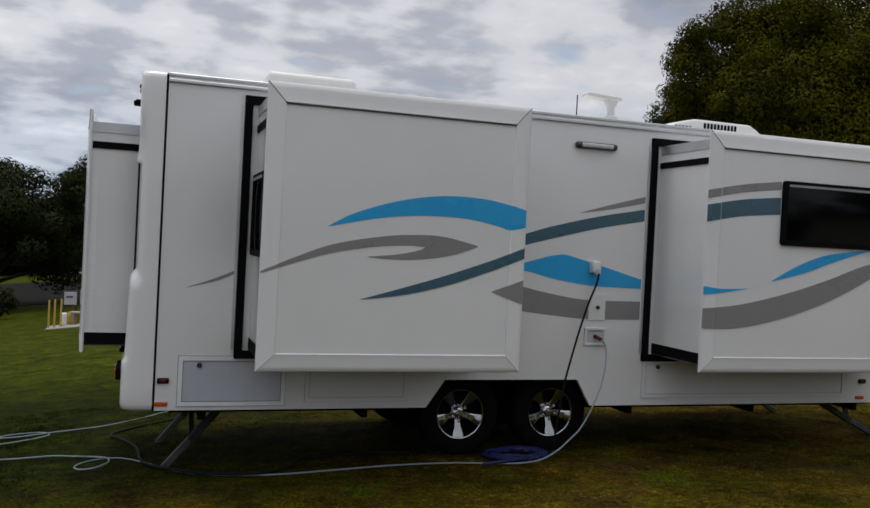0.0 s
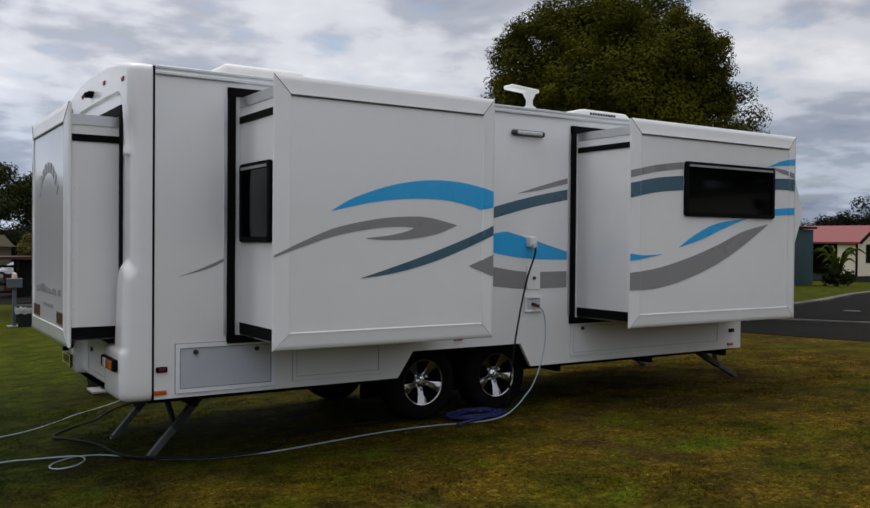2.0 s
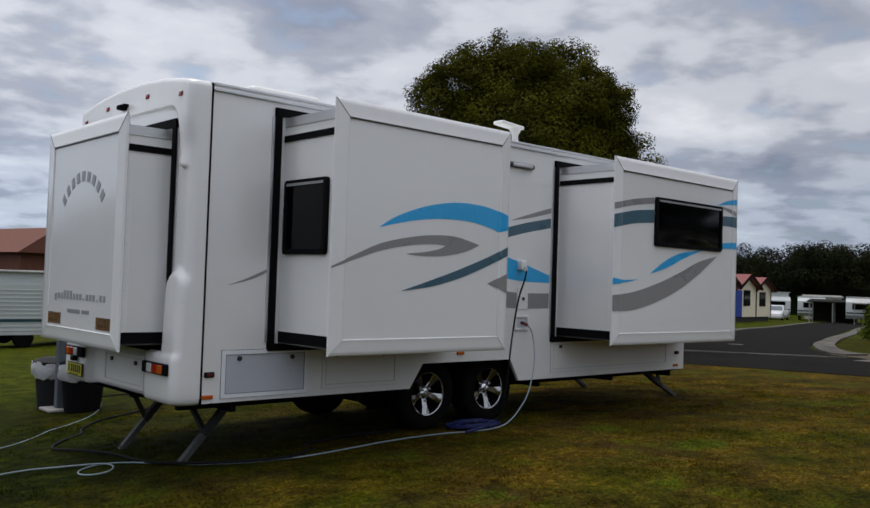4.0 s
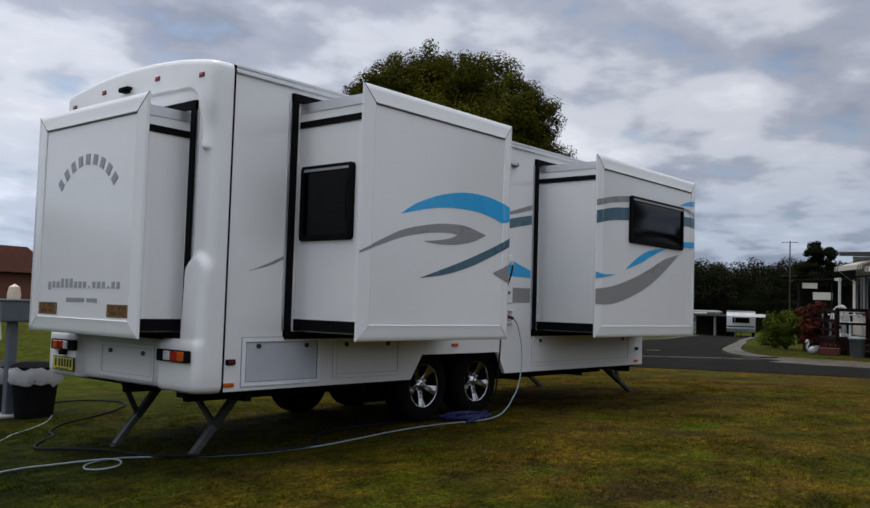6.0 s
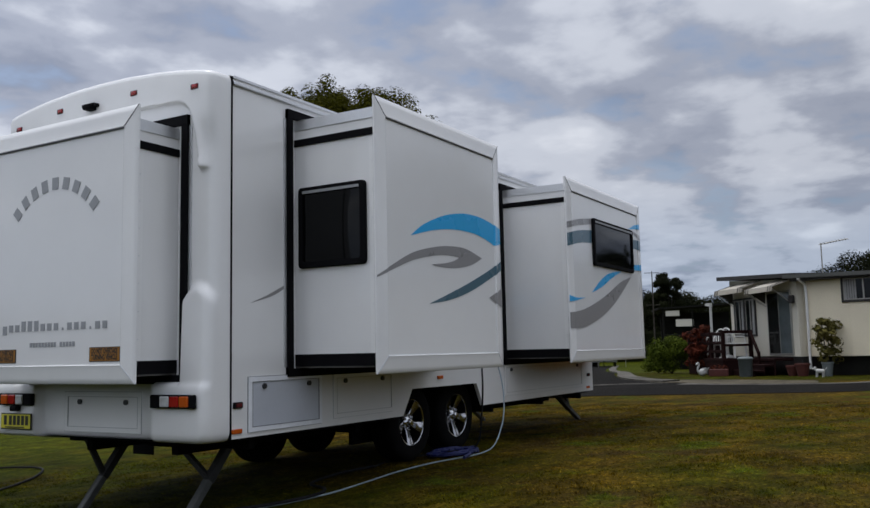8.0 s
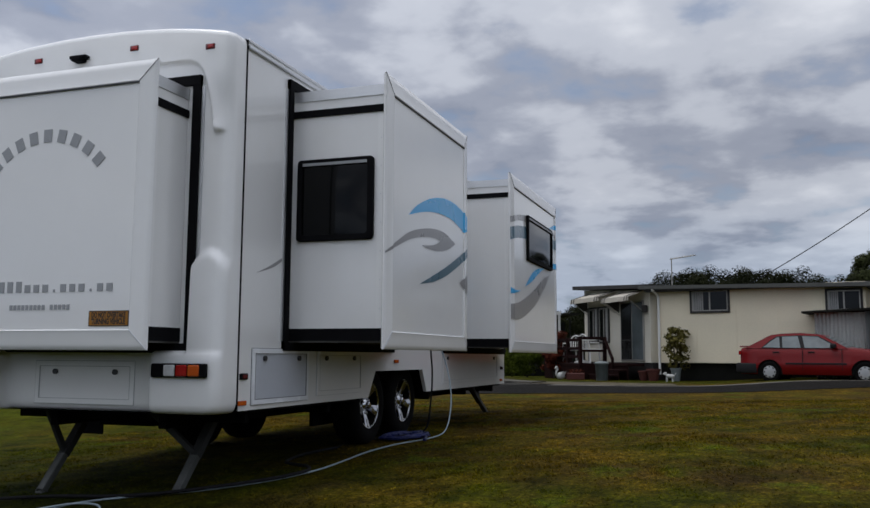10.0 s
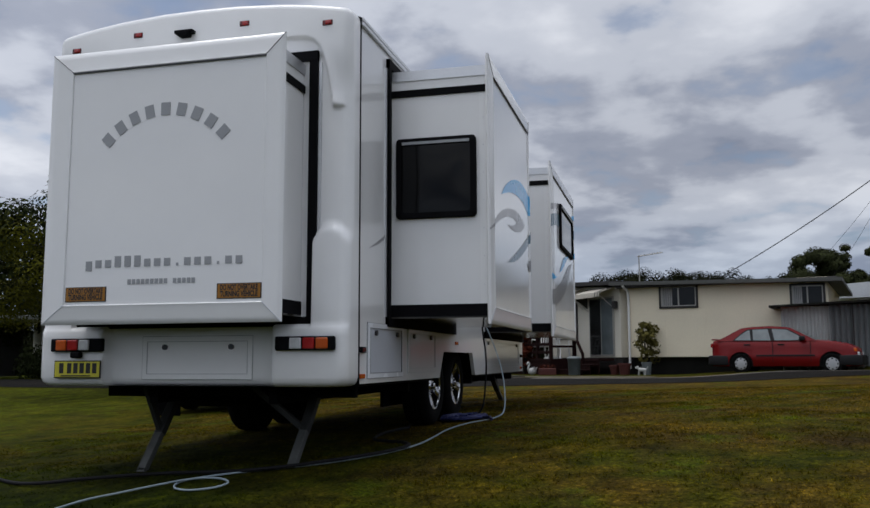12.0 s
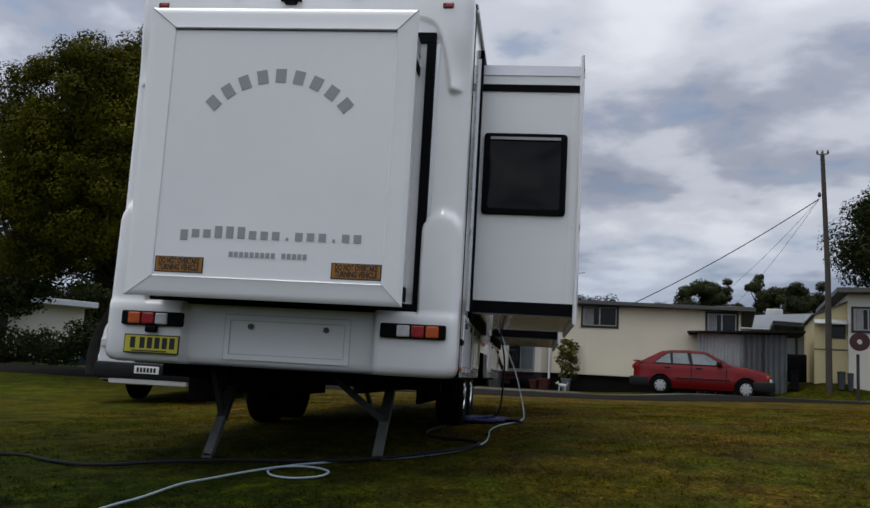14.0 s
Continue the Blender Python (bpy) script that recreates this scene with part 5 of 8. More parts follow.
def tree(name, label, at, height, radius, crown_low, seed, clumps=70, per=190, size=0.16, mat=None, trunk_r=0.3, category="tree", inner=0.45, extra=(), foot=(0.0, 0.0), tuft=1.0, shell=0):
    """A crown of leaf clumps on forked limbs; shell: a dense dome of that many small tufts round a dark core."""
    rng = np.random.default_rng(seed)
    ob = thing(name, label, category, at)
    cz, hz = (height + crown_low) / 2, (height - crown_low) / 2
    centres = []
    while len(centres) < clumps + shell:
        d = rng.normal(size=3)
        d /= np.linalg.norm(d)
        if d[2] < -0.75:
            continue
        if len(centres) >= clumps:
            r = 0.20 + 0.26 * rng.random()
            lump = 0.98 + 0.22 * noise.noise(Vector(d) * 3.0 + Vector((seed, 0, 0))) + 0.07 * noise.noise(Vector(d) * 7.0)
            lump /= (math.hypot(d[0], d[1]) ** 2.5 + abs(d[2]) ** 2.5) ** 0.4
            k = lump - r / radius * 0.8 - 0.12 * rng.random() ** 2
            centres.append((d[0] * radius * k, d[1] * radius * k, cz + d[2] * hz * k, r))
            continue
        q = inner + (1 - inner) * rng.random() ** 0.5
        r = radius * (0.13 + 0.19 * rng.random() ** 1.5) * tuft
        k = q * (1.06 - 0.75 * r / radius) * (0.86 if shell else 1.0)
        centres.append((d[0] * radius * k, d[1] * radius * k, cz + d[2] * hz * k, r))
    centres += list(extra)
    v, f = leaf_cloud(rng, centres, per, size)
    mesh_from("crown", v, f, mat or LEAF, ob)
    bm = B()
    fork = (rng.normal() * 0.1, rng.normal() * 0.1, crown_low + 0.1 * height)
    tube(bm, smooth_line([(foot[0], foot[1], -0.1), (foot[0] + 0.05, foot[1] + 0.02, crown_low * 0.6), fork], 4), trunk_r, 10, radii=[trunk_r * (1.3 - 0.5 * i / 8) for i in range(9)])
    for c in centres[:: max(1, len(centres) // 14)]:
        mid = (fork[0] + (c[0] - fork[0]) * 0.45, fork[1] + (c[1] - fork[1]) * 0.45, fork[2] + (c[2] - fork[2]) * 0.6)
        pts = smooth_line([fork, mid, c[:3]], 4)
        tube(bm, pts, 0.1, 6, radii=[trunk_r * (0.42 - 0.36 * i / 8) for i in range(9)])
    part("trunk", bm, BARK, ob, "rough brown trunk and limbs", smooth=True)
    return ob


def on_ground(x, y, lift=0.0):
    return (x, y, ground_z(x, y) + lift)


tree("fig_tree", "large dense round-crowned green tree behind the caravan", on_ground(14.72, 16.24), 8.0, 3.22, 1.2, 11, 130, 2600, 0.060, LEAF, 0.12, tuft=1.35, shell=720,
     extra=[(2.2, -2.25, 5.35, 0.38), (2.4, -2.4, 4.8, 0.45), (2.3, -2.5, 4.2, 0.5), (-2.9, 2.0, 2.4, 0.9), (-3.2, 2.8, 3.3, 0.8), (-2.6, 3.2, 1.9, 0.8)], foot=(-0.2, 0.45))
tree("shade_tree", "tall dark spreading tree by the car park", on_ground(-7.0, 50), 7.7, 5.8, 0.4, 12, 90, 700, 0.17, LEAF_DARK, 0.4)
tree("shade_tree", "wide open-crowned tree with dark forked trunk", on_ground(1.6, 42), 6.4, 5.6, 3.7, 13, 85, 900, 0.13, LEAF_DARK, 0.22, inner=0.55, tuft=0.55)
tree("shade_tree", "tall dark spreading tree by the car park", on_ground(-16, 44), 9, 5.5, 1.5, 14, 60, 400, 0.15, LEAF_DARK, 0.4)
tree("shade_tree", "low yellow-green tree beyond the parked caravan", on_ground(8.5, 60), 4.6, 1.9, 0.4, 15, 40, 900, 0.14, LEAF_OLIVE, 0.3)
tree("broad_tree", "dark broad-leaved tree leaning over a roof", on_ground(21.8, -5.42), 6.9, 3.3, 2.2, 16, 90, 1500, 0.085, LEAF_DARK, 0.3)
tree("gum_tree", "tall dark gum tree above the rooftops", on_ground(95, 30.7), 10.4, 2.5, 2.0, 17, 70, 1300, 0.20, LEAF_FAR, 0.25)
tree("gum_tree", "tall gum tree with an open crown", on_ground(53, -4.8), 7.9, 2.9, 1.5, 18, 75, 2000, 0.15, LEAF_GUM, 0.25, inner=0.35, tuft=0.85)
tree("gum_tree", "tall gum tree with an open crown", on_ground(53, -8.6), 8.5, 2.4, 1.5, 19, 70, 2000, 0.15, LEAF_GUM, 0.25, inner=0.35, tuft=0.85)
tree("gum_tree", "tall gum tree with an open crown", on_ground(57, -12.9), 8.3, 2.7, 1.5, 20, 65, 1900, 0.15, LEAF_GUM, 0.25, inner=0.35, tuft=0.8)


def woods():
    """A belt of far trees all round, higher over the houses, and the dark bank on which it stands."""
    rng = np.random.default_rng(5)
    centres = []
    prof = [(-180, 12), (-120, 12), (-60, 12), (-12, 10.0), (-2, 12.0), (3, 12.0), (7, 9.5), (11, 7.4), (17.5, 8.9), (19.6, 7.9), (21.7, 8.6), (23.4, 8.2), (24.3, 6.6), (25.2, 7.8), (26.6, 8.3), (27.8, 8.0), (28.3, 6.3), (30.8, 6.0), (32.5, 4.8), (38, 4.8), (44, 6.5), (60, 7.5), (70, 5.5), (77, 3.8), (86, 4.2), (95, 7), (110, 9), (180, 12)]
    for k in range(1300):
        az = rng.uniform(-35, 118) if k < 1150 else rng.uniform(118, 325)
        dist = rng.uniform(100, 118)
        top = interp(prof, az) * (0.80 + 0.2 * rng.random()) * dist / 105
        x, y = dist * math.cos(radians(az)), 5 + dist * math.sin(radians(az))
        r = rng.uniform(1.0, 2.0)
        for h in np.arange(0.6 * top, top, r * 0.9):
            centres.append((x + rng.normal() * 1.5, y + rng.normal() * 1.5, ground_z(x, y) + min(h, top - r * 0.5), r * (0.8 + 0.4 * rng.random())))
    v, f = leaf_cloud(rng, [c for c in centres if -32 < math.degrees(math.atan2(c[1] - 5, c[0])) < 115], 120, 0.24, 0.4, 0.5)
    v2, f2 = leaf_cloud(rng, [c for c in centres if not -32 < math.degrees(math.atan2(c[1] - 5, c[0])) < 115], 3.5, 1.2)
    k = len(v)
    v, f = v + v2, f + [tuple(i + k for i in q) for q in f2]
    tagged(mesh_from("woodland", v, f, LEAF_FAR), "far belt of dark green woodland", "woodland", kind="stuff")
    bm = B()
    ring = []
    for k in range(721):
        az = -180 + k * 0.5
        h = interp(prof, az) * 0.70
        row = []
        for d, z in ((104, -3), (106, h * 0.45), (109, h * 0.8), (113, h * 0.97), (124, h), (170, h * 0.7), (260, 2)):
            x, y = d * math.cos(radians(az)), 5 + d * math.sin(radians(az))
            row.append(bm.verts.new((x, y, z + (noise.noise((x * 0.08, y * 0.08, 3)) * 0.9 + noise.noise((x * 0.3, y * 0.3, 7)) * 0.6) * (0.3 if z < 3 else 1.0))))
        ring.append(row)
    for a, b in zip(ring, ring[1:]):
        for j in range(6):
            bm.faces.new([a[j], b[j], b[j + 1], a[j + 1]])
    lone("hillside", bm, material("wooded_bank", (0.009, 0.011, 0.005), 0.95, 0, 0.5, 0.3, 2.0, ior=1.05), "dark wooded rise behind the park", "hill", kind="structure", smooth=True)


woods()

# ---- materials of the park ----
CREAM = material("cream_cladding", (0.80, 0.72, 0.54), 0.6, 0, 0.06, 1.0, 20.0)
CREAM_PALE = material("pale_cladding", (0.62, 0.59, 0.50), 0.6, 0, 0.06, 1.0, 20.0)
YELLOW_WALL = material("butter_cladding", (0.56, 0.48, 0.25), 0.6, 0, 0.07, 1.0, 20.0)
CANVAS = material("faded_canvas", (0.42, 0.39, 0.33), 0.8, 0, 0.12, 6.0, 60.0)
FASCIA = material("weathered_fascia", (0.075, 0.077, 0.070), 0.6, 0, 0.2, 3.0, 30.0)
# for dark roofs and boards, and where shade is coloured in below floors
SHACK = material("near_black_matt", (0.012, 0.012, 0.010), 0.9, 0, 0.3, 3.0, 30.0, ior=1.2)
DARKTRIM = material("dark_trim", (0.022, 0.020, 0.019), 0.6, 0, 0.3, 4.0, 40.0)
TIMBER = material("stained_timber", (0.013, 0.004, 0.0035), 0.75, 0, 0.35, 4.0, 50.0, bump=0.2, ior=1.2)
ROOMGLASS = material("house_glass", (0.012, 0.013, 0.013), 0.08, 0, 0.3, 0.8, 3.0, ior=1.3)
FLAP = material("shaded_canvas", (0.045, 0.042, 0.036), 0.85, 0, 0.2, 5.0, 50.0)
CURTAIN = material("pale_curtain", (0.30, 0.30, 0.29), 0.7, 0, 0.15, 9.0, 40.0)
FRAMEGREY = material("window_alu", (0.34, 0.33, 0.30), 0.4, 0.5, 0.1)
CORRUGATED = material("corrugated_steel", (0.21, 0.225, 0.225), 0.5, 0.4, 0.18, 2.0, 30.0)
PALESTEEL = material("pale_steel_sheet", (0.42, 0.43, 0.41), 0.5, 0.3, 0.15, 2.0, 30.0)
ROOFRED = material("red_roof_steel", (0.19, 0.030, 0.028), 0.5, 0, 0.12, 2.0, 20.0)
DOORBLUE = material("door_blue", (0.02, 0.06, 0.34), 0.45)
TEAL = material("teal_wall", (0.010, 0.048, 0.056), 0.6, 0, 0.15, 2.0, 20.0)
CARRED = material("car_paint_red", (0.145, 0.004, 0.005), 0.30, 0, 0.08, 1.5, 20.0, ior=1.33)
CARWHITE = material("car_paint_white", (0.70, 0.70, 0.70), 0.25, 0, 0.03, 1.5, 20.0, coat=0.5)
CARSILVER = material("car_paint_silver", (0.45, 0.46, 0.48), 0.3, 0.5, 0.05, 1.5, 20.0, coat=0.5)
BUMPER = material("bumper_black", (0.014, 0.014, 0.015), 0.65, 0, 0.25, ior=1.25)
# grey-blue base colour holds a painted reflection of the sky
CARGLASS = material("car_glass", (0.10, 0.12, 0.125), 0.06, 0, 0.3, 1.5, 4.0, coat=0.6)
HUBCAP = material("silver_wheel_trim", (0.50, 0.51, 0.52), 0.35, 0.6, 0.1)
TERRACOTTA = material("terracotta", (0.075, 0.018, 0.013), 0.75, 0, 0.2)
POSTPALE = material("bin_lid_grey", (0.13, 0.15, 0.15), 0.5, 0, 0.12)
BINGREY = material("bin_plastic_grey", (0.045, 0.054, 0.054), 0.5, 0, 0.2)
LINER = material("bin_liner_white", (0.48, 0.48, 0.49), 0.45, 0, 0.12, 9.0, 60.0, bump=0.8, bump_scale=25)
POLE = material("weathered_pole", (0.055, 0.047, 0.036), 0.85, 0, 0.3, 3.0, 40.0, bump=0.4, bump_scale=30)
POLYELLOW = material("safety_yellow", (0.46, 0.33, 0.05), 0.5)
POSTGREY = material("powder_grey", (0.085, 0.10, 0.115), 0.5, 0, 0.1)
VANROOF = material("weathered_roof", (0.36, 0.36, 0.34), 0.7, 0, 0.25, 1.5, 12.0)
RIBBED = material("caravan_skin", (0.52, 0.55, 0.54), 0.4, 0.1, 0.05, 1.2, 12.0)
WHITEROOF = material("white_roof_steel", (0.58, 0.61, 0.63), 0.45, 0.2, 0.08, 1.2, 12.0)
# brown wall colour lowered for the shade the pavilion stands in
TANWALL = material("shaded_brown_wall", (0.10, 0.085, 0.065), 0.85, 0, 0.15, 1.0, 10.0)
TANROOF = material("tan_roof_sheet", (0.20, 0.165, 0.11), 0.7, 0, 0.12, 1.0, 10.0)
BRICKRED = material("red_brick", (0.15, 0.055, 0.035), 0.85, 0, 0.2, 4.0, 30.0)


def turned(ob, at, rz):
    ob.matrix_basis = pose(*at, 0, 0, rz)
    return ob


# ---- the cream house ----
HX, HY = 21.6, 6.05
HG = 0.27
HRZ = math.degrees(math.atan2(-0.975, -0.22))
house = thing("park_house", "low cream-clad park house with a flat dark-edged roof", "house", (HX, HY, HG), HRZ)
wall = part("wall", box(B(), (0, 0, 0.53), (5.42, 6, 2.66), 0.01), CREAM, house, "smooth cream cladding")
for k in range(1, 5):
    part("cover_strip", box(B(), (k * 1.09 - 0.012, -0.006, 0.53), (k * 1.09 + 0.012, 0.01, 2.64), 0.003), CREAM, house)
# the shade below the floor is put into the skirting's colour
part("skirting", box(B(), (0.10, 0.16, 0.0), (5.32, 5.9, 0.54), 0.01), SHACK, house, "underfloor skirting, near-black to stand for shade")
bm = B()
prism(bm, [(-0.45, 2.63), (5.80, 2.50), (5.80, 2.60), (-0.45, 2.73)], -0.40, 6.2, lambda u, v, w: (u, w, v))
roof = part("roof", bm, FASCIA, house, "flat roof with a weathered fascia")
part("eave", box(B(), (-0.30, -0.32, 2.55), (5.7, -0.02, 2.63), 0.01), DARKTRIM, house)


def house_window(x0, x1, z0, z1, parent, y=0.0, out=-1):
    fr = B()
    w = 0.055
    for a, b, c, d in ((x0 - w, x1 + w, z0 - w, z0), (x0 - w, x1 + w, z1, z1 + w), (x0 - w, x0, z0, z1), (x1, x1 + w, z0, z1)):
        box(fr, (a, min(y, y + out * 0.05), c), (b, max(y, y + out * 0.05), d), 0.006)
    win = part("window", fr, DARKTRIM, parent, "dark-framed sliding window")
    fr = B()
    xm = (x0 + x1) / 2
    for a, b in ((x0, x0 + 0.03), (xm - 0.02, xm + 0.02), (x1 - 0.03, x1)):
        box(fr, (a, min(y, y + out * 0.035), z0), (b, max(y, y + out * 0.035), z1), 0.004)
    for c, d in ((z0, z0 + 0.03), (z1 - 0.03, z1)):
        box(fr, (x0, min(y, y + out * 0.034), c), (x1, max(y, y + out * 0.034), d), 0.004)
    part("window_frame", fr, FRAMEGREY, win)
    part("pane", box(B(), (x0, min(y, y + out * 0.012), z0), (xm, max(y, y + out * 0.012), z1), 0.002), ROOMGLASS, win)
    part("pane", box(B(), (xm, min(y, y + out * 0.016), z0), (x1, max(y, y + out * 0.016), z1), 0.002), ROOMGLASS, win)
    cu = B()
    for k in range(5):
        a = x0 + 0.03 + k * (xm - x0) * 0.12
        box(cu, (a, min(y, y + out * 0.02), z0 + 0.03), (a + (xm - x0) * 0.10, max(y, y + out * 0.02), z1 - 0.03), 0.003)
    part("curtain", cu, CURTAIN, win, "pale curtain")
    return win


house_window(0.98, 1.97, 1.98, 2.55, house)
house_window(4.52, 5.30, 1.93, 2.44, house)
bm = B()
tube(bm, smooth_line([(-0.05, -0.38, 2.62), (-0.03, -0.3, 2.56), (0.02, -0.10, 2.46), (0.03, -0.06, 2.3)], 4) + [(0.03, -0.06, 0.2)], 0.036, 10)
part("drainpipe", bm, PLASTIC, house, "white plastic drainpipe", smooth=True)
bm = B()
tube(bm, [(0.06, 1.2, 2.65), (0.06, 1.2, 3.66)], 0.018, 6)
tube(bm, [(0.01, 1.2, 3.63), (0.80, 1.15, 3.71)], 0.014, 6)
for k in range(9):
    tube(bm, [(0.10 + k * 0.082, 1.0, 3.65 + k * 0.008), (0.10 + k * 0.082, 1.4, 3.65 + k * 0.008)], 0.006, 5)
tagged(turned(part("house_aerial", bm, FRAMEGREY), (HX, HY, HG), HRZ), "thin metal television aerial on the house roof", "aerial")

# annex set at an angle, with glass door and awnings
ANX = (21.7, 6.30, HG)
annex = thing("house_annex", "cream annex with sliding door, windows and striped awnings", "annex", ANX, 36.87)
part("wall", prism(B(), [(-0.02, 0.53), (4.08, 0.53), (4.08, 2.895), (-0.02, 2.62)], -3.2, 0.0, lambda u, v, w: (u, w, v)), CREAM_PALE, annex, "pale cream cladding")
part("skirting", box(B(), (0, -3.1, 0), (4.03, -0.05, 0.535), 0.01), DARKTRIM, annex)
part("roof", prism(B(), [(-0.3, 2.66), (4.35, 2.925), (4.35, 3.045), (-0.3, 2.77)], -3.4, 0.30, lambda u, v, w: (u, w, v)), DARKTRIM, annex, "dark roof edge")
dr = part("door", box(B(), (0.30, -0.02, 0.57), (1.66, 0.03, 2.36), 0.006), FRAMEGREY, annex, "aluminium sliding glass door")
# paler pane, its reflections put into the colour
part("pane", box(B(), (0.36, 0.0, 0.62), (0.96, 0.036, 2.31), 0.004), CARGLASS, dr)
part("pane", box(B(), (1.0, 0.0, 0.62), (1.60, 0.040, 2.31), 0.004), ROOMGLASS, dr)
house_window(2.42, 3.02, 1.18, 2.24, annex, 0.0, 1)
house_window(3.13, 3.72, 1.18, 2.24, annex, 0.0, 1)


def awning(x0, x1, z, deep, drop, parent):
    n = 12
    bm = prism(B(), [(0.0, z), (deep, z - drop), (deep + 0.02, z - drop - 0.14), (deep, z - drop - 0.14), (deep - 0.02, z - drop - 0.02), (0.0, z - 0.03)], x0, x1, lambda u, v, w: (w, u, v))
    aw = part("awning", bm, CANVAS, parent, "pale striped canvas awning")
    for k in (0, 1, n - 2, n - 1):
        st = B()
        a = x0 + (x1 - x0) * (k + 0.3) / n
        b = a + (x1 - x0) / n * 0.4
        prism(st, [(0.0, z + 0.006), (deep, z - drop + 0.006), (deep + 0.027, z - drop - 0.14), (deep + 0.02, z - drop - 0.14), (deep - 0.005, z - drop), (0, z)], a, b, lambda u, v, w: (w, u, v))
        part("awning_stripe", st, DARKTRIM, aw)
    # the flap is coloured dark for the shade it hangs in
    part("side_flap", prism(B(), [(0.0, z - 0.04), (deep - 0.03, z - drop - 0.04), (0.02, z - 0.62)], x1 - 0.012, x1, lambda u, v, w: (w, u, v)), FLAP, aw, "canvas side flap with shade in its dark colour")
    for x in (x0 + 0.05, x1 - 0.05):
        part("awning_strut", tube(B(), [(x, deep, z - drop - 0.05), (x, 0.02, z - 0.7)], 0.012, 6), FRAMEGREY, aw)


awning(0.15, 1.75, 2.66, 0.62, 0.20, annex)
awning(1.95, 3.85, 2.75, 0.62, 0.20, annex)
bm = B()
rounded(bm, (0.05, 0.02, 1.98), (0.2, 0.16, 2.2), 0.03, 2)
part("wall_lamp", bm, DARKTRIM, annex, "dark wall lamp")

# timber deck with railing and steps
deck = thing("timber_deck", "dark red-stained timber deck with railings and steps", "deck", ANX, 36.87)
part("floor", box(B(), (1.65, 0.06, 0.40), (4.2, 1.45, 0.5), 0.01), TIMBER, deck)
part("fascia", box(B(), (1.68, 1.40, 0.0), (4.18, 1.44, 0.42), 0.01), TIMBER, deck)
part("fascia", box(B(), (1.66, 0.08, 0.0), (1.70, 1.40, 0.42), 0.01), TIMBER, deck)
part("landing", box(B(), (0.25, 0.06, 0.42), (1.645, 0.62, 0.50), 0.01), TIMBER, deck)
part("landing_side", box(B(), (0.28, 0.56, 0.0), (1.64, 0.60, 0.42), 0.01), TIMBER, deck)
for k in range(2):
    part("step", box(B(), (0.28, 0.625 + k * 0.28, 0.28 - k * 0.15), (1.62, 0.90 + k * 0.28, 0.33 - k * 0.15), 0.008), TIMBER, deck)
    part("riser", box(B(), (0.30, 0.87 + k * 0.28, 0.0), (1.60, 0.89 + k * 0.28, 0.28 - k * 0.15), 0.005), TIMBER, deck)
for x, y in ((1.72, 0.55), (1.72, 1.38), (2.55, 1.38), (3.4, 1.38), (4.15, 1.38), (4.15, 0.5)):
    part("post", box(B(), (x - 0.05, y - 0.05, 0.0), (x + 0.05, y + 0.05, 1.27), 0.008), TIMBER, deck)
for z in (0.70, 0.95, 1.21):
    if z > 1.1:
        part("rail", box(B(), (1.68, 0.5, z), (1.76, 1.43, z + 0.09), 0.008), TIMBER, deck)
    part("rail", box(B(), (1.775, 1.35, z - 0.05), (4.2, 1.41, z + 0.04), 0.008), TIMBER, deck)
    part("rail", box(B(), (4.12, 0.1, z), (4.18, 1.33, z + 0.09), 0.008), TIMBER, deck)
part("rail", box(B(), (1.69, 0.5, 0.84), (1.75, 1.43, 0.91), 0.008), TIMBER, deck)
bm = B()
beam(bm, (1.70, 0.56, 1.25), (1.12, 0.62, 0.62), 0.06, 0.09)
beam(bm, (1.12, 0.62, 0.0), (1.12, 0.62, 0.68), 0.07, 0.07)
part("stair_rail", bm, TIMBER, deck)


def garden_chair(label):
    ob = thing("garden_chair", label, "chair", group="chairs on the deck")
    part("seat", rounded(B(), (-0.24, -0.22, 0.38), (0.24, 0.24, 0.43), 0.02, 2), PLASTIC, ob)
    for x in (-0.21, 0.21):
        for y in (-0.2, 0.21):
            bm = B()
            beam(bm, (x, y, 0.39), (x * 1.15, y * 1.15, 0.0), 0.045, 0.045)
            part("leg", bm, PLASTIC, ob)
    bm = B()
    line = [(0.24 * math.cos(a), -0.24 - 0.05 * math.sin(a), 0.46 + 0.42 * math.sin(a)) for a in np.linspace(0, math.pi, 9)]
    tube(bm, line, 0.02, 6)
    for k in range(-2, 3):
        beam(bm, (k * 0.075, -0.23, 0.42), (k * 0.085, -0.28, 0.83 - abs(k) * 0.05), 0.035, 0.012)
    part("backrest", bm, PLASTIC, ob, "slatted rounded back")
    for x in (-0.26, 0.26):
        bm = B()
        tube(bm, [(x, -0.24, 0.62), (x, 0.15, 0.62), (x, 0.2, 0.4)], 0.02, 6)
        part("armrest", bm, PLASTIC, ob)
    return ob


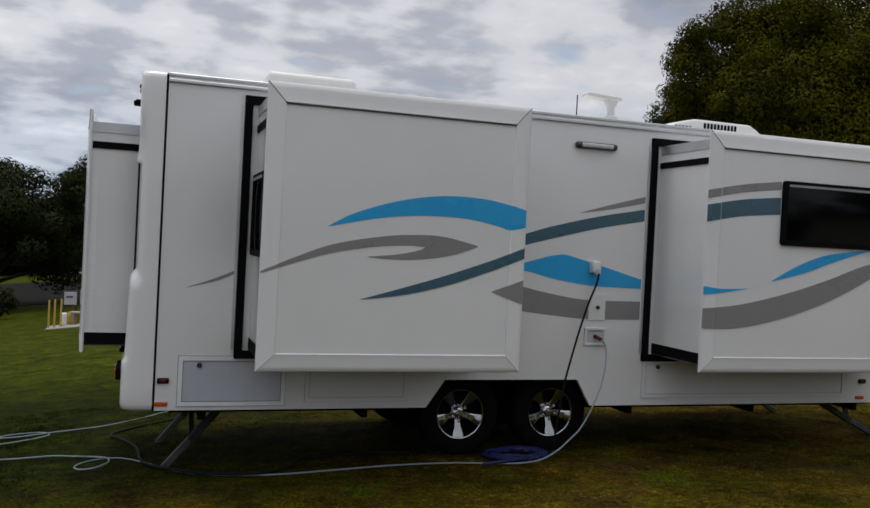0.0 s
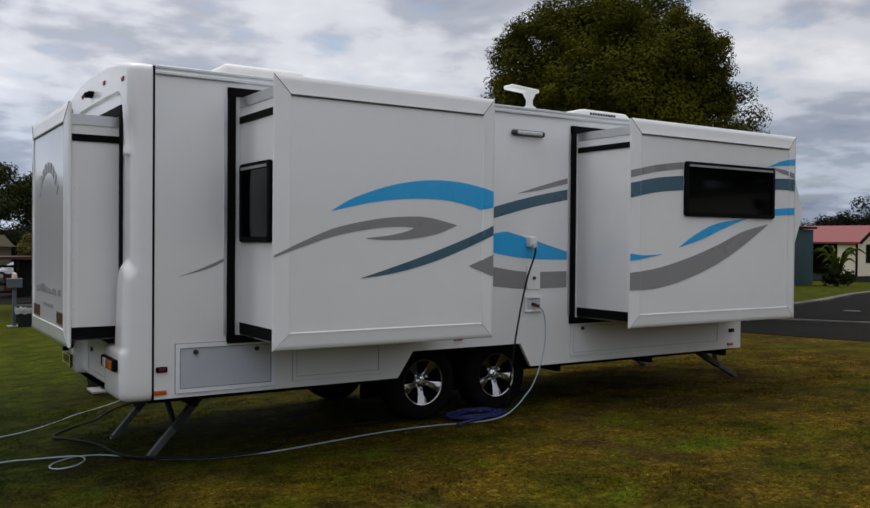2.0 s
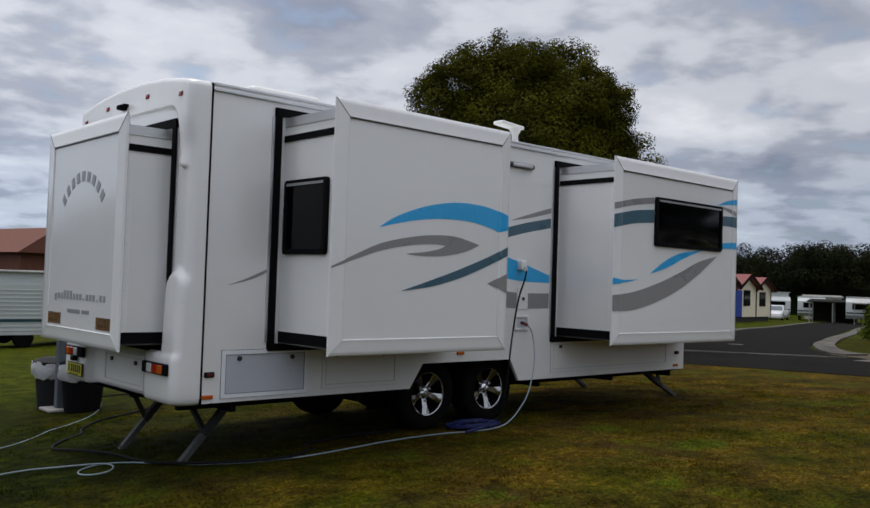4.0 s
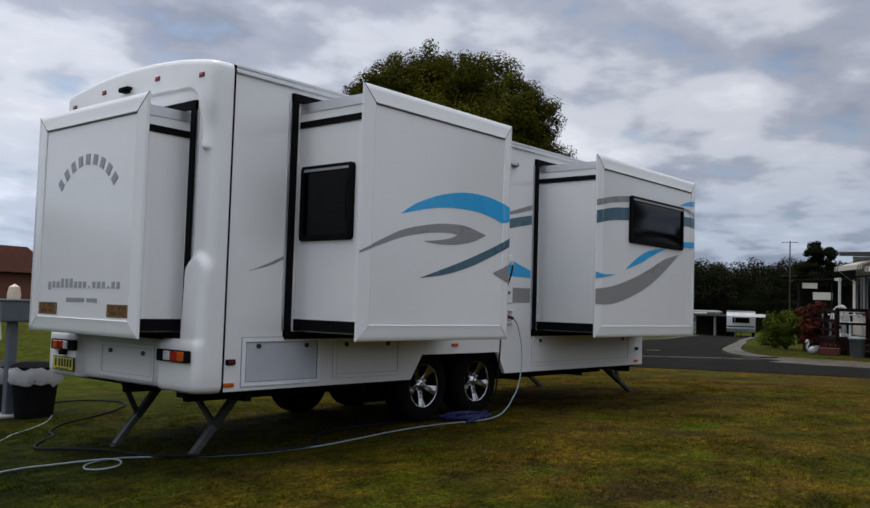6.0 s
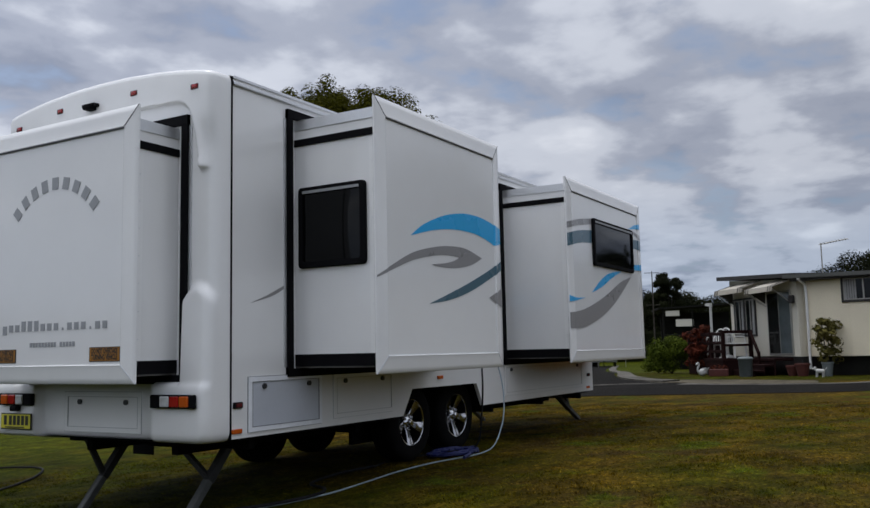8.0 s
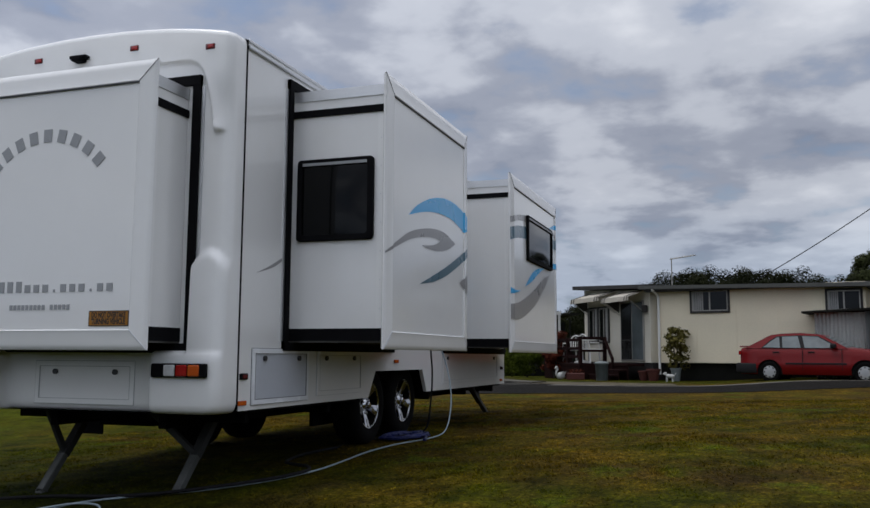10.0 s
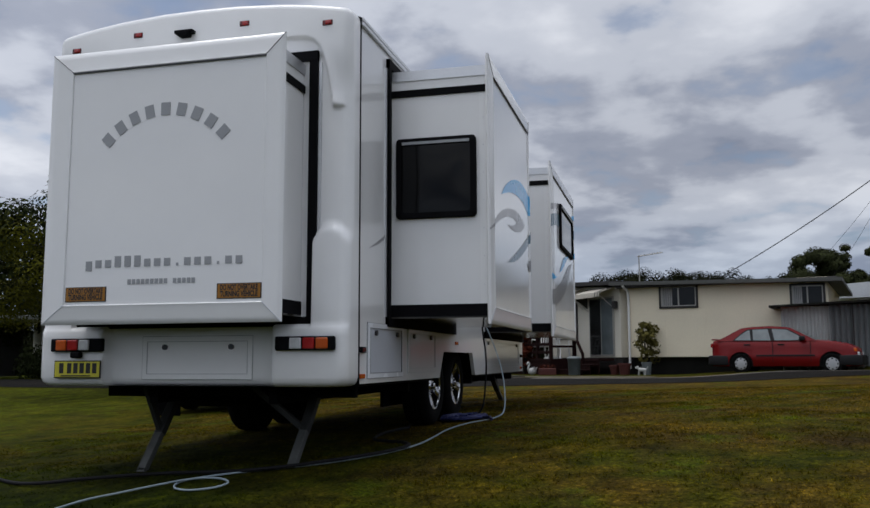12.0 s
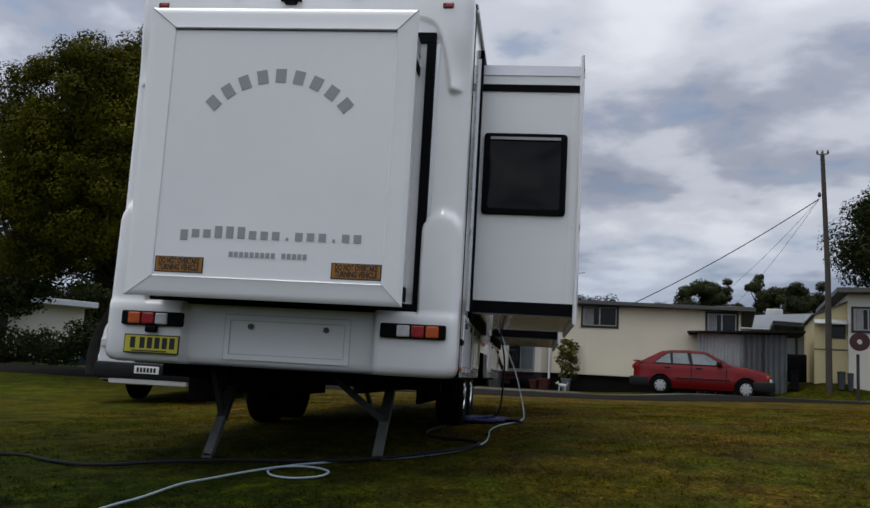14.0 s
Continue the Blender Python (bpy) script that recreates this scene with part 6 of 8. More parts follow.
am = pose(*ANX, 0, 0, 36.87)
chair = garden_chair("white moulded plastic garden chair on the deck")
chair.matrix_basis = am @ pose(2.15, 0.85, 0.5, 0, 0, 200)
copy_thing(chair, am @ pose(3.3, 0.85, 0.5, 0, 0, 40))
table = thing("garden_table", "round white plastic garden table on the deck", "table")
part("tabletop", lathe(B(), [(0.0, 0.70), (0.42, 0.70), (0.44, 0.715), (0.42, 0.73), (0.0, 0.73)], 24), PLASTIC, table)
bm = B()
lathe(bm, [(0.25, 0.0), (0.22, 0.04), (0.05, 0.1), (0.04, 0.70)], 16)
part("pedestal", bm, PLASTIC, table)
table.matrix_basis = am @ pose(2.75, 0.8, 0.5)


# ---- garden things by the house ----
def bush(name, label, at, w, h, seed, mat, per=420, size=0.09, category="shrub", low=0.0):
    rng = np.random.default_rng(seed)
    ob = thing(name, label, category, at)
    cs = []
    for k in range(26):
        a, q = rng.uniform(0, 6.28), math.sqrt(rng.random()) * w / 2 * 0.75
        z = low + (h - low) * rng.uniform(0.2, 0.86)
        cs.append((q * math.cos(a), q * math.sin(a), z, w * rng.uniform(0.14, 0.22)))
    v, f = leaf_cloud(rng, cs, per / (w * w) * 3, size)
    mesh_from("foliage", v, f, mat, ob)
    bm = B()
    for k in range(6):
        c = cs[k]
        tube(bm, [(0, 0, 0), (c[0] * 0.4, c[1] * 0.4, c[2] * 0.5), c[:3]], 0.02, 5, radii=[0.025, 0.018, 0.008])
    part("stems", bm, BARK, ob)
    return ob


LEAF_HEDGE = leaf_material("hedge_leaves", (0.10, 0.130, 0.012), (0.014, 0.024, 0.003), 1.5)
bush("hedge", "dense rounded green hedge by the kerb", on_ground(25.0, 10.72), 1.6, 1.24, 31, LEAF_HEDGE, 2200, 0.065, "hedge")
bush("hedge", "dense rounded green hedge by the kerb", on_ground(26.9, 11.75), 1.3, 1.08, 36, LEAF_HEDGE, 1600, 0.065, "hedge")
bush("russet_shrub", "russet-leaved shrub beside the deck", on_ground(23.5, 9.5), 0.85, 1.65, 32, LEAF_RED, 600, 0.10)
bush("russet_shrub", "russet-leaved shrub beside the deck", on_ground(24.4, 9.75), 0.8, 1.35, 37, LEAF_RED, 600, 0.10)
pot_at = Matrix.Translation((0, 0, 0)) @ pose(HX, HY, HG, 0, 0, HRZ) @ Vector((0.62, -0.50, 0))
planter = thing("potted_shrub", "olive-leaved shrub in a grey pot", "potted plant", tuple(pot_at))
part("pot", lathe(B(), [(0.10, 0.0), (0.14, 0.34), (0.155, 0.35), (0.155, 0.39), (0.0, 0.37)], 18), POSTPALE, planter, "grey plastic pot", smooth=True)
rng = np.random.default_rng(33)
cs = [(rng.normal() * 0.16, rng.normal() * 0.16, 0.45 + 1.05 * rng.random() ** 0.9, rng.uniform(0.09, 0.17)) for k in range(34)]
v, f = leaf_cloud(rng, cs, 1500, 0.10)
mesh_from("foliage", v, f, LEAF_OLIVE, planter)
bm = B()
for c in cs[:8]:
    tube(bm, [(0, 0, 0.36), c[:3]], 0.01, 5)
part("stems", bm, BARK, planter)
for dx, dy, s, mat, lab in ((-0.35, -0.35, 0.85, TERRACOTTA, "terracotta plant pot by the drainpipe"), (-0.02, -0.5, 1.0, TERRACOTTA, "red-brown plant pot by the drainpipe")):
    p = pose(HX, HY, HG, 0, 0, HRZ) @ Vector((dx, dy, 0))
    ob = thing("plant_pot", lab, "pot", tuple(p), group="pots by the house")
    part("pot", lathe(B(), [(0.12 * s, 0), (0.18 * s, 0.3 * s), (0.2 * s, 0.31 * s), (0.2 * s, 0.36 * s), (0.0, 0.34 * s)], 18), mat, ob, smooth=True)
ob = thing("planter_box", "low brown trough of faded plants beside the swan", "planter", on_ground(21.8, 8.5), 100)
part("trough", box(B(), (-0.26, -0.13, 0.0), (0.26, 0.13, 0.20), 0.015), TERRACOTTA, ob)
v, f = leaf_cloud(rng, [(x, 0, 0.24, 0.11) for x in (-0.17, -0.05, 0.06, 0.18)], 2600, 0.05)
mesh_from("plants", v, f, LEAF_RED, ob)
# swan planter: one moulded shell
bm = B()
body = [(-0.34, 0, 0.10), (-0.22, 0, 0.14), (-0.05, 0, 0.15), (0.12, 0, 0.14), (0.22, 0, 0.12)]
tube(bm, smooth_line(body, 4), 0.1, 12, radii=[0.03 + 0.12 * math.sin(math.pi * min(1, i / 17 + 0.06)) for i in range(17)])
neck = smooth_line([(0.18, 0, 0.14), (0.27, 0, 0.24), (0.24, 0, 0.36), (0.17, 0, 0.45), (0.22, 0, 0.53), (0.31, 0, 0.50), (0.38, 0, 0.46)], 4)
tube(bm, neck, 0.04, 10, radii=[0.055 - 0.024 * i / 24 + (0.012 if 15 < i < 21 else 0) - (0.02 if i > 22 else 0) for i in range(25)])
poly(bm, [(-0.20, 0.13, 0.13), (-0.44, 0.09, 0.36), (-0.05, 0.15, 0.30), (0.1, 0.12, 0.18)], [(0, 1, 2, 3)])
poly(bm, [(-0.20, -0.13, 0.13), (-0.44, -0.09, 0.36), (-0.05, -0.15, 0.30), (0.1, -0.12, 0.18)], [(0, 1, 2, 3)])
bmesh.ops.scale(bm, vec=(0.58, 0.58, 0.70), verts=bm.verts)
tagged(turned(part("swan_planter", bm, AGED, smooth=True), on_ground(21.9, 9.0), 150), "white swan-shaped garden planter on the grass", "ornament")
# small dog ornament
bm = B()
tube(bm, smooth_line([(-0.2, 0, 0.22), (-0.05, 0, 0.23), (0.14, 0, 0.24)], 3), 0.07, 10, radii=[0.05, 0.07, 0.075, 0.075, 0.075, 0.08, 0.06])
for x, y in ((-0.16, 0.05), (-0.16, -0.05), (0.12, 0.05), (0.12, -0.05)):
    tube(bm, [(x, y, 0.2), (x + 0.02, y, 0.0)], 0.024, 7)
lathe(bm, [(0.0, -0.08), (0.05, -0.06), (0.062, 0), (0.05, 0.05), (0.0, 0.07)], 10, Matrix.Translation((0.2, 0, 0.33)))
tube(bm, [(0.2, 0, 0.33), (0.31, 0, 0.31)], 0.03, 8)
tube(bm, [(-0.2, 0, 0.25), (-0.3, 0, 0.36)], 0.018, 6)
bmesh.ops.scale(bm, vec=(0.62, 0.62, 0.66), verts=bm.verts)
tagged(turned(part("dog_ornament", bm, AGED, smooth=True), on_ground(20.4, 5.68), 70), "small white dog-shaped garden ornament", "ornament")
ob = thing("garden_bin", "grey plastic rubbish bin with a lid", "bin", on_ground(21.1, 7.62))
part("body", lathe(B(), [(0.165, 0.0), (0.19, 0.46), (0.2, 0.48)], 20), BINGREY, ob, smooth=True)
part("lid", lathe(B(), [(0.21, 0.47), (0.213, 0.50), (0.16, 0.54), (0.0, 0.555)], 20), POSTPALE, ob, "pale grey lid", smooth=True)


# ---- cars ----
def car(name, label, at, rz, paint, top, low, wheels, half, glass, bumpers=BUMPER, cabin=None, wheel_r=0.285, category="car", wrap=0.22, frames=(), lean=0.72, end=0.97, inset=0.02, deep=0.31, lamp=0.62):
    """top: roof-line outline of the lower body, front at +x; cabin: outline of the glasshouse; glass: side windows."""
    ob = thing(name, label, category, at, rz)
    x0, x1 = top[0][0], top[-1][0]
    us = {x0, x1, x1 - 0.06, x0 + 0.06} | {p[0] for p in top} | {x0 + (x1 - x0) * k / 22 for k in range(1, 22)}
    ra = wheel_r + 0.065
    for wx in wheels:
        us = {u for u in us if abs(u - wx) > ra or u in (x0, x1)} | {wx - ra * math.cos(k * math.pi / 12) for k in range(13)}
    us = sorted(us)
    bulge = [(0.0, 0.93), (0.12, 0.975), (0.30, 1.0), (0.44, 0.995), (0.50, 0.978), (0.72, 0.965), (0.93, 0.93), (1.0, 0.89)]
    levels = (0.0, 0.14, 0.30, 0.44, 0.50, 0.72, 0.93, 1.0)
    bm = B()
    sides = {-1: [], 1: []}
    for u in us:
        d = min([abs(u - wx) for wx in wheels])
        zl = max(low, wheel_r + math.sqrt(max(ra * ra - d * d, 0))) if d < ra - 1e-6 else low
        zt = interp(top, u)
        e = min(u - x0, x1 - u)
        taper = 1 - 0.16 * (1 - min(e / 0.45, 1)) ** 2
        for s in (-1, 1):
            col = []
            for k in levels:
                z = zl + (zt - zl) * k
                y = half * taper * interp(bulge, (z - low) / (zt - low))
                col.append(bm.verts.new((u, s * y, z)))
            sides[s].append(col)
    nl = len(levels)
    for i in range(len(us) - 1):
        for s in (-1, 1):
            for k in range(nl - 1):
                a = sides[s]
                bm.faces.new([a[i][k], a[i + 1][k], a[i + 1][k + 1], a[i][k + 1]][::-s])
        a, c = sides[-1], sides[1]
        mid = [bm.verts.new((us[i + q], 0, a[i + q][-1].co.z + 0.03)) for q in (0, 1)]
        bm.faces.new([a[i][-1], a[i + 1][-1], mid[1], mid[0]])
        bm.faces.new([mid[0], mid[1], c[i + 1][-1], c[i][-1]])
    for i in (0, len(us) - 1):
        for k in range(nl - 1):
            f = [sides[-1][i][k], sides[1][i][k], sides[1][i][k + 1], sides[-1][i][k + 1]]
            bm.faces.new(f if i else f[::-1])
    bmesh.ops.remove_doubles(bm, verts=bm.verts, dist=0.0005)
    bmesh.ops.recalc_face_normals(bm, faces=bm.faces)
    part("body", bm, paint, ob, smooth=True, angle=25)
    yb, yt = half * 0.93, half * lean
    zb, zt = min(p[1] for p in cabin), max(p[1] for p in cabin)

    def cw(z):
        return yb + (yt - yb) * (z - zb) / (zt - zb)
    bm = B()
    n = len(cabin)
    A = [bm.verts.new((u, -cw(v), v)) for u, v in cabin]
    C = [bm.verts.new((u, cw(v), v)) for u, v in cabin]
    bm.faces.new(A)
    bm.faces.new(C[::-1])
    for i in range(n):
        bm.faces.new([A[i], A[(i + 1) % n], C[(i + 1) % n], C[i]])
    part("cabin", bm, paint, ob, smooth=True, angle=25)
    if frames:
        for s in (-1, 1):
            bm = B()
            poly(bm, [(u, s * (cw(v) + 0.004), v) for u, v in frames], [tuple(range(len(frames)))])
            part("window_surround", bm, bumpers, ob, "black window surround")
    for g in glass:
        for s in (-1, 1):
            bm = B()
            poly(bm, [(u, s * (cw(v) + 0.008), v) for u, v in g], [tuple(range(len(g)))])
            part("side_window", bm, CARGLASS, ob)
    # windscreen and rear window
    zs = sorted(cabin, key=lambda p: p[0])
    for lo, hi in (((zs[-1]), (zs[-2])), ((zs[0]), (zs[1]))):
        bm = B()
        sgn = 1 if lo[0] > hi[0] else -1
        a, b = Vector((lo[0], 0, lo[1])).lerp(Vector((hi[0], 0, hi[1])), 0.08), Vector((lo[0], 0, lo[1])).lerp(Vector((hi[0], 0, hi[1])), 0.92)
        poly(bm, [(a.x + sgn * 0.012, -cw(a.z) * 0.93, a.z), (a.x + sgn * 0.012, cw(a.z) * 0.93, a.z), (b.x + sgn * 0.012, cw(b.z) * 0.92, b.z + 0.006), (b.x + sgn * 0.012, -cw(b.z) * 0.92, b.z + 0.006)], [(0, 1, 2, 3)])
        part("windscreen", bm, CARGLASS, ob)
    for x, s in ((x0, -1), (x1, 1)):
        part("bumper", rounded(B(), (x - (0.10 if s < 0 else wrap), -half * (end if wrap < 0.3 else 1.015), low + 0.02), (x + (wrap if s < 0 else 0.10), half * (end if wrap < 0.3 else 1.015), low + deep), 0.05, 2), bumpers, ob, smooth=True)
        for y in (-lamp * half / 0.83, lamp * half / 0.83):
            z = interp(top, x + (0.05 if s < 0 else -0.05)) - 0.75 + lamp
            bm = rounded(B(), (x - 0.03, y - 0.16, z - 0.07), (x + 0.03, y + 0.16, z + 0.05), 0.02, 2)
            part("headlight" if s > 0 else "tail_light", bm, CLEAR if s > 0 else RED, ob)
    part("mirror", rounded(B(), (zs[-1][0] - 0.45, -half - 0.10, zb + 0.02), (zs[-1][0] - 0.30, -half + 0.06, zb + 0.14), 0.03, 2), bumpers, ob)
    part("mirror", rounded(B(), (zs[-1][0] - 0.45, half - 0.06, zb + 0.02), (zs[-1][0] - 0.30, half + 0.10, zb + 0.14), 0.03, 2), bumpers, ob)
    part("side_strip", box(B(), (wheels[0] + 0.45, -half - 0.012, 0.50), (wheels[1] - 0.45, half + 0.012, 0.545), 0.004), bumpers, ob)
    part("underbody", box(B(), (x0 + 0.2, -half * 0.85, low - 0.03), (x1 - 0.2, half * 0.85, 0.62), 0.02), BUMPER, ob)
    for wx in wheels:
        for s in (-1, 1):
            m = Matrix.Translation((wx, s * (half - inset), wheel_r)) @ pose(0, 0, 0, -90 * s, 0, 0)
            ty = part("wheel", lathe(B(), [(0.55 * wheel_r, 0.0), (0.9 * wheel_r, 0.005), (wheel_r, -0.03), (wheel_r, -0.16), (0.9 * wheel_r, -0.19), (0.0, -0.19), (0.0, -0.03)], 28, m), TYRE, ob, smooth=True)
            bm = lathe(B(), [(0.62 * wheel_r, -0.01), (0.60 * wheel_r, 0.008), (0.3 * wheel_r, 0.016), (0.0, 0.012)], 28, m)
            part("wheel_trim", bm, HUBCAP, ty, "silver wheel trim", smooth=True)
            if name == "red_hatchback":
                for k in range(8):
                    q = m @ Matrix.Rotation(k * math.pi / 4, 4, "Z")
                    part("trim_slot", box(B(), (0.44 * wheel_r, -0.025, 0.006), (0.56 * wheel_r, 0.025, 0.014), 0.004, q), BUMPER, ty)
    return ob


HATCHBACK = dict(top=[(-2.02, 0.90), (-1.98, 0.96), (-1.80, 0.975), (-1.2, 0.95), (0.3, 0.94), (0.95, 0.945), (1.35, 0.90), (1.75, 0.825), (1.96, 0.73), (2.03, 0.60)], low=0.22, wheels=(-1.17, 1.343), half=0.83,
                 cabin=[(-1.86, 0.95), (-1.15, 1.325), (-0.85, 1.36), (-0.35, 1.375), (0.08, 1.345), (0.22, 1.315), (0.95, 0.93)],
                 glass=[[(-1.34, 0.975), (-1.13, 1.15), (-0.98, 1.25), (-0.91, 1.26), (-0.87, 0.965)], [(-0.80, 0.965), (-0.83, 1.275), (-0.40, 1.285), (-0.30, 0.955)], [(-0.20, 0.955), (-0.28, 1.285), (0.13, 1.265), (0.50, 1.06), (0.46, 0.955)]],
                 frames=[(-1.40, 0.955), (-1.16, 1.17), (-0.98, 1.285), (-0.40, 1.31), (0.15, 1.285), (0.60, 1.04), (0.56, 0.94)])
hatch = car("red_hatchback", "dark red older hatchback parked beside the lane", (19.2, 2.03, ground_z(19.2, 2.03) - 0.075), math.degrees(math.atan2(-2.2, -0.62)), CARRED, wrap=0.50, **HATCHBACK)
hatch.scale = (0.85, 0.86, 0.87)
part("spoiler", rounded(B(), (-2.05, -0.64, 0.985), (-1.84, 0.64, 1.02), 0.015, 2), CARRED, hatch, smooth=True)
bm = B()
beam(bm, (-1.78, 0.02, 1.03), (-1.62, 0.34, 1.09), 0.02, 0.02)
part("rear_wiper", bm, BUMPER, hatch)
for s in (-1, 1):
    for x in (-0.98, -0.02):
        part("door_handle", box(B(), (x - 0.09, s * 0.80 - 0.012, 0.82), (x + 0.09, s * 0.80 + 0.012, 0.855), 0.005), BUMPER, hatch, "black door handle")
    for x in (-0.255, 0.78):
        part("door_gap", box(B(), (x - 0.005, s * 0.80 - 0.032, 0.34), (x + 0.005, s * 0.80 + 0.006, 0.93), 0.001), BUMPER, hatch)
    part("indicator", rounded(B(), (1.90, s * 0.66 - 0.06, 0.62), (1.99, s * 0.66 + 0.06, 0.72), 0.015, 2), AMBER, hatch, "amber indicator lens")
SEDAN = dict(top=[(-2.3, 0.80), (-2.2, 0.95), (-1.4, 0.94), (0.4, 0.90), (0.9, 0.90), (1.9, 0.74), (2.3, 0.62)], low=0.22, wheels=(-1.4, 1.42), half=0.88,
             cabin=[(-1.7, 0.92), (-0.9, 1.38), (-0.3, 1.42), (0.25, 1.38), (1.15, 0.88)],
             glass=[[(-1.15, 0.97), (-0.85, 1.28), (-0.35, 1.32), (-0.3, 0.95)], [(-0.22, 0.95), (-0.27, 1.32), (0.2, 1.3), (0.8, 0.95)]], bumpers=CARWHITE)
car("silver_sedan", "silver sedan parked in the far car park", on_ground(9.5, 80, 0.03), 185, CARSILVER, **SEDAN)
car("white_sedan", "white sedan parked in front of the cabins", on_ground(70.3, 36.75), 197, CARWHITE, **SEDAN).scale = (0.9, 0.9, 0.9)
UTE = dict(top=[(-2.5, 0.95), (-2.4, 1.0), (-0.6, 1.0), (0.4, 1.02), (1.1, 1.05), (2.2, 0.98), (2.45, 0.85)], low=0.35, wheels=(-1.5, 1.55), half=0.92,
           cabin=[(-0.75, 1.0), (-0.55, 1.68), (-0.1, 1.74), (0.55, 1.70), (1.25, 1.02)],
           glass=[[(-0.55, 1.08), (-0.45, 1.60), (0.0, 1.64), (0.05, 1.08)], [(0.12, 1.08), (0.08, 1.64), (0.5, 1.62), (0.95, 1.08)]], bumpers=CARWHITE, wheel_r=0.36)
car("white_utility", "white twin-cab utility in the far car park", on_ground(-2.6, 75.0, 0.03), -52, CARWHITE, **UTE)
car("white_sedan", "white sedan parked on the far side of the car park", on_ground(-0.1, 82.5, 0.03), 142, CARWHITE, **SEDAN)
WAGON = dict(top=[(-2.4, 1.0), (-2.3, 1.08), (-0.6, 1.08), (0.6, 1.08), (1.45, 1.08), (2.2, 1.03), (2.38, 0.97), (2.4, 0.85)], low=0.27, wheels=(-1.4, 1.5), half=0.98,
             cabin=[(-2.3, 1.06), (-2.15, 1.80), (-1.2, 1.88), (0.95, 1.84), (1.65, 1.05)],
             glass=[[(-2.0, 1.14), (-1.95, 1.72), (-1.1, 1.76), (-1.05, 1.14)], [(-0.98, 1.14), (-0.98, 1.76), (-0.1, 1.78), (-0.05, 1.14)], [(0.02, 1.14), (0.0, 1.78), (0.90, 1.76), (1.38, 1.14)]], bumpers=BUMPER, wheel_r=0.40)
wagon = car("white_four_wheel_drive", "white four-wheel drive parked beyond the caravan", on_ground(10.0, 12.22, -0.06), 180, CARWHITE, lean=0.90, end=0.86, inset=0.34, deep=0.24, lamp=0.54, **WAGON)
wagon.scale = (1.0, 1.0, 1.12)
part("number_plate", box(B(), (2.49, -0.19, 0.37), (2.512, 0.19, 0.47), 0.004), PLASTIC, wagon, "pale number plate")
bm = B()
for k in range(6):
    box(bm, (2.511, -0.15 + k * 0.052, 0.39), (2.515, -0.115 + k * 0.052, 0.45), 0.001)
part("plate_characters", bm, INK, wagon)
part("valance", rounded(B(), (2.10, -0.62, 0.22), (2.46, 0.62, 0.42), 0.04, 2), CARWHITE, wagon, "white front valance", smooth=True)
part("grille", box(B(), (2.36, -0.42, 0.78), (2.42, 0.42, 0.98), 0.01), BUMPER, wagon, "dark grille")

# ---- shed, second house, pole ----
hm = pose(HX, HY, HG, 0, 0, HRZ)


def corrugated(x0, x1, z0, z1, y, out, pitch=0.09, deep=0.02):
    bm = B()
    n = int((x1 - x0) / pitch) * 4
    lo, hi = [], []
    for i in range(n + 1):
        x = x0 + (x1 - x0) * i / n
        o = y + out * (0.02 + deep * math.sin(i * math.pi / 2))
        lo.append(bm.verts.new((x, o, z0)))
        hi.append(bm.verts.new((x, o, z1)))
    for i in range(n):
        bm.faces.new([lo[i], lo[i + 1], hi[i + 1], hi[i]])
    return bm


shed = thing("garden_shed", "grey corrugated-steel shed with a dark flat roof", "shed")
shed.matrix_basis = hm @ pose(6.62, -0.66, 0.02)
part("frame", box(B(), (-2.32, 0.03, 0.02), (-1.32, 0.60, 1.80), 0.01), CORRUGATED, shed)
part("frame", box(B(), (-1.10, 0.03, 0.02), (-0.02, 2.0, 1.82), 0.01), CORRUGATED, shed)
part("sheet", corrugated(-2.34, -1.16, 0.02, 1.82, 0.0, -1), PALESTEEL, shed, "pale corrugated sheet", smooth=True, angle=80)
for x in (-1.16, -0.60):
    part("door_sheet", corrugated(x, x + 0.55, 0.02, 1.84, -0.05, -1, 0.13, 0.06), CORRUGATED, shed, "boldly ribbed grey door sheet")
part("door_edge", box(B(), (-0.625, -0.10, 0.02), (-0.595, 0.03, 1.84), 0.004), DARKTRIM, shed)
part("roof", prism(B(), [(-2.6, 1.80), (0.42, 1.90), (0.42, 1.95), (-2.6, 1.85)], -0.34, 2.2, lambda u, v, w: (u, w, v)), SHACK, shed, "dark overhanging roof")

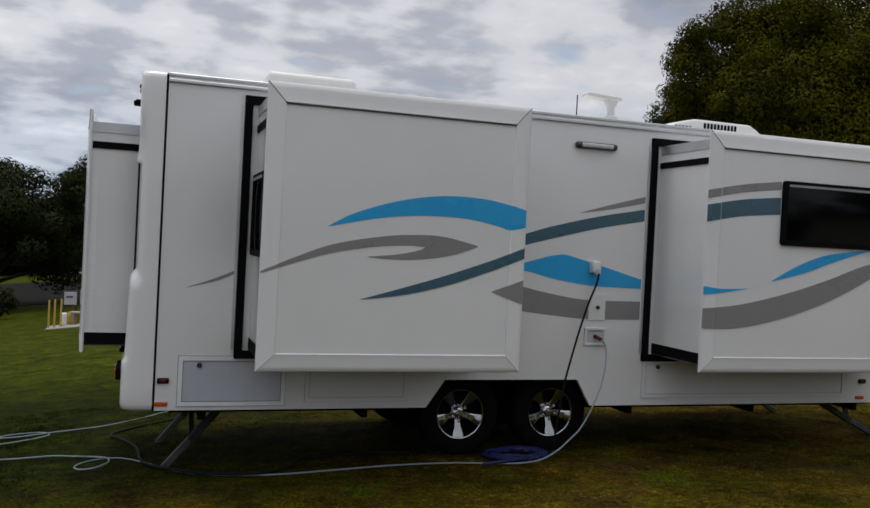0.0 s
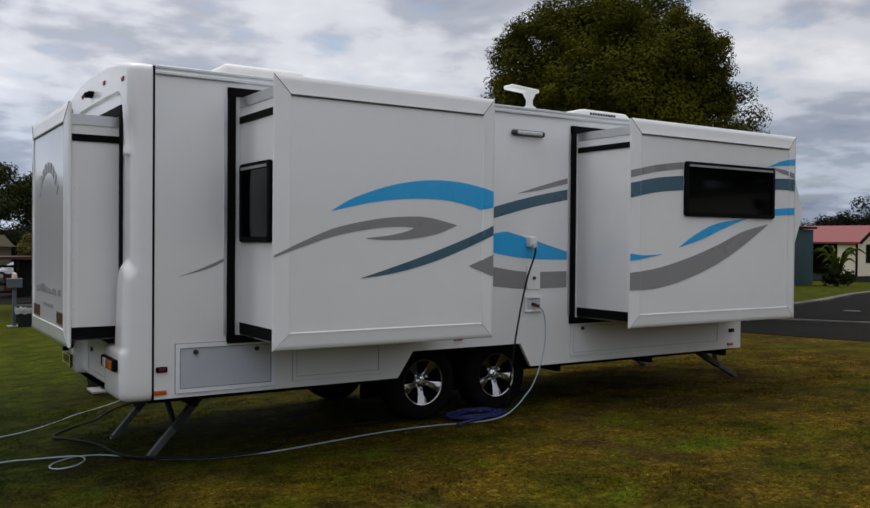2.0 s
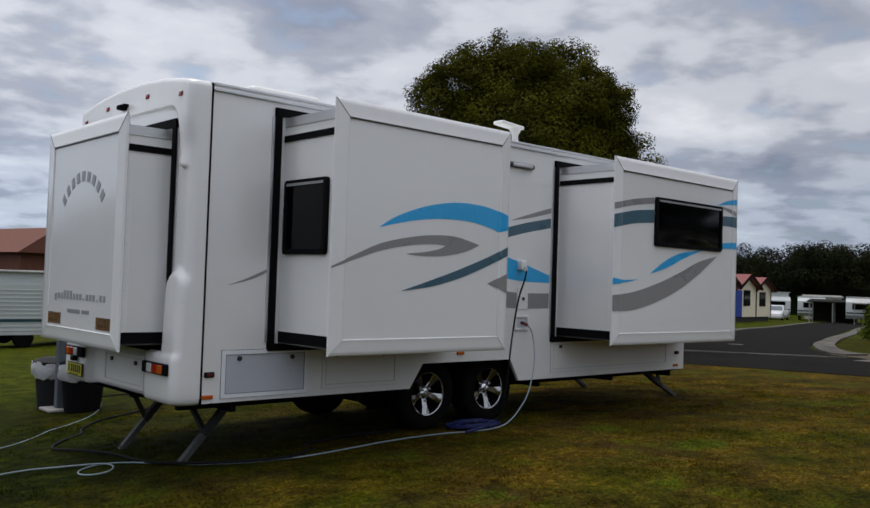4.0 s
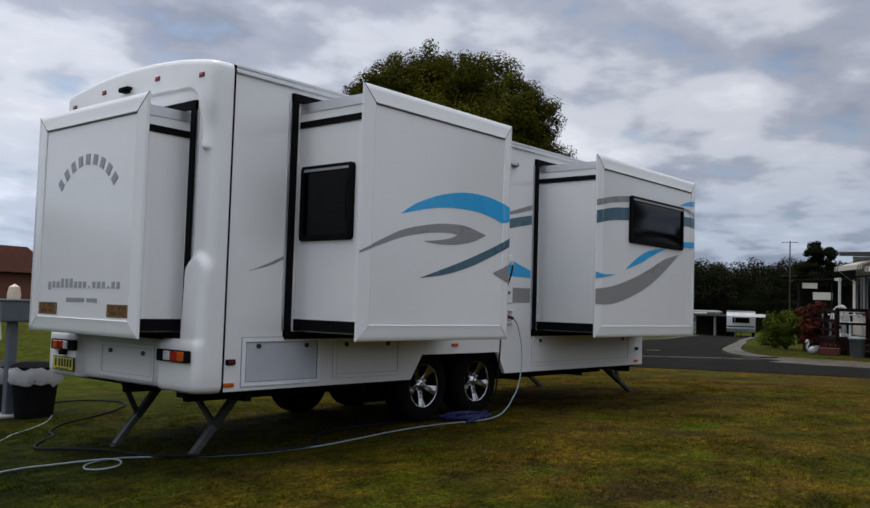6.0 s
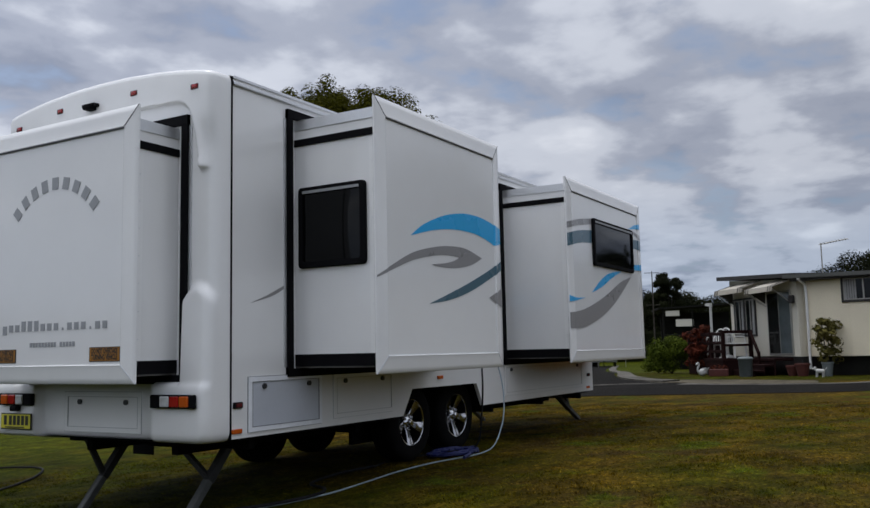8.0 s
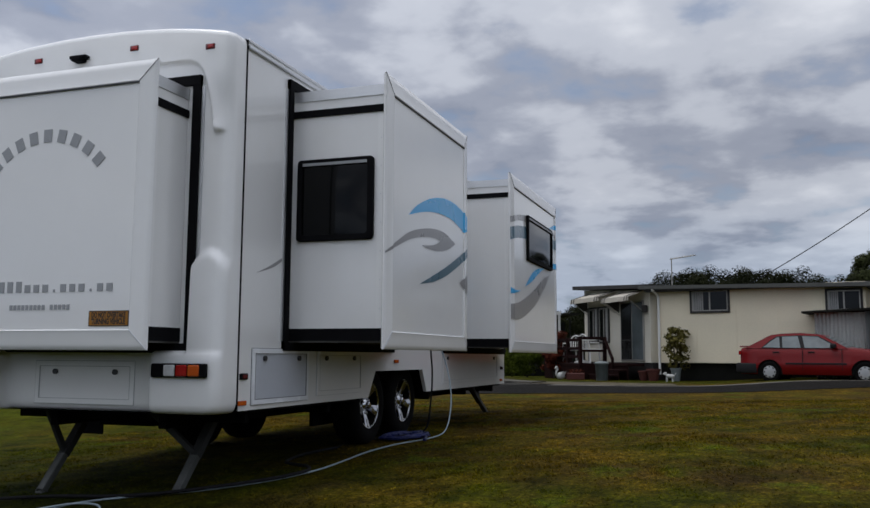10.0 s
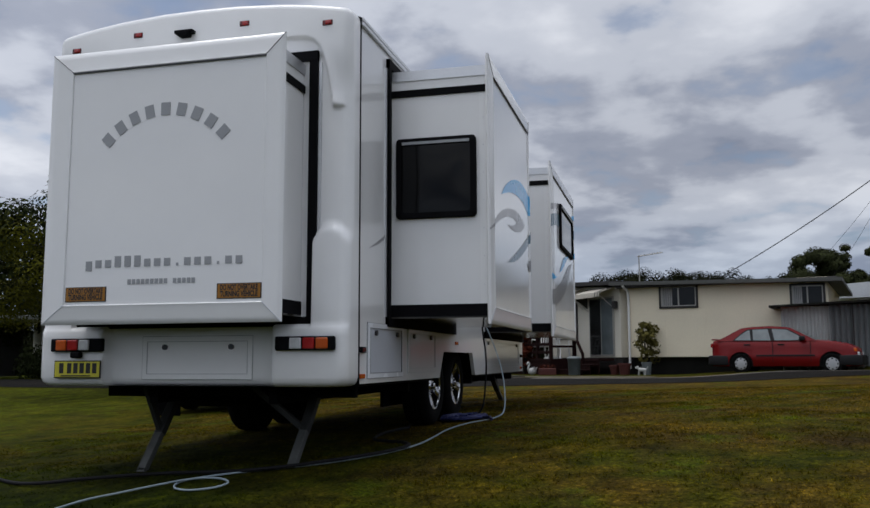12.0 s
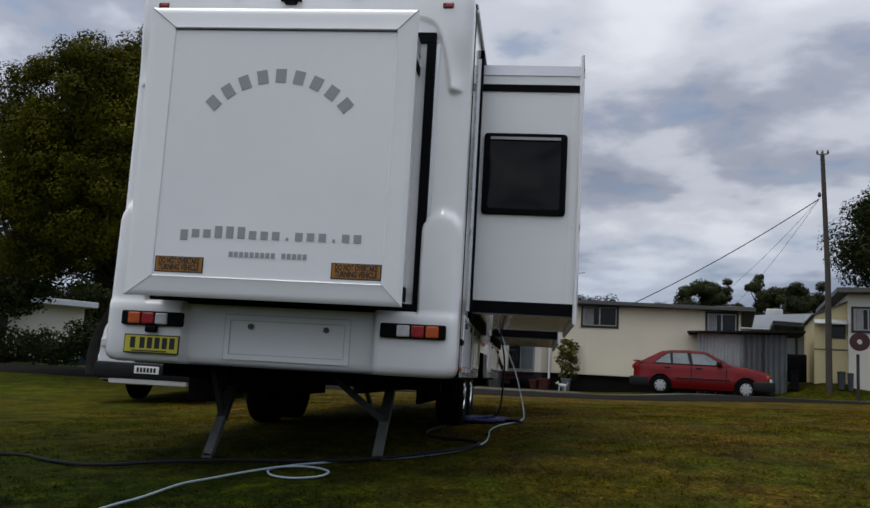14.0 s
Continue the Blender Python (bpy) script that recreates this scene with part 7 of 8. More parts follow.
house2 = thing("neighbour_house", "pale park house with a yellow lean-to", "house")
house2.matrix_basis = hm @ pose(8.12, -0.4, 0.15)
part("wall", box(B(), (0.0, 0.0, 0.0), (6.0, 6.0, 2.90), 0.01), CREAM_PALE, house2, "pale cladding")
part("roof", prism(B(), [(-0.30, 2.90), (6.4, 2.98), (6.4, 3.10), (-0.30, 3.02)], -0.4, 6.4, lambda u, v, w: (u, w, v)), FASCIA, house2)
part("lean_to", prism(B(), [(-0.82, 0.0), (0.0, 0.0), (0.0, 2.66), (-0.82, 2.30)], 0.15, 4.0, lambda u, v, w: (u, w, v)), YELLOW_WALL, house2, "yellow lean-to")
part("lean_to_roof", prism(B(), [(-0.90, 2.275), (0.0, 2.67), (0.0, 2.71), (-0.90, 2.315)], 0.08, 4.1, lambda u, v, w: (u, w, v)), FASCIA, house2)
part("awning", prism(B(), [(-0.16, 2.06), (0.12, 2.18), (0.12, 2.21), (-0.16, 2.09)], -0.84, -0.02, lambda u, v, w: (w, u, v)), PALESTEEL, house2, "small pale awning")
part("cover_rail", box(B(), (-0.82, 0.135, 1.38), (0.0, 0.155, 1.41), 0.004), FASCIA, house2)
house_window(0.13, 0.85, 1.92, 2.50, house2)
part("lean_to_window", box(B(), (-0.46, 0.10, 1.70), (-0.05, 0.17, 2.06), 0.006), DARKTRIM, house2)
part("lean_to_pane", box(B(), (-0.42, 0.09, 1.74), (-0.09, 0.105, 2.02), 0.004), ROOMGLASS, house2)


def on_bank(u, v):
    """A spot on the rising lawn beside the neighbour's house."""
    p = hm @ Vector((u, v, 0))
    return hm @ pose(u, v, ground_z(p.x, p.y) - HG)


for u, r in ((7.93, 0.10), (8.15, 0.075)):
    ob = thing("rain_bin", "grey round bin against the yellow wall", "bin", group="bins by the yellow wall")
    ob.matrix_basis = on_bank(u, -0.58)
    part("body", lathe(B(), [(r * 0.85, 0.0), (r, 0.42), (r * 1.05, 0.44)], 18), BINGREY, ob, smooth=True)
    part("lid", lathe(B(), [(r * 1.1, 0.43), (r * 1.1, 0.46), (0.0, 0.48)], 18), BINGREY, ob, smooth=True)
ob = thing("dark_bin", "small dark bin beside the steel shed", "bin")
ob.matrix_basis = on_bank(6.78, -0.7)
part("body", rounded(B(), (-0.10, -0.10, 0.0), (0.10, 0.10, 0.48), 0.02, 2), CHASSIS, ob)
part("lid", rounded(B(), (-0.11, -0.115, 0.482), (0.11, 0.11, 0.53), 0.015, 2), CHASSIS, ob)
ob = thing("covered_stack", "low stack under a dark tarpaulin below the carport", "tarpaulin")
ob.matrix_basis = on_bank(7.25, 3.0)
bm = rounded(B(), (-0.75, -0.4, 0.0), (0.55, 0.6, 0.72), 0.06, 3)
for v in bm.verts:
    v.co.z *= 1 + 0.16 * math.sin(v.co.x * 5.0 + v.co.y * 3.0)
part("cover", bm, CHASSIS, ob, smooth=True)
REELRED = material("reel_red", (0.040, 0.008, 0.008), 0.5, 0, 0.2)
reel = thing("hose_reel", "dark red fire hose reel on a post", "hose reel")
reel.matrix_basis = on_bank(8.28, -1.0)
part("post", box(B(), (-0.035, -0.035, -0.05), (0.035, 0.035, 1.2), 0.006), DARKTRIM, reel)
RZ = 1.73 + HG - reel.matrix_basis.translation.z
for z in (-0.09, 0.07):
    part("disc", lathe(B(), [(0.07, z), (0.235, z), (0.235, z + 0.02), (0.07, z + 0.02)], 26, Matrix.Translation((0.03, -0.14, RZ)) @ pose(0, 0, 0, 90, 0, 0), True), REELRED, reel, "dark red disc")
part("hose_roll", lathe(B(), [(0.09, -0.07), (0.20, -0.07), (0.20, 0.07), (0.09, 0.07)], 26, Matrix.Translation((0.03, -0.14, RZ)) @ pose(0, 0, 0, 90, 0, 0), True), RUBBER, reel)
CAPSTEEL = material("pole_cap_steel", (0.16, 0.15, 0.14), 0.6, 0.4, 0.2)
pole = thing("utility_pole", "tall weathered timber power pole", "pole")
pole.matrix_basis = hm @ pose(7.60, -0.75, 0)
part("shaft", tube(B(), [(0.02, 0, 0.2), (0, 0, 3.5), (-0.12, 0, 6.80)], 0.15, 12, radii=[0.088, 0.074, 0.056]), POLE, pole, smooth=True)
part("insulator", lathe(B(), [(0.03, 5.62), (0.05, 5.67), (0.03, 5.75)], 8, Matrix.Translation((-0.2, -0.02, 0))), BINGREY, pole)
bm = B()
beam(bm, (-0.26, 0, 6.82), (0.03, 0, 6.82), 0.03, 0.03)
for x in (-0.25, -0.12, 0.02):
    lathe(bm, [(0.02, 6.83), (0.035, 6.87), (0.02, 6.93), (0.0, 6.94)], 8, Matrix.Translation((x, 0, 0)))
part("top_fitting", bm, CAPSTEEL, pole, "small steel fitting with insulators")
top_at = pole.matrix_basis @ Vector((-0.2, 0, 5.58))
for k, (end, sag2) in enumerate((((2.3, 1.0, 2.75), 0.12), ((3.6, 9.0, 3.0), 0.25), ((4.2, 12.0, 2.8), 0.3))):
    e = hm @ Vector(end)
    pts = []
    for i in range(13):
        p = top_at.lerp(e, i / 12)
        p.z -= sag2 * 4 * (i / 12) * (1 - i / 12)
        pts.append(p)
    lone("overhead_wire", tube(B(), pts, 0.013 if k == 0 else 0.005, 5), CABLE, "thin overhead wire from the power pole", "wire", group="overhead wires")
ob = thing("white_roofed_building", "building with a white steel roof and a rooftop cooler", "building")
ob.matrix_basis = hm @ pose(5.7, 7.5, 0)
part("wall", box(B(), (0, 0, 0), (9, 7, 2.5), 0.01), WHITEROOF, ob)
part("roof", prism(B(), [(-0.5, 2.5), (9.5, 2.5), (9.5, 2.62), (4.5, 3.25), (-0.5, 2.95)], -0.6, 7.4, lambda u, v, w: (u, w, v)), WHITEROOF, ob, "white ribbed roof")
part("cooler", rounded(B(), (0.62, 1.2, 2.98), (1.20, 1.85, 3.40), 0.05, 3), VANROOF, ob, "evaporative cooler box", smooth=True)
part("carport_roof", prism(B(), [(0.7, 2.46), (1.95, 2.40), (1.95, 2.54), (0.7, 2.60)], -3.5, -0.4, lambda u, v, w: (u, w, v)), DARKTRIM, ob, "dark carport roof")
for x in (0.75, 1.42):
    part("carport_post", box(B(), (x - 0.04, -3.1, 0), (x + 0.04, -3.02, 2.42), 0.005), DARKTRIM, ob)


# ---- cabins and the side road ----
def cabin(screen):
    ob = thing("holiday_cabin", "cream holiday cabin with red gabled roof and dark trim", "cabin", group="row of cabins")
    w, l, h, rdg = 3.2, 7.5, 2.35, 3.2
    gable = [(-w / 2, 0.35), (w / 2, 0.35), (w / 2, h), (0, rdg - 0.08), (-w / 2, h)]
    for a, b in ((0.0, 1.15), (5.2, l)) if screen else ((0.0, l),):
        part("wall", prism(B(), gable, a, b, lambda u, v, q: (u, q, v)), CREAM, ob)
    if screen:
        # dark colour here replaces the shade inside the open verandah
        part("verandah_back", box(B(), (0.9, 1.155, 0.37), (1.0, 5.195, h - 0.02), 0.01), TIMBER, ob, "verandah wall darkened for the shade of its recess")
        for q in (1.22, 3.2, 5.13):
            part("verandah_post", box(B(), (-w / 2, q - 0.05, 0.37), (-w / 2 + 0.1, q + 0.05, h - 0.05), 0.008), TIMBER, ob)
    part("stumps", box(B(), (-w / 2 + 0.1, 0.1, 0), (w / 2 - 0.1, l - 0.1, 0.36), 0.01), DARKTRIM, ob)
    part("roof", prism(B(), [(-w / 2 - 0.3, h - 0.12), (0, rdg), (w / 2 + 0.3, h - 0.12), (w / 2 + 0.3, h - 0.02), (0, rdg + 0.12), (-w / 2 - 0.3, h - 0.02)], -0.35, l + 0.3, lambda u, v, q: (u, q, v)), ROOFRED, ob, "red steel roof")
    bm = B()
    for s in (-1, 1):
        beam(bm, (s * (w / 2 + 0.3), -0.36, h - 0.07), (0, -0.36, rdg + 0.05), 0.05, 0.2)
        box(bm, (s * w / 2 - 0.06, -0.03, 0.35), (s * w / 2 + 0.06, 0.06, h), 0.006)
    part("barge_board", bm, TIMBER, ob, "dark red trim")
    fr = part("window", box(B(), (-0.55, -0.04, 1.12), (0.55, 0.0, 2.2), 0.01), TIMBER, ob)
    for a in (-0.48, 0.03):
        part("pane", box(B(), (a, -0.05, 1.2), (a + 0.45, -0.03, 2.12), 0.004), ROOMGLASS, fr)
    if not screen:
        part("side_door", box(B(), (-w / 2 - 0.03, 0.5, 0.4), (-w / 2 + 0.02, 1.9, 2.3), 0.006), TIMBER, ob, "dark red door")
    if screen:
        part("screen", box(B(), (w / 2 + 0.07, -0.02, 0.35), (w / 2 + 1.05, 0.04, 2.1), 0.006), DOORBLUE, ob, "bright blue privacy screen")
    return ob


cabin(True).matrix_basis = pose(48.4, 29.3, ground_z(48.4, 29.3), 0, 0, 5)
cab = cabin(False)
cab.matrix_basis = pose(54.4, 31.0, ground_z(54.4, 31), 0, 0, 5)
copy_thing(cab, pose(60.3, 32.9, ground_z(60.3, 32.9), 0, 0, 5))
ob = thing("teal_shed", "dark teal shed with a dark flat roof", "shed", on_ground(35.5, 26.9), 20)
part("wall", box(B(), (-2.2, -1.6, 0), (2.2, 1.6, 2.66), 0.01), TEAL, ob, "dark teal wall")
part("roof", prism(B(), [(-2.35, 2.66), (2.3, 2.70), (2.3, 2.80), (-2.35, 2.76)], -1.75, 1.75, lambda u, v, q: (u, q, v)), SHACK, ob)
shrub = bush("verge_shrub", "loose dark shrub with arching fronds before the cabins", on_ground(36.6, 23.9), 1.5, 1.15, 38, LEAF_DARK, 900, 0.12)
rng = np.random.default_rng(39)
bm = B()
for k in range(16):
    a, reach, top = rng.uniform(0, 6.283), rng.uniform(0.7, 1.25), rng.uniform(1.2, 1.9)
    c, q = math.cos(a) * reach, math.sin(a) * reach
    tube(bm, smooth_line([(0, 0, 0.3), (c * 0.4, q * 0.4, top * 0.85), (c * 0.8, q * 0.8, top), (c * 1.15, q * 1.15, top * 0.86)], 3), 0.03, 5, radii=[0.02, 0.03, 0.04, 0.05, 0.055, 0.055, 0.05, 0.04, 0.025, 0.006])
part("fronds", bm, LEAF_HEDGE, shrub, "long yellow-green fronds")
ob = thing("drain_cover", "pale round concrete drain cover in the asphalt", "drain cover", on_ground(18.6, 12.1, 0.02))
part("rim", lathe(B(), [(0.0, 0.0), (0.19, 0.0), (0.19, 0.014), (0.165, 0.016), (0.16, 0.012), (0.0, 0.012)], 20), KERB, ob)


def tourer(name, label, at, rz, length, pop):
    """A small ribbed touring caravan; its side looks along -y."""
    ob = thing(name, label, "caravan", at, rz)
    bm = B()
    prof = [(0.25, 0.42), (length - 0.3, 0.42), (length, 0.75), (length - 0.12, 1.75), (length - 0.45, 2.05), (0.35, 2.05), (0.08, 1.7), (0.0, 0.7)]
    prism(bm, prof, 0.0, 2.2, lambda u, v, w: (u, w, v))
    part("body", bm, RIBBED, ob, "ribbed white aluminium skin")
    for k in range(11):
        z = 0.55 + k * 0.13
        part("rib", box(B(), (0.2, -0.02, z), (length - 0.25, 0.01, z + 0.03), 0.008), RIBBED, ob)
    if pop:
        part("pop_top", box(B(), (0.45, 0.15, 2.03), (length - 0.6, 2.05, 2.42), 0.01), RIBBED, ob)
    part("roof", rounded(B(), (0.30, 0.02, 2.42 if pop else 2.03), (length - 0.4, 2.18, 2.50 if pop else 2.12), 0.03, 2), VANROOF, ob, "weathered white roof")
    part("stripe_band", box(B(), (0.15, -0.026, 0.84), (length - 0.15, 0.0, 0.93), 0.004), TEAL, ob, "teal stripe")
    for x in (1.0, length * 0.62):
        fr = part("window", box(B(), (x, -0.03, 1.25), (x + 0.95, 0.0, 1.72), 0.01), DARKTRIM, ob)
        part("pane", box(B(), (x + 0.04, -0.036, 1.29), (x + 0.91, -0.02, 1.68), 0.004), GLASS, fr)
    fr = part("end_window", box(B(), (0.0, 0.45, 1.15), (0.06, 1.75, 1.6), 0.008), DARKTRIM, ob)
    part("pane", box(B(), (-0.006, 0.5, 1.19), (0.03, 1.7, 1.56), 0.004), GLASS, fr)
    part("end_band", box(B(), (-0.012, 0.05, 0.82), (0.05, 2.15, 0.92), 0.004), TEAL, ob)
    for s in (0.1, 2.1):
        part("wheel", lathe(B(), [(0.0, -0.09), (0.30, -0.09), (0.33, -0.05), (0.33, 0.05), (0.30, 0.09), (0.0, 0.09)], 20, Matrix.Translation((length * 0.52, s, 0.33)) @ pose(0, 0, 0, 90, 0, 0)), TYRE, ob, smooth=True)
    for x in (0.4, length - 0.5):
        bm = B()
        beam(bm, (x, 0.2, 0.42), (x + 0.15, 0.2, 0.0), 0.05, 0.05)
        beam(bm, (x, 2.0, 0.42), (x + 0.15, 2.0, 0.0), 0.05, 0.05)
        part("corner_steady", bm, CHASSIS, ob)
    bm = B()
    beam(bm, (0.3, 1.1, 0.46), (-0.9, 1.1, 0.46), 0.08, 0.08)
    beam(bm, (-0.8, 1.1, 0.46), (-0.8, 1.1, 0.0), 0.06, 0.06)
    part("drawbar", bm, CHASSIS, ob)
    return ob


tourer("touring_caravan", "older ribbed white pop-top caravan on the grass", on_ground(3.9, 30.3), 0, 5.4, True)
tourer("touring_caravan", "white caravan parked end-on at the end of the side road", on_ground(67.2, 27.2), 21, 4.6, False)
tourer("touring_caravan", "weathered cream pop-top caravan behind the white sedan", on_ground(78.0, 39.2), 30, 4.6, True)
ob = thing("steel_garage", "low grey steel garage beside parked caravans", "shed", on_ground(80.0, 39.0), 28)
part("wall", box(B(), (0.0, -3.4, 0), (3.0, -0.3, 2.1), 0.01), AGED, ob)
part("roof", prism(B(), [(-0.2, 2.1), (3.2, 2.25), (3.2, 2.33), (-0.2, 2.18)], -3.6, -0.1, lambda u, v, w: (u, w, v)), FRAMEGREY, ob, "flat steel roof")
part("roller_door", corrugated(-3.1, -0.6, 0.02, 1.9, 0.0, -1, 0.16, 0.012), FRAMEGREY, ob).matrix_basis = pose(0, 0, 0, 0, 0, 90)
tourer("touring_caravan", "white caravan parked behind the dark carport", on_ground(72.5, 33.5), 24, 5.0, False)
ob = thing("park_carport", "low dark open carport between parked caravans", "carport", on_ground(68.0, 30.6), 21)
part("roof", prism(B(), [(-0.4, 1.62), (4.2, 1.80), (4.2, 1.88), (-0.4, 1.70)], -1.6, 2.2, lambda u, v, w: (u, w, v)), SHACK, ob, "dark sheet roof")
# near-black back wall in place of the shade under the roof
part("back_wall", box(B(), (3.9, -1.4, 0), (4.0, 2.0, 1.76), 0.01), SHACK, ob)
for x in (-0.2, 3.7):
    for y in (-1.4, 0.3, 2.0):
        part("post", box(B(), (x - 0.05, y - 0.05, 0), (x + 0.05, y + 0.05, 1.63 + 0.035 * (x + 0.4)), 0.006), FRAMEGREY, ob)
ob = thing("van_awning", "white canvas awning along the end-on caravan", "awning", on_ground(66.9, 26.4), 21)
part("canvas", prism(B(), [(-0.9, 1.62), (0.15, 1.85), (0.15, 1.89), (-0.9, 1.66)], -0.1, 2.3, lambda u, v, w: (u, w, v)), VANROOF, ob)
for y in (0.0, 2.2):
    part("pole", tube(B(), [(-0.85, y, 0), (-0.85, y, 1.63)], 0.02, 6), FRAMEGREY, ob)

# ---- power post and bins behind the caravan ----
BEIGE = material("beige_lamp", (0.62, 0.52, 0.40), 0.4)


def power_post(label, at):
    ob = thing("power_post", label, "power post", at, group="powered-site posts")
    part("column", box(B(), (-0.055, -0.055, 0), (0.055, 0.055, 1.25), 0.008), POSTGREY, ob)
    part("base_plate", box(B(), (-0.2, -0.2, 0), (0.2, 0.2, 0.04), 0.01), CONCRETE, ob)
    part("outlet_box", rounded(B(), (-0.21, -0.16, 1.22), (0.21, 0.16, 1.50), 0.02, 2), POSTGREY, ob, "grey outlet box")
    part("lid", rounded(B(), (-0.225, -0.175, 1.48), (0.225, 0.175, 1.51), 0.012, 2), POSTGREY, ob)
    part("lamp_dome", lathe(B(), [(0.08, 1.50), (0.085, 1.57), (0.065, 1.67), (0.0, 1.71)], 16), BEIGE, ob, "beige lamp dome", smooth=True)
    return ob


power_post("grey powered-site post with a beige lamp dome beside the bins", on_ground(1.75, 12.75))
power_post("grey powered-site post with a beige dome near the old caravan", on_ground(2.85, 30.2))


def wheelie(name, label, at, mat):
    o = thing(name, label, "bin", at, group="bins by the power post")
    part("body", lathe(B(), [(0.23, 0.0), (0.27, 0.42), (0.285, 0.58), (0.27, 0.58), (0.0, 0.30)], 20), mat, o, smooth=True)
    bm = B()
    rng2 = np.random.default_rng(len(label))
    n = 28
    rows2 = []
    for z, r in ((0.41, 0.285), (0.46, 0.305), (0.55, 0.315), (0.62, 0.315), (0.60, 0.25), (0.4, 0.2)):
        rows2.append([bm.verts.new(((r + 0.02 * rng2.normal()) * math.cos(k * 6.2832 / n), (r + 0.02 * rng2.normal()) * math.sin(k * 6.2832 / n), z + 0.025 * rng2.normal())) for k in range(n)])
    for a, b in zip(rows2, rows2[1:]):
        for k in range(n):
            bm.faces.new([a[k], a[(k + 1) % n], b[(k + 1) % n], b[k]])
    part("liner", bm, LINER, o, "crumpled white bin liner", smooth=True, angle=60)
    bm = lathe(B(), [(0.30, 0.60), (0.31, 0.64), (0.2, 0.69), (0.0, 0.70)], 20)
    part("lid", bm, mat, o, smooth=True)
    return o


wheelie("rubbish_bin", "black round bin with a white liner", on_ground(1.85, 13.2), BUMPER)
wheelie("rubbish_bin", "dark round bin with a crumpled white liner", on_ground(1.95, 12.45), CHASSIS)

wheelie("rubbish_bin", "dark bin with a white liner by the far post", on_ground(3.12, 29.7), BUMPER)

# ---- open shelter beyond the old caravan ----
SHELTER_ROOF = material("shelter_roof", (0.055, 0.018, 0.014), 0.8, 0, 0.25, 2.0, 20.0)
ob = thing("timber_shelter", "low open timber shelter with a red-brown roof", "shelter", on_ground(6.2, 57.5), -4)
part("roof", prism(B(), [(-1.9, 2.30), (3.6, 2.36), (3.6, 2.52), (-1.9, 2.46)], -1.0, 2.6, lambda u, v, q: (u, q, v)), SHELTER_ROOF, ob, "red-brown sheet roof")
for x in (-1.5, 0.35, 3.3):
    for y in (-0.8, 2.4):
        part("post", box(B(), (x - 0.09, y - 0.09, 0), (x + 0.09, y + 0.09, 2.34), 0.01), TIMBER, ob)
part("wall", box(B(), (0.45, -0.5, 0), (3.2, -0.4, 2.3), 0.01), SHACK, ob, "dark boarded wall")
for z in (0.35, 0.8, 1.85):
    part("rail", box(B(), (-1.4, -0.86, z), (0.25, -0.78, z + 0.14), 0.008), TIMBER, ob)
part("bench_seat", box(B(), (-0.4, 0.3, 0.4), (0.3, 0.9, 1.4), 0.01), BRICKRED, ob)
ob = thing("far_pavilion", "tan-roofed low building beyond the car park", "building", on_ground(9.4, 95), 0)
part("wall", box(B(), (-1.5, 0, 0), (1.5, 4, 2.9), 0.02), TANWALL, ob)
part("roof", prism(B(), [(-1.8, 2.75), (1.8, 2.75), (0.8, 3.9), (-0.6, 3.9)], -0.5, 4.5, lambda u, v, q: (u, q, v)), TANROOF, ob, "tan roof")

# ---- dump point and far car park on the lower side ----
ribbon("concrete_pad", [(-2.05, 29.6), (-1.0, 29.6), (-0.1, 29.6)], [(-2.1, 31.6), (-1.0, 31.6), (-0.3, 31.6)], 0.03, 0.2, CONCRETE, "pale concrete slab", "slab")
for x in (-2.02, -1.85, -1.66):
    tagged(turned(part("bollard", lathe(B(), [(0.030, 0.0), (0.030, 0.88), (0.018, 0.91), (0.0, 0.91)], 12), POLYELLOW, smooth=True), on_ground(x, 30.4, 0.02), 0), "yellow steel bollard on the slab", "bollard", "yellow bollards")
tagged(turned(part("yellow_drum", lathe(B(), [(0.15, 0.0), (0.17, 0.06), (0.17, 0.36), (0.15, 0.41), (0.0, 0.42)], 18), POLYELLOW, smooth=True), on_ground(-1.36, 31.3, 0.03), 0), "squat yellow drum on the slab", "drum")
tagged(turned(part("white_tank", rounded(B(), (-0.10, -0.10, 0), (0.10, 0.10, 0.42), 0.04, 3), PLASTIC, smooth=True), on_ground(-1.62, 31.0, 0.03), 0), "white plastic tank on the slab", "tank")
ob = thing("notice_board", "plain white notice board on two thin posts", "sign", on_ground(-0.98, 32.4))
part("panel", box(B(), (-0.25, 0.0, 0.62), (0.27, 0.05, 1.12), 0.01), AGED, ob)
for x in (-0.2, 0.2):
    part("post", box(B(), (x - 0.025, 0.004, 0), (x + 0.025, 0.05, 0.63), 0.005), DARKTRIM, ob)
ob = thing("notice_board", "small pale notice board in a dark frame", "sign", on_ground(-1.55, 32.3))
part("panel", box(B(), (-0.22, 0.0, 0.62), (0.26, 0.06, 1.14), 0.01), DARKTRIM, ob)
part("sheet", box(B(), (-0.18, -0.02, 0.66), (0.22, 0.0, 1.10), 0.005), AGED, ob, "pale sign")
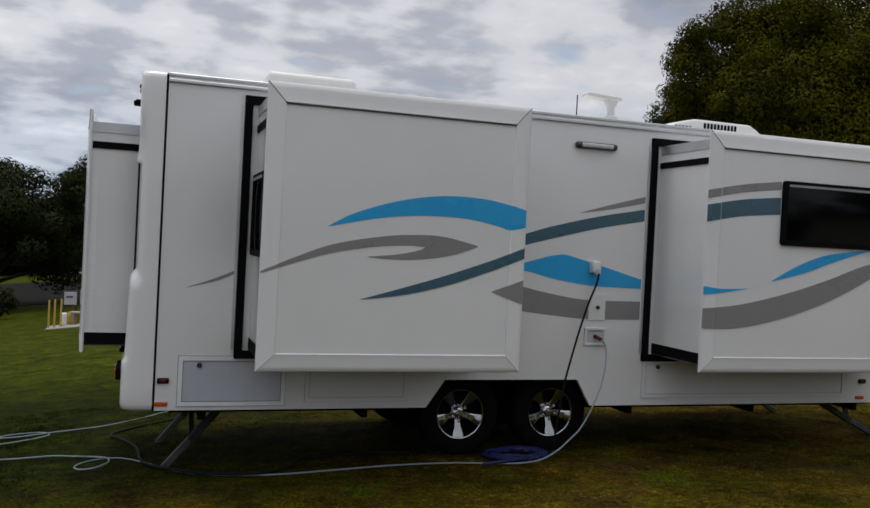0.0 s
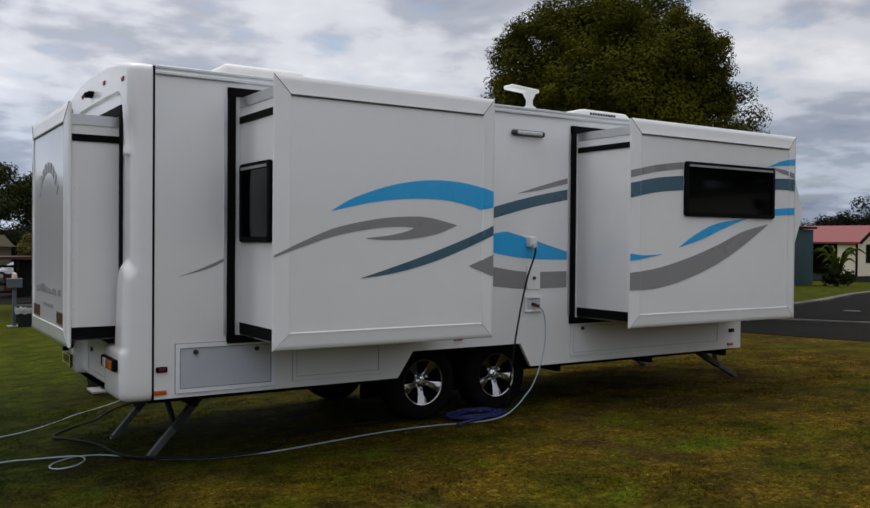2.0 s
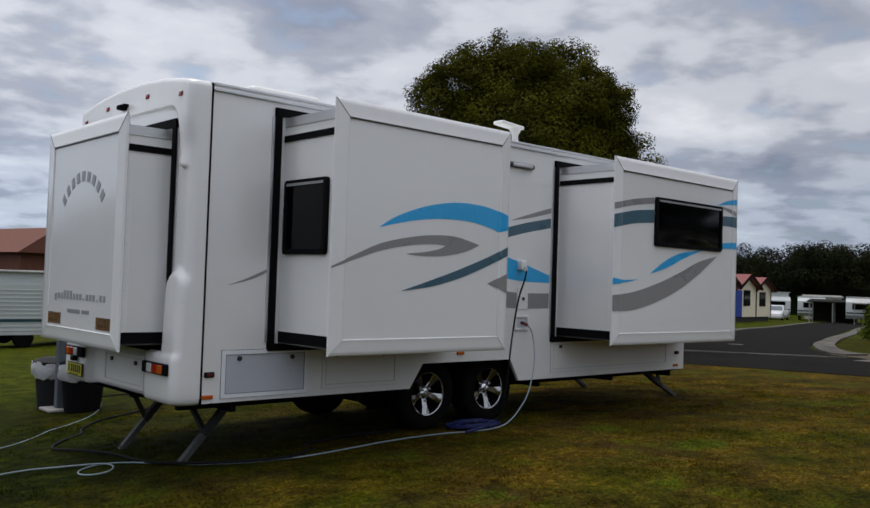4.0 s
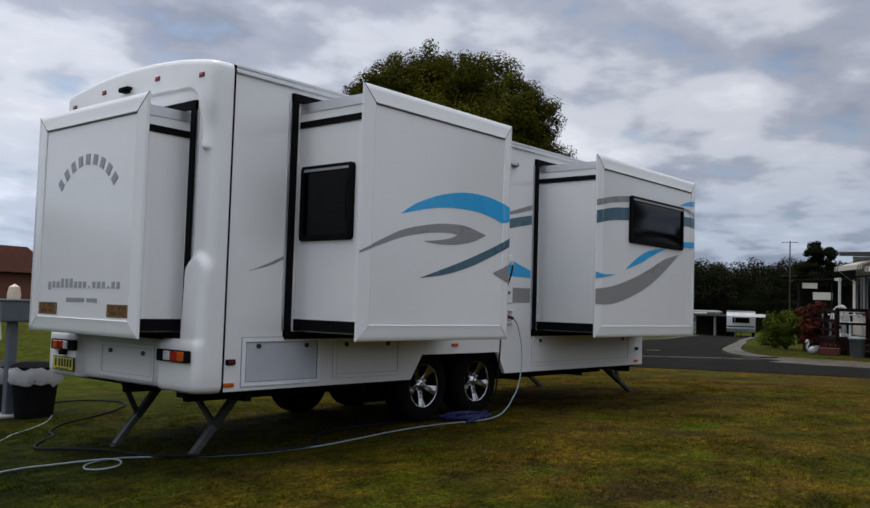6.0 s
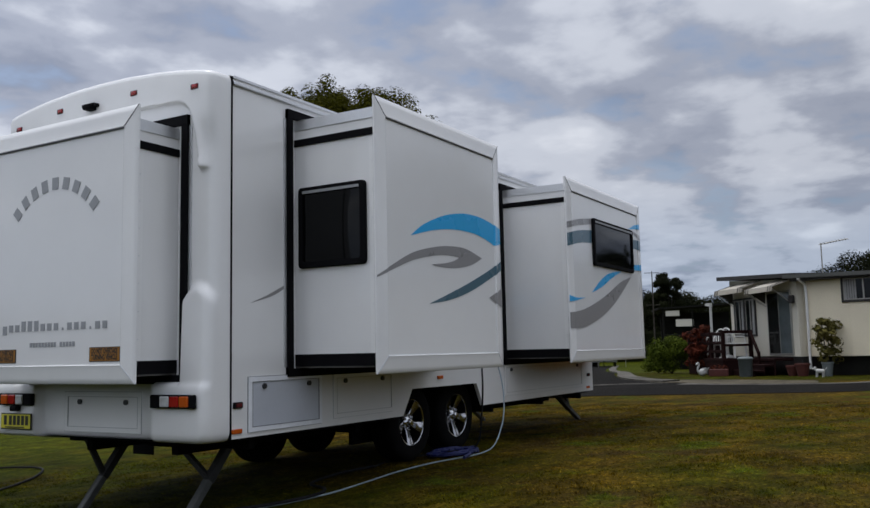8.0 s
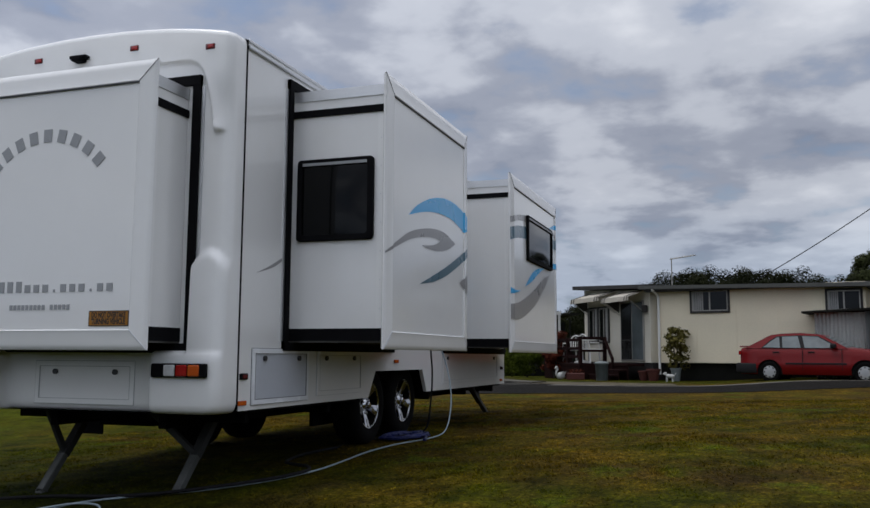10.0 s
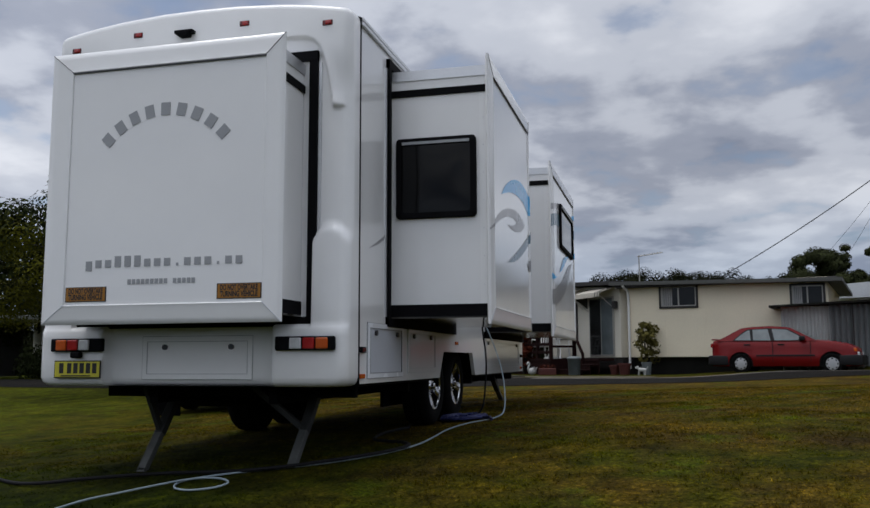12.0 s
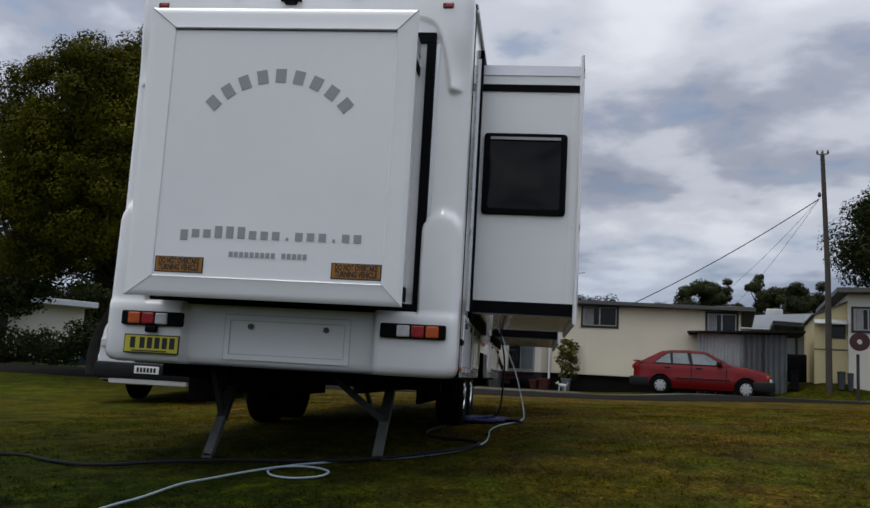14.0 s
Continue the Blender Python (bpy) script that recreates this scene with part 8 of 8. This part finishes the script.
part("bars", box(B(), (-0.12, -0.028, 0.90), (0.10, -0.018, 0.96), 0.002), DOORBLUE, ob)
for x in (-0.20, 0.20):
    part("post", box(B(), (x - 0.03, 0.0, 0), (x + 0.03, 0.06, 0.63), 0.005), DARKTRIM, ob)
bm = B()
box(bm, (-0.30, -0.2, 0.34), (0.30, 0.2, 0.40), 0.01)
for x in (-0.22, 0.22):
    box(bm, (x - 0.04, -0.18, 0), (x + 0.04, 0.18, 0.35), 0.008)
tagged(turned(part("bench", bm, CONCRETE), on_ground(-1.12, 31.2, 0.03), 0), "low concrete bench on the slab", "bench")
for k in range(5):
    bush("hedgerow_shrub", "dark low shrub in the shade of the park trees", on_ground(-12.5 + 1.9 * k, 40.0 + 0.8 * (k % 2)), 1.7, 1.2 + 0.2 * (k % 3), 70 + k, LEAF_DARK, 700, 0.12)
ribbon("car_park", [(-30, 52), (-10, 51), (8, 51), (30, 54)], [(-30, 84), (-10, 83), (8, 83), (30, 86)], 0.03, 0.3, ASPHALT, "asphalt car park beyond the lawn", "car park")
bm = B()
tube(bm, smooth_line([(-0.66, 0, 0.10), (-0.2, 0.03, 0.11), (0.25, -0.02, 0.10), (0.66, 0, 0.09)], 4), 0.18, 12, radii=[0.13, 0.128, 0.125, 0.12, 0.124, 0.128, 0.125, 0.12, 0.115, 0.12, 0.115, 0.11, 0.105])
tagged(turned(part("timber_log", bm, TIMBER), on_ground(1.35, 26.6, -0.10), 20), "low timber log on the grass", "log")
ob = thing("brick_house", "brick house with a dark red tiled roof", "house", on_ground(18.5, 56), 10)
part("wall", box(B(), (-4.5, 0, 0), (5, 8, 2.7), 0.02), BRICKRED, ob)
part("roof", prism(B(), [(-5.0, 2.6), (5.6, 2.6), (3.2, 4.2), (-2.6, 4.2)], -0.6, 8.6, lambda u, v, q: (u, q, v)), BRICKRED, ob)
ob = thing("power_pole", "distant timber power pole with a crossarm", "pole", on_ground(16.4, 84))
part("shaft", tube(B(), [(0, 0, 0), (0, 0, 8.2)], 0.16, 8), POLE, ob)
part("crossarm", box(B(), (-1.2, -0.06, 7.5), (1.2, 0.06, 7.65), 0.01), POLE, ob)
ob = thing("aerial_mast", "tall thin television mast behind the dark shack", "mast", on_ground(46.5, 17.7), -68)
part("shaft", tube(B(), [(0, 0, 0), (0, 0, 5.7)], 0.04, 8, radii=[0.05, 0.028]), POLE, ob)
for z, w in ((5.62, 0.43), (3.75, 0.40)):
    bm = B()
    beam(bm, (-w, 0, z), (w, 0, z), 0.03, 0.03)
    for k in range(-2, 3):
        beam(bm, (k * w / 2.2, -0.22, z + 0.015), (k * w / 2.2, 0.22, z + 0.015), 0.012, 0.012)
    part("aerial", bm, POLE, ob)
# park home under the tree
ob = thing("park_home", "white park home and carport in the shade of trees", "building", on_ground(25.5, 25.2), -38)
part("wall", box(B(), (-3.0, 0, 0.2), (2.2, 3, 2.25), 0.01), CREAM_PALE, ob)
part("roof", box(B(), (-3.3, -0.5, 2.2), (2.5, 3.3, 2.42), 0.01), WHITEROOF, ob)
part("dark_window", box(B(), (-2.0, -0.03, 0.9), (-0.6, 0.01, 1.7), 0.01), DARKTRIM, ob)
part("carport_roof", box(B(), (-9.5, -1.2, 2.05), (-3.4, 3, 2.22), 0.01), WHITEROOF, ob, "white-edged carport roof")
# dark panel, stands for the carport's shaded inside
part("carport_back", box(B(), (-9.3, 2.8, 0), (-3.4, 2.95, 2.05), 0.01), DARKTRIM, ob)
for x in (-9.3, -6.5, -3.6):
    part("carport_post", box(B(), (x - 0.05, -1.1, 0), (x + 0.05, -1.0, 2.06), 0.005), FRAMEGREY, ob)
ob = thing("back_house", "dark open-sided shack behind the deck", "building", on_ground(46.3, 15.7, 0.30), -68)
# recessed panel coloured near-black as the shade below the shack roof
part("wall", box(B(), (-1.3, 2.0, -0.4), (2.6, 2.2, 2.95), 0.01), SHACK, ob)
part("roof", prism(B(), [(-1.7, 3.10), (2.9, 3.30), (2.9, 3.40), (-1.7, 3.20)], -0.6, 3.1, lambda u, v, w: (u, w, v)), SHACK, ob, "low sloping roof")
for x in (-1.4, 0.2, 2.4):
    part("post", box(B(), (x - 0.04, -0.5, -0.4), (x + 0.04, -0.42, 3.12), 0.006), SHACK, ob)
part("screen", box(B(), (-1.4, -0.42, 0.3), (2.6, -0.38, 1.7), 0.01), SHACK, ob)
part("panel", box(B(), (-1.25, -0.47, 2.72), (-0.50, -0.43, 3.02), 0.006), CREAM_PALE, ob, "pale panel")
part("panel", box(B(), (-0.72, -0.49, 2.12), (0.25, -0.45, 2.52), 0.006), CREAM_PALE, ob, "pale panel")

ob = thing("verandah_post", "white steel verandah post behind the annex", "post", on_ground(31.0, 10.8), 30)
part("shaft", box(B(), (-0.04, -0.04, 0), (0.04, 0.04, 2.5), 0.01), AGED, ob)
part("bracket", prism(B(), [(-0.06, 2.5), (0.55, 2.56), (0.55, 2.64), (-0.06, 2.64)], -0.05, 0.05, lambda u, v, w: (u, w, v)), AGED, ob)
tree("shade_tree", "dark tree behind the park home", on_ground(31.2, 28.0), 6.0, 3.4, 0.3, 23, 60, 420, 0.16, LEAF_DARK, 0.25)
tree("shade_tree", "dark tree over the park home", on_ground(20.5, 24.5), 7.0, 3.6, 0.8, 21, 60, 300, 0.16, LEAF_DARK, 0.28)
tree("shade_tree", "dark tree over the park home", on_ground(24.5, 27.5), 5.6, 3.4, 0.6, 22, 60, 240, 0.18, LEAF_DARK, 0.28)
for k in range(7):
    bush("hedgerow_shrub", "dark low shrub along the far side of the lane", on_ground(18.3 + 0.45 * k, 15.6 + 1.7 * k), 2.1, 1.1 + 0.15 * (k % 3), 50 + k, LEAF_DARK, 900, 0.10)


# ---- grass blades on the near lawn ----
def grass():
    """Blades in small tufts, taller and thicker where the lawn grows rank."""
    rng = np.random.default_rng(77)
    verts, faces = [], []
    for i in range(34000):
        cx, cy = rng.uniform(-3.0, 11.5), rng.uniform(1.2, 12.0)
        under = 7.4 < cy < 9.2 and 1.5 < cx < 8
        if under and i % 3:
            continue
        rank = 0.5 + 0.5 * noise.noise((cx * 1.3, cy * 1.3, 5))
        tall = (0.008 + 0.022 * rank * rank) * rng.uniform(0.6, 1.5)
        n = 5 + int(7 * rank)
        spread = 0.012 + 0.03 * rng.random()
        z = ground_z(cx, cy) + 0.018 * noise.noise((cx * 0.5, cy * 0.5, 0)) - 0.003
        a, d = rng.uniform(0, 6.283, n), rng.normal(size=(n, 2)) * spread
        h, w = tall * rng.uniform(0.5, 1.2, n), rng.uniform(0.003, 0.0065, n)
        tip = rng.normal(size=(n, 2)) * 0.012 + d * 0.5
        for k in range(n):
            x, y, c, q = cx + d[k, 0], cy + d[k, 1], math.cos(a[k]) * w[k], math.sin(a[k]) * w[k]
            j = len(verts)
            verts += [(x - c, y - q, z), (x + c, y + q, z), (x + tip[k, 0], y + tip[k, 1], z + h[k])]
            faces.append((j, j + 1, j + 2))
    ob = mesh_from("grass", verts, faces, BLADE)
    tagged(ob, "short mown grass in small tufts, part green, part dry", "grass", kind="stuff")

grass()
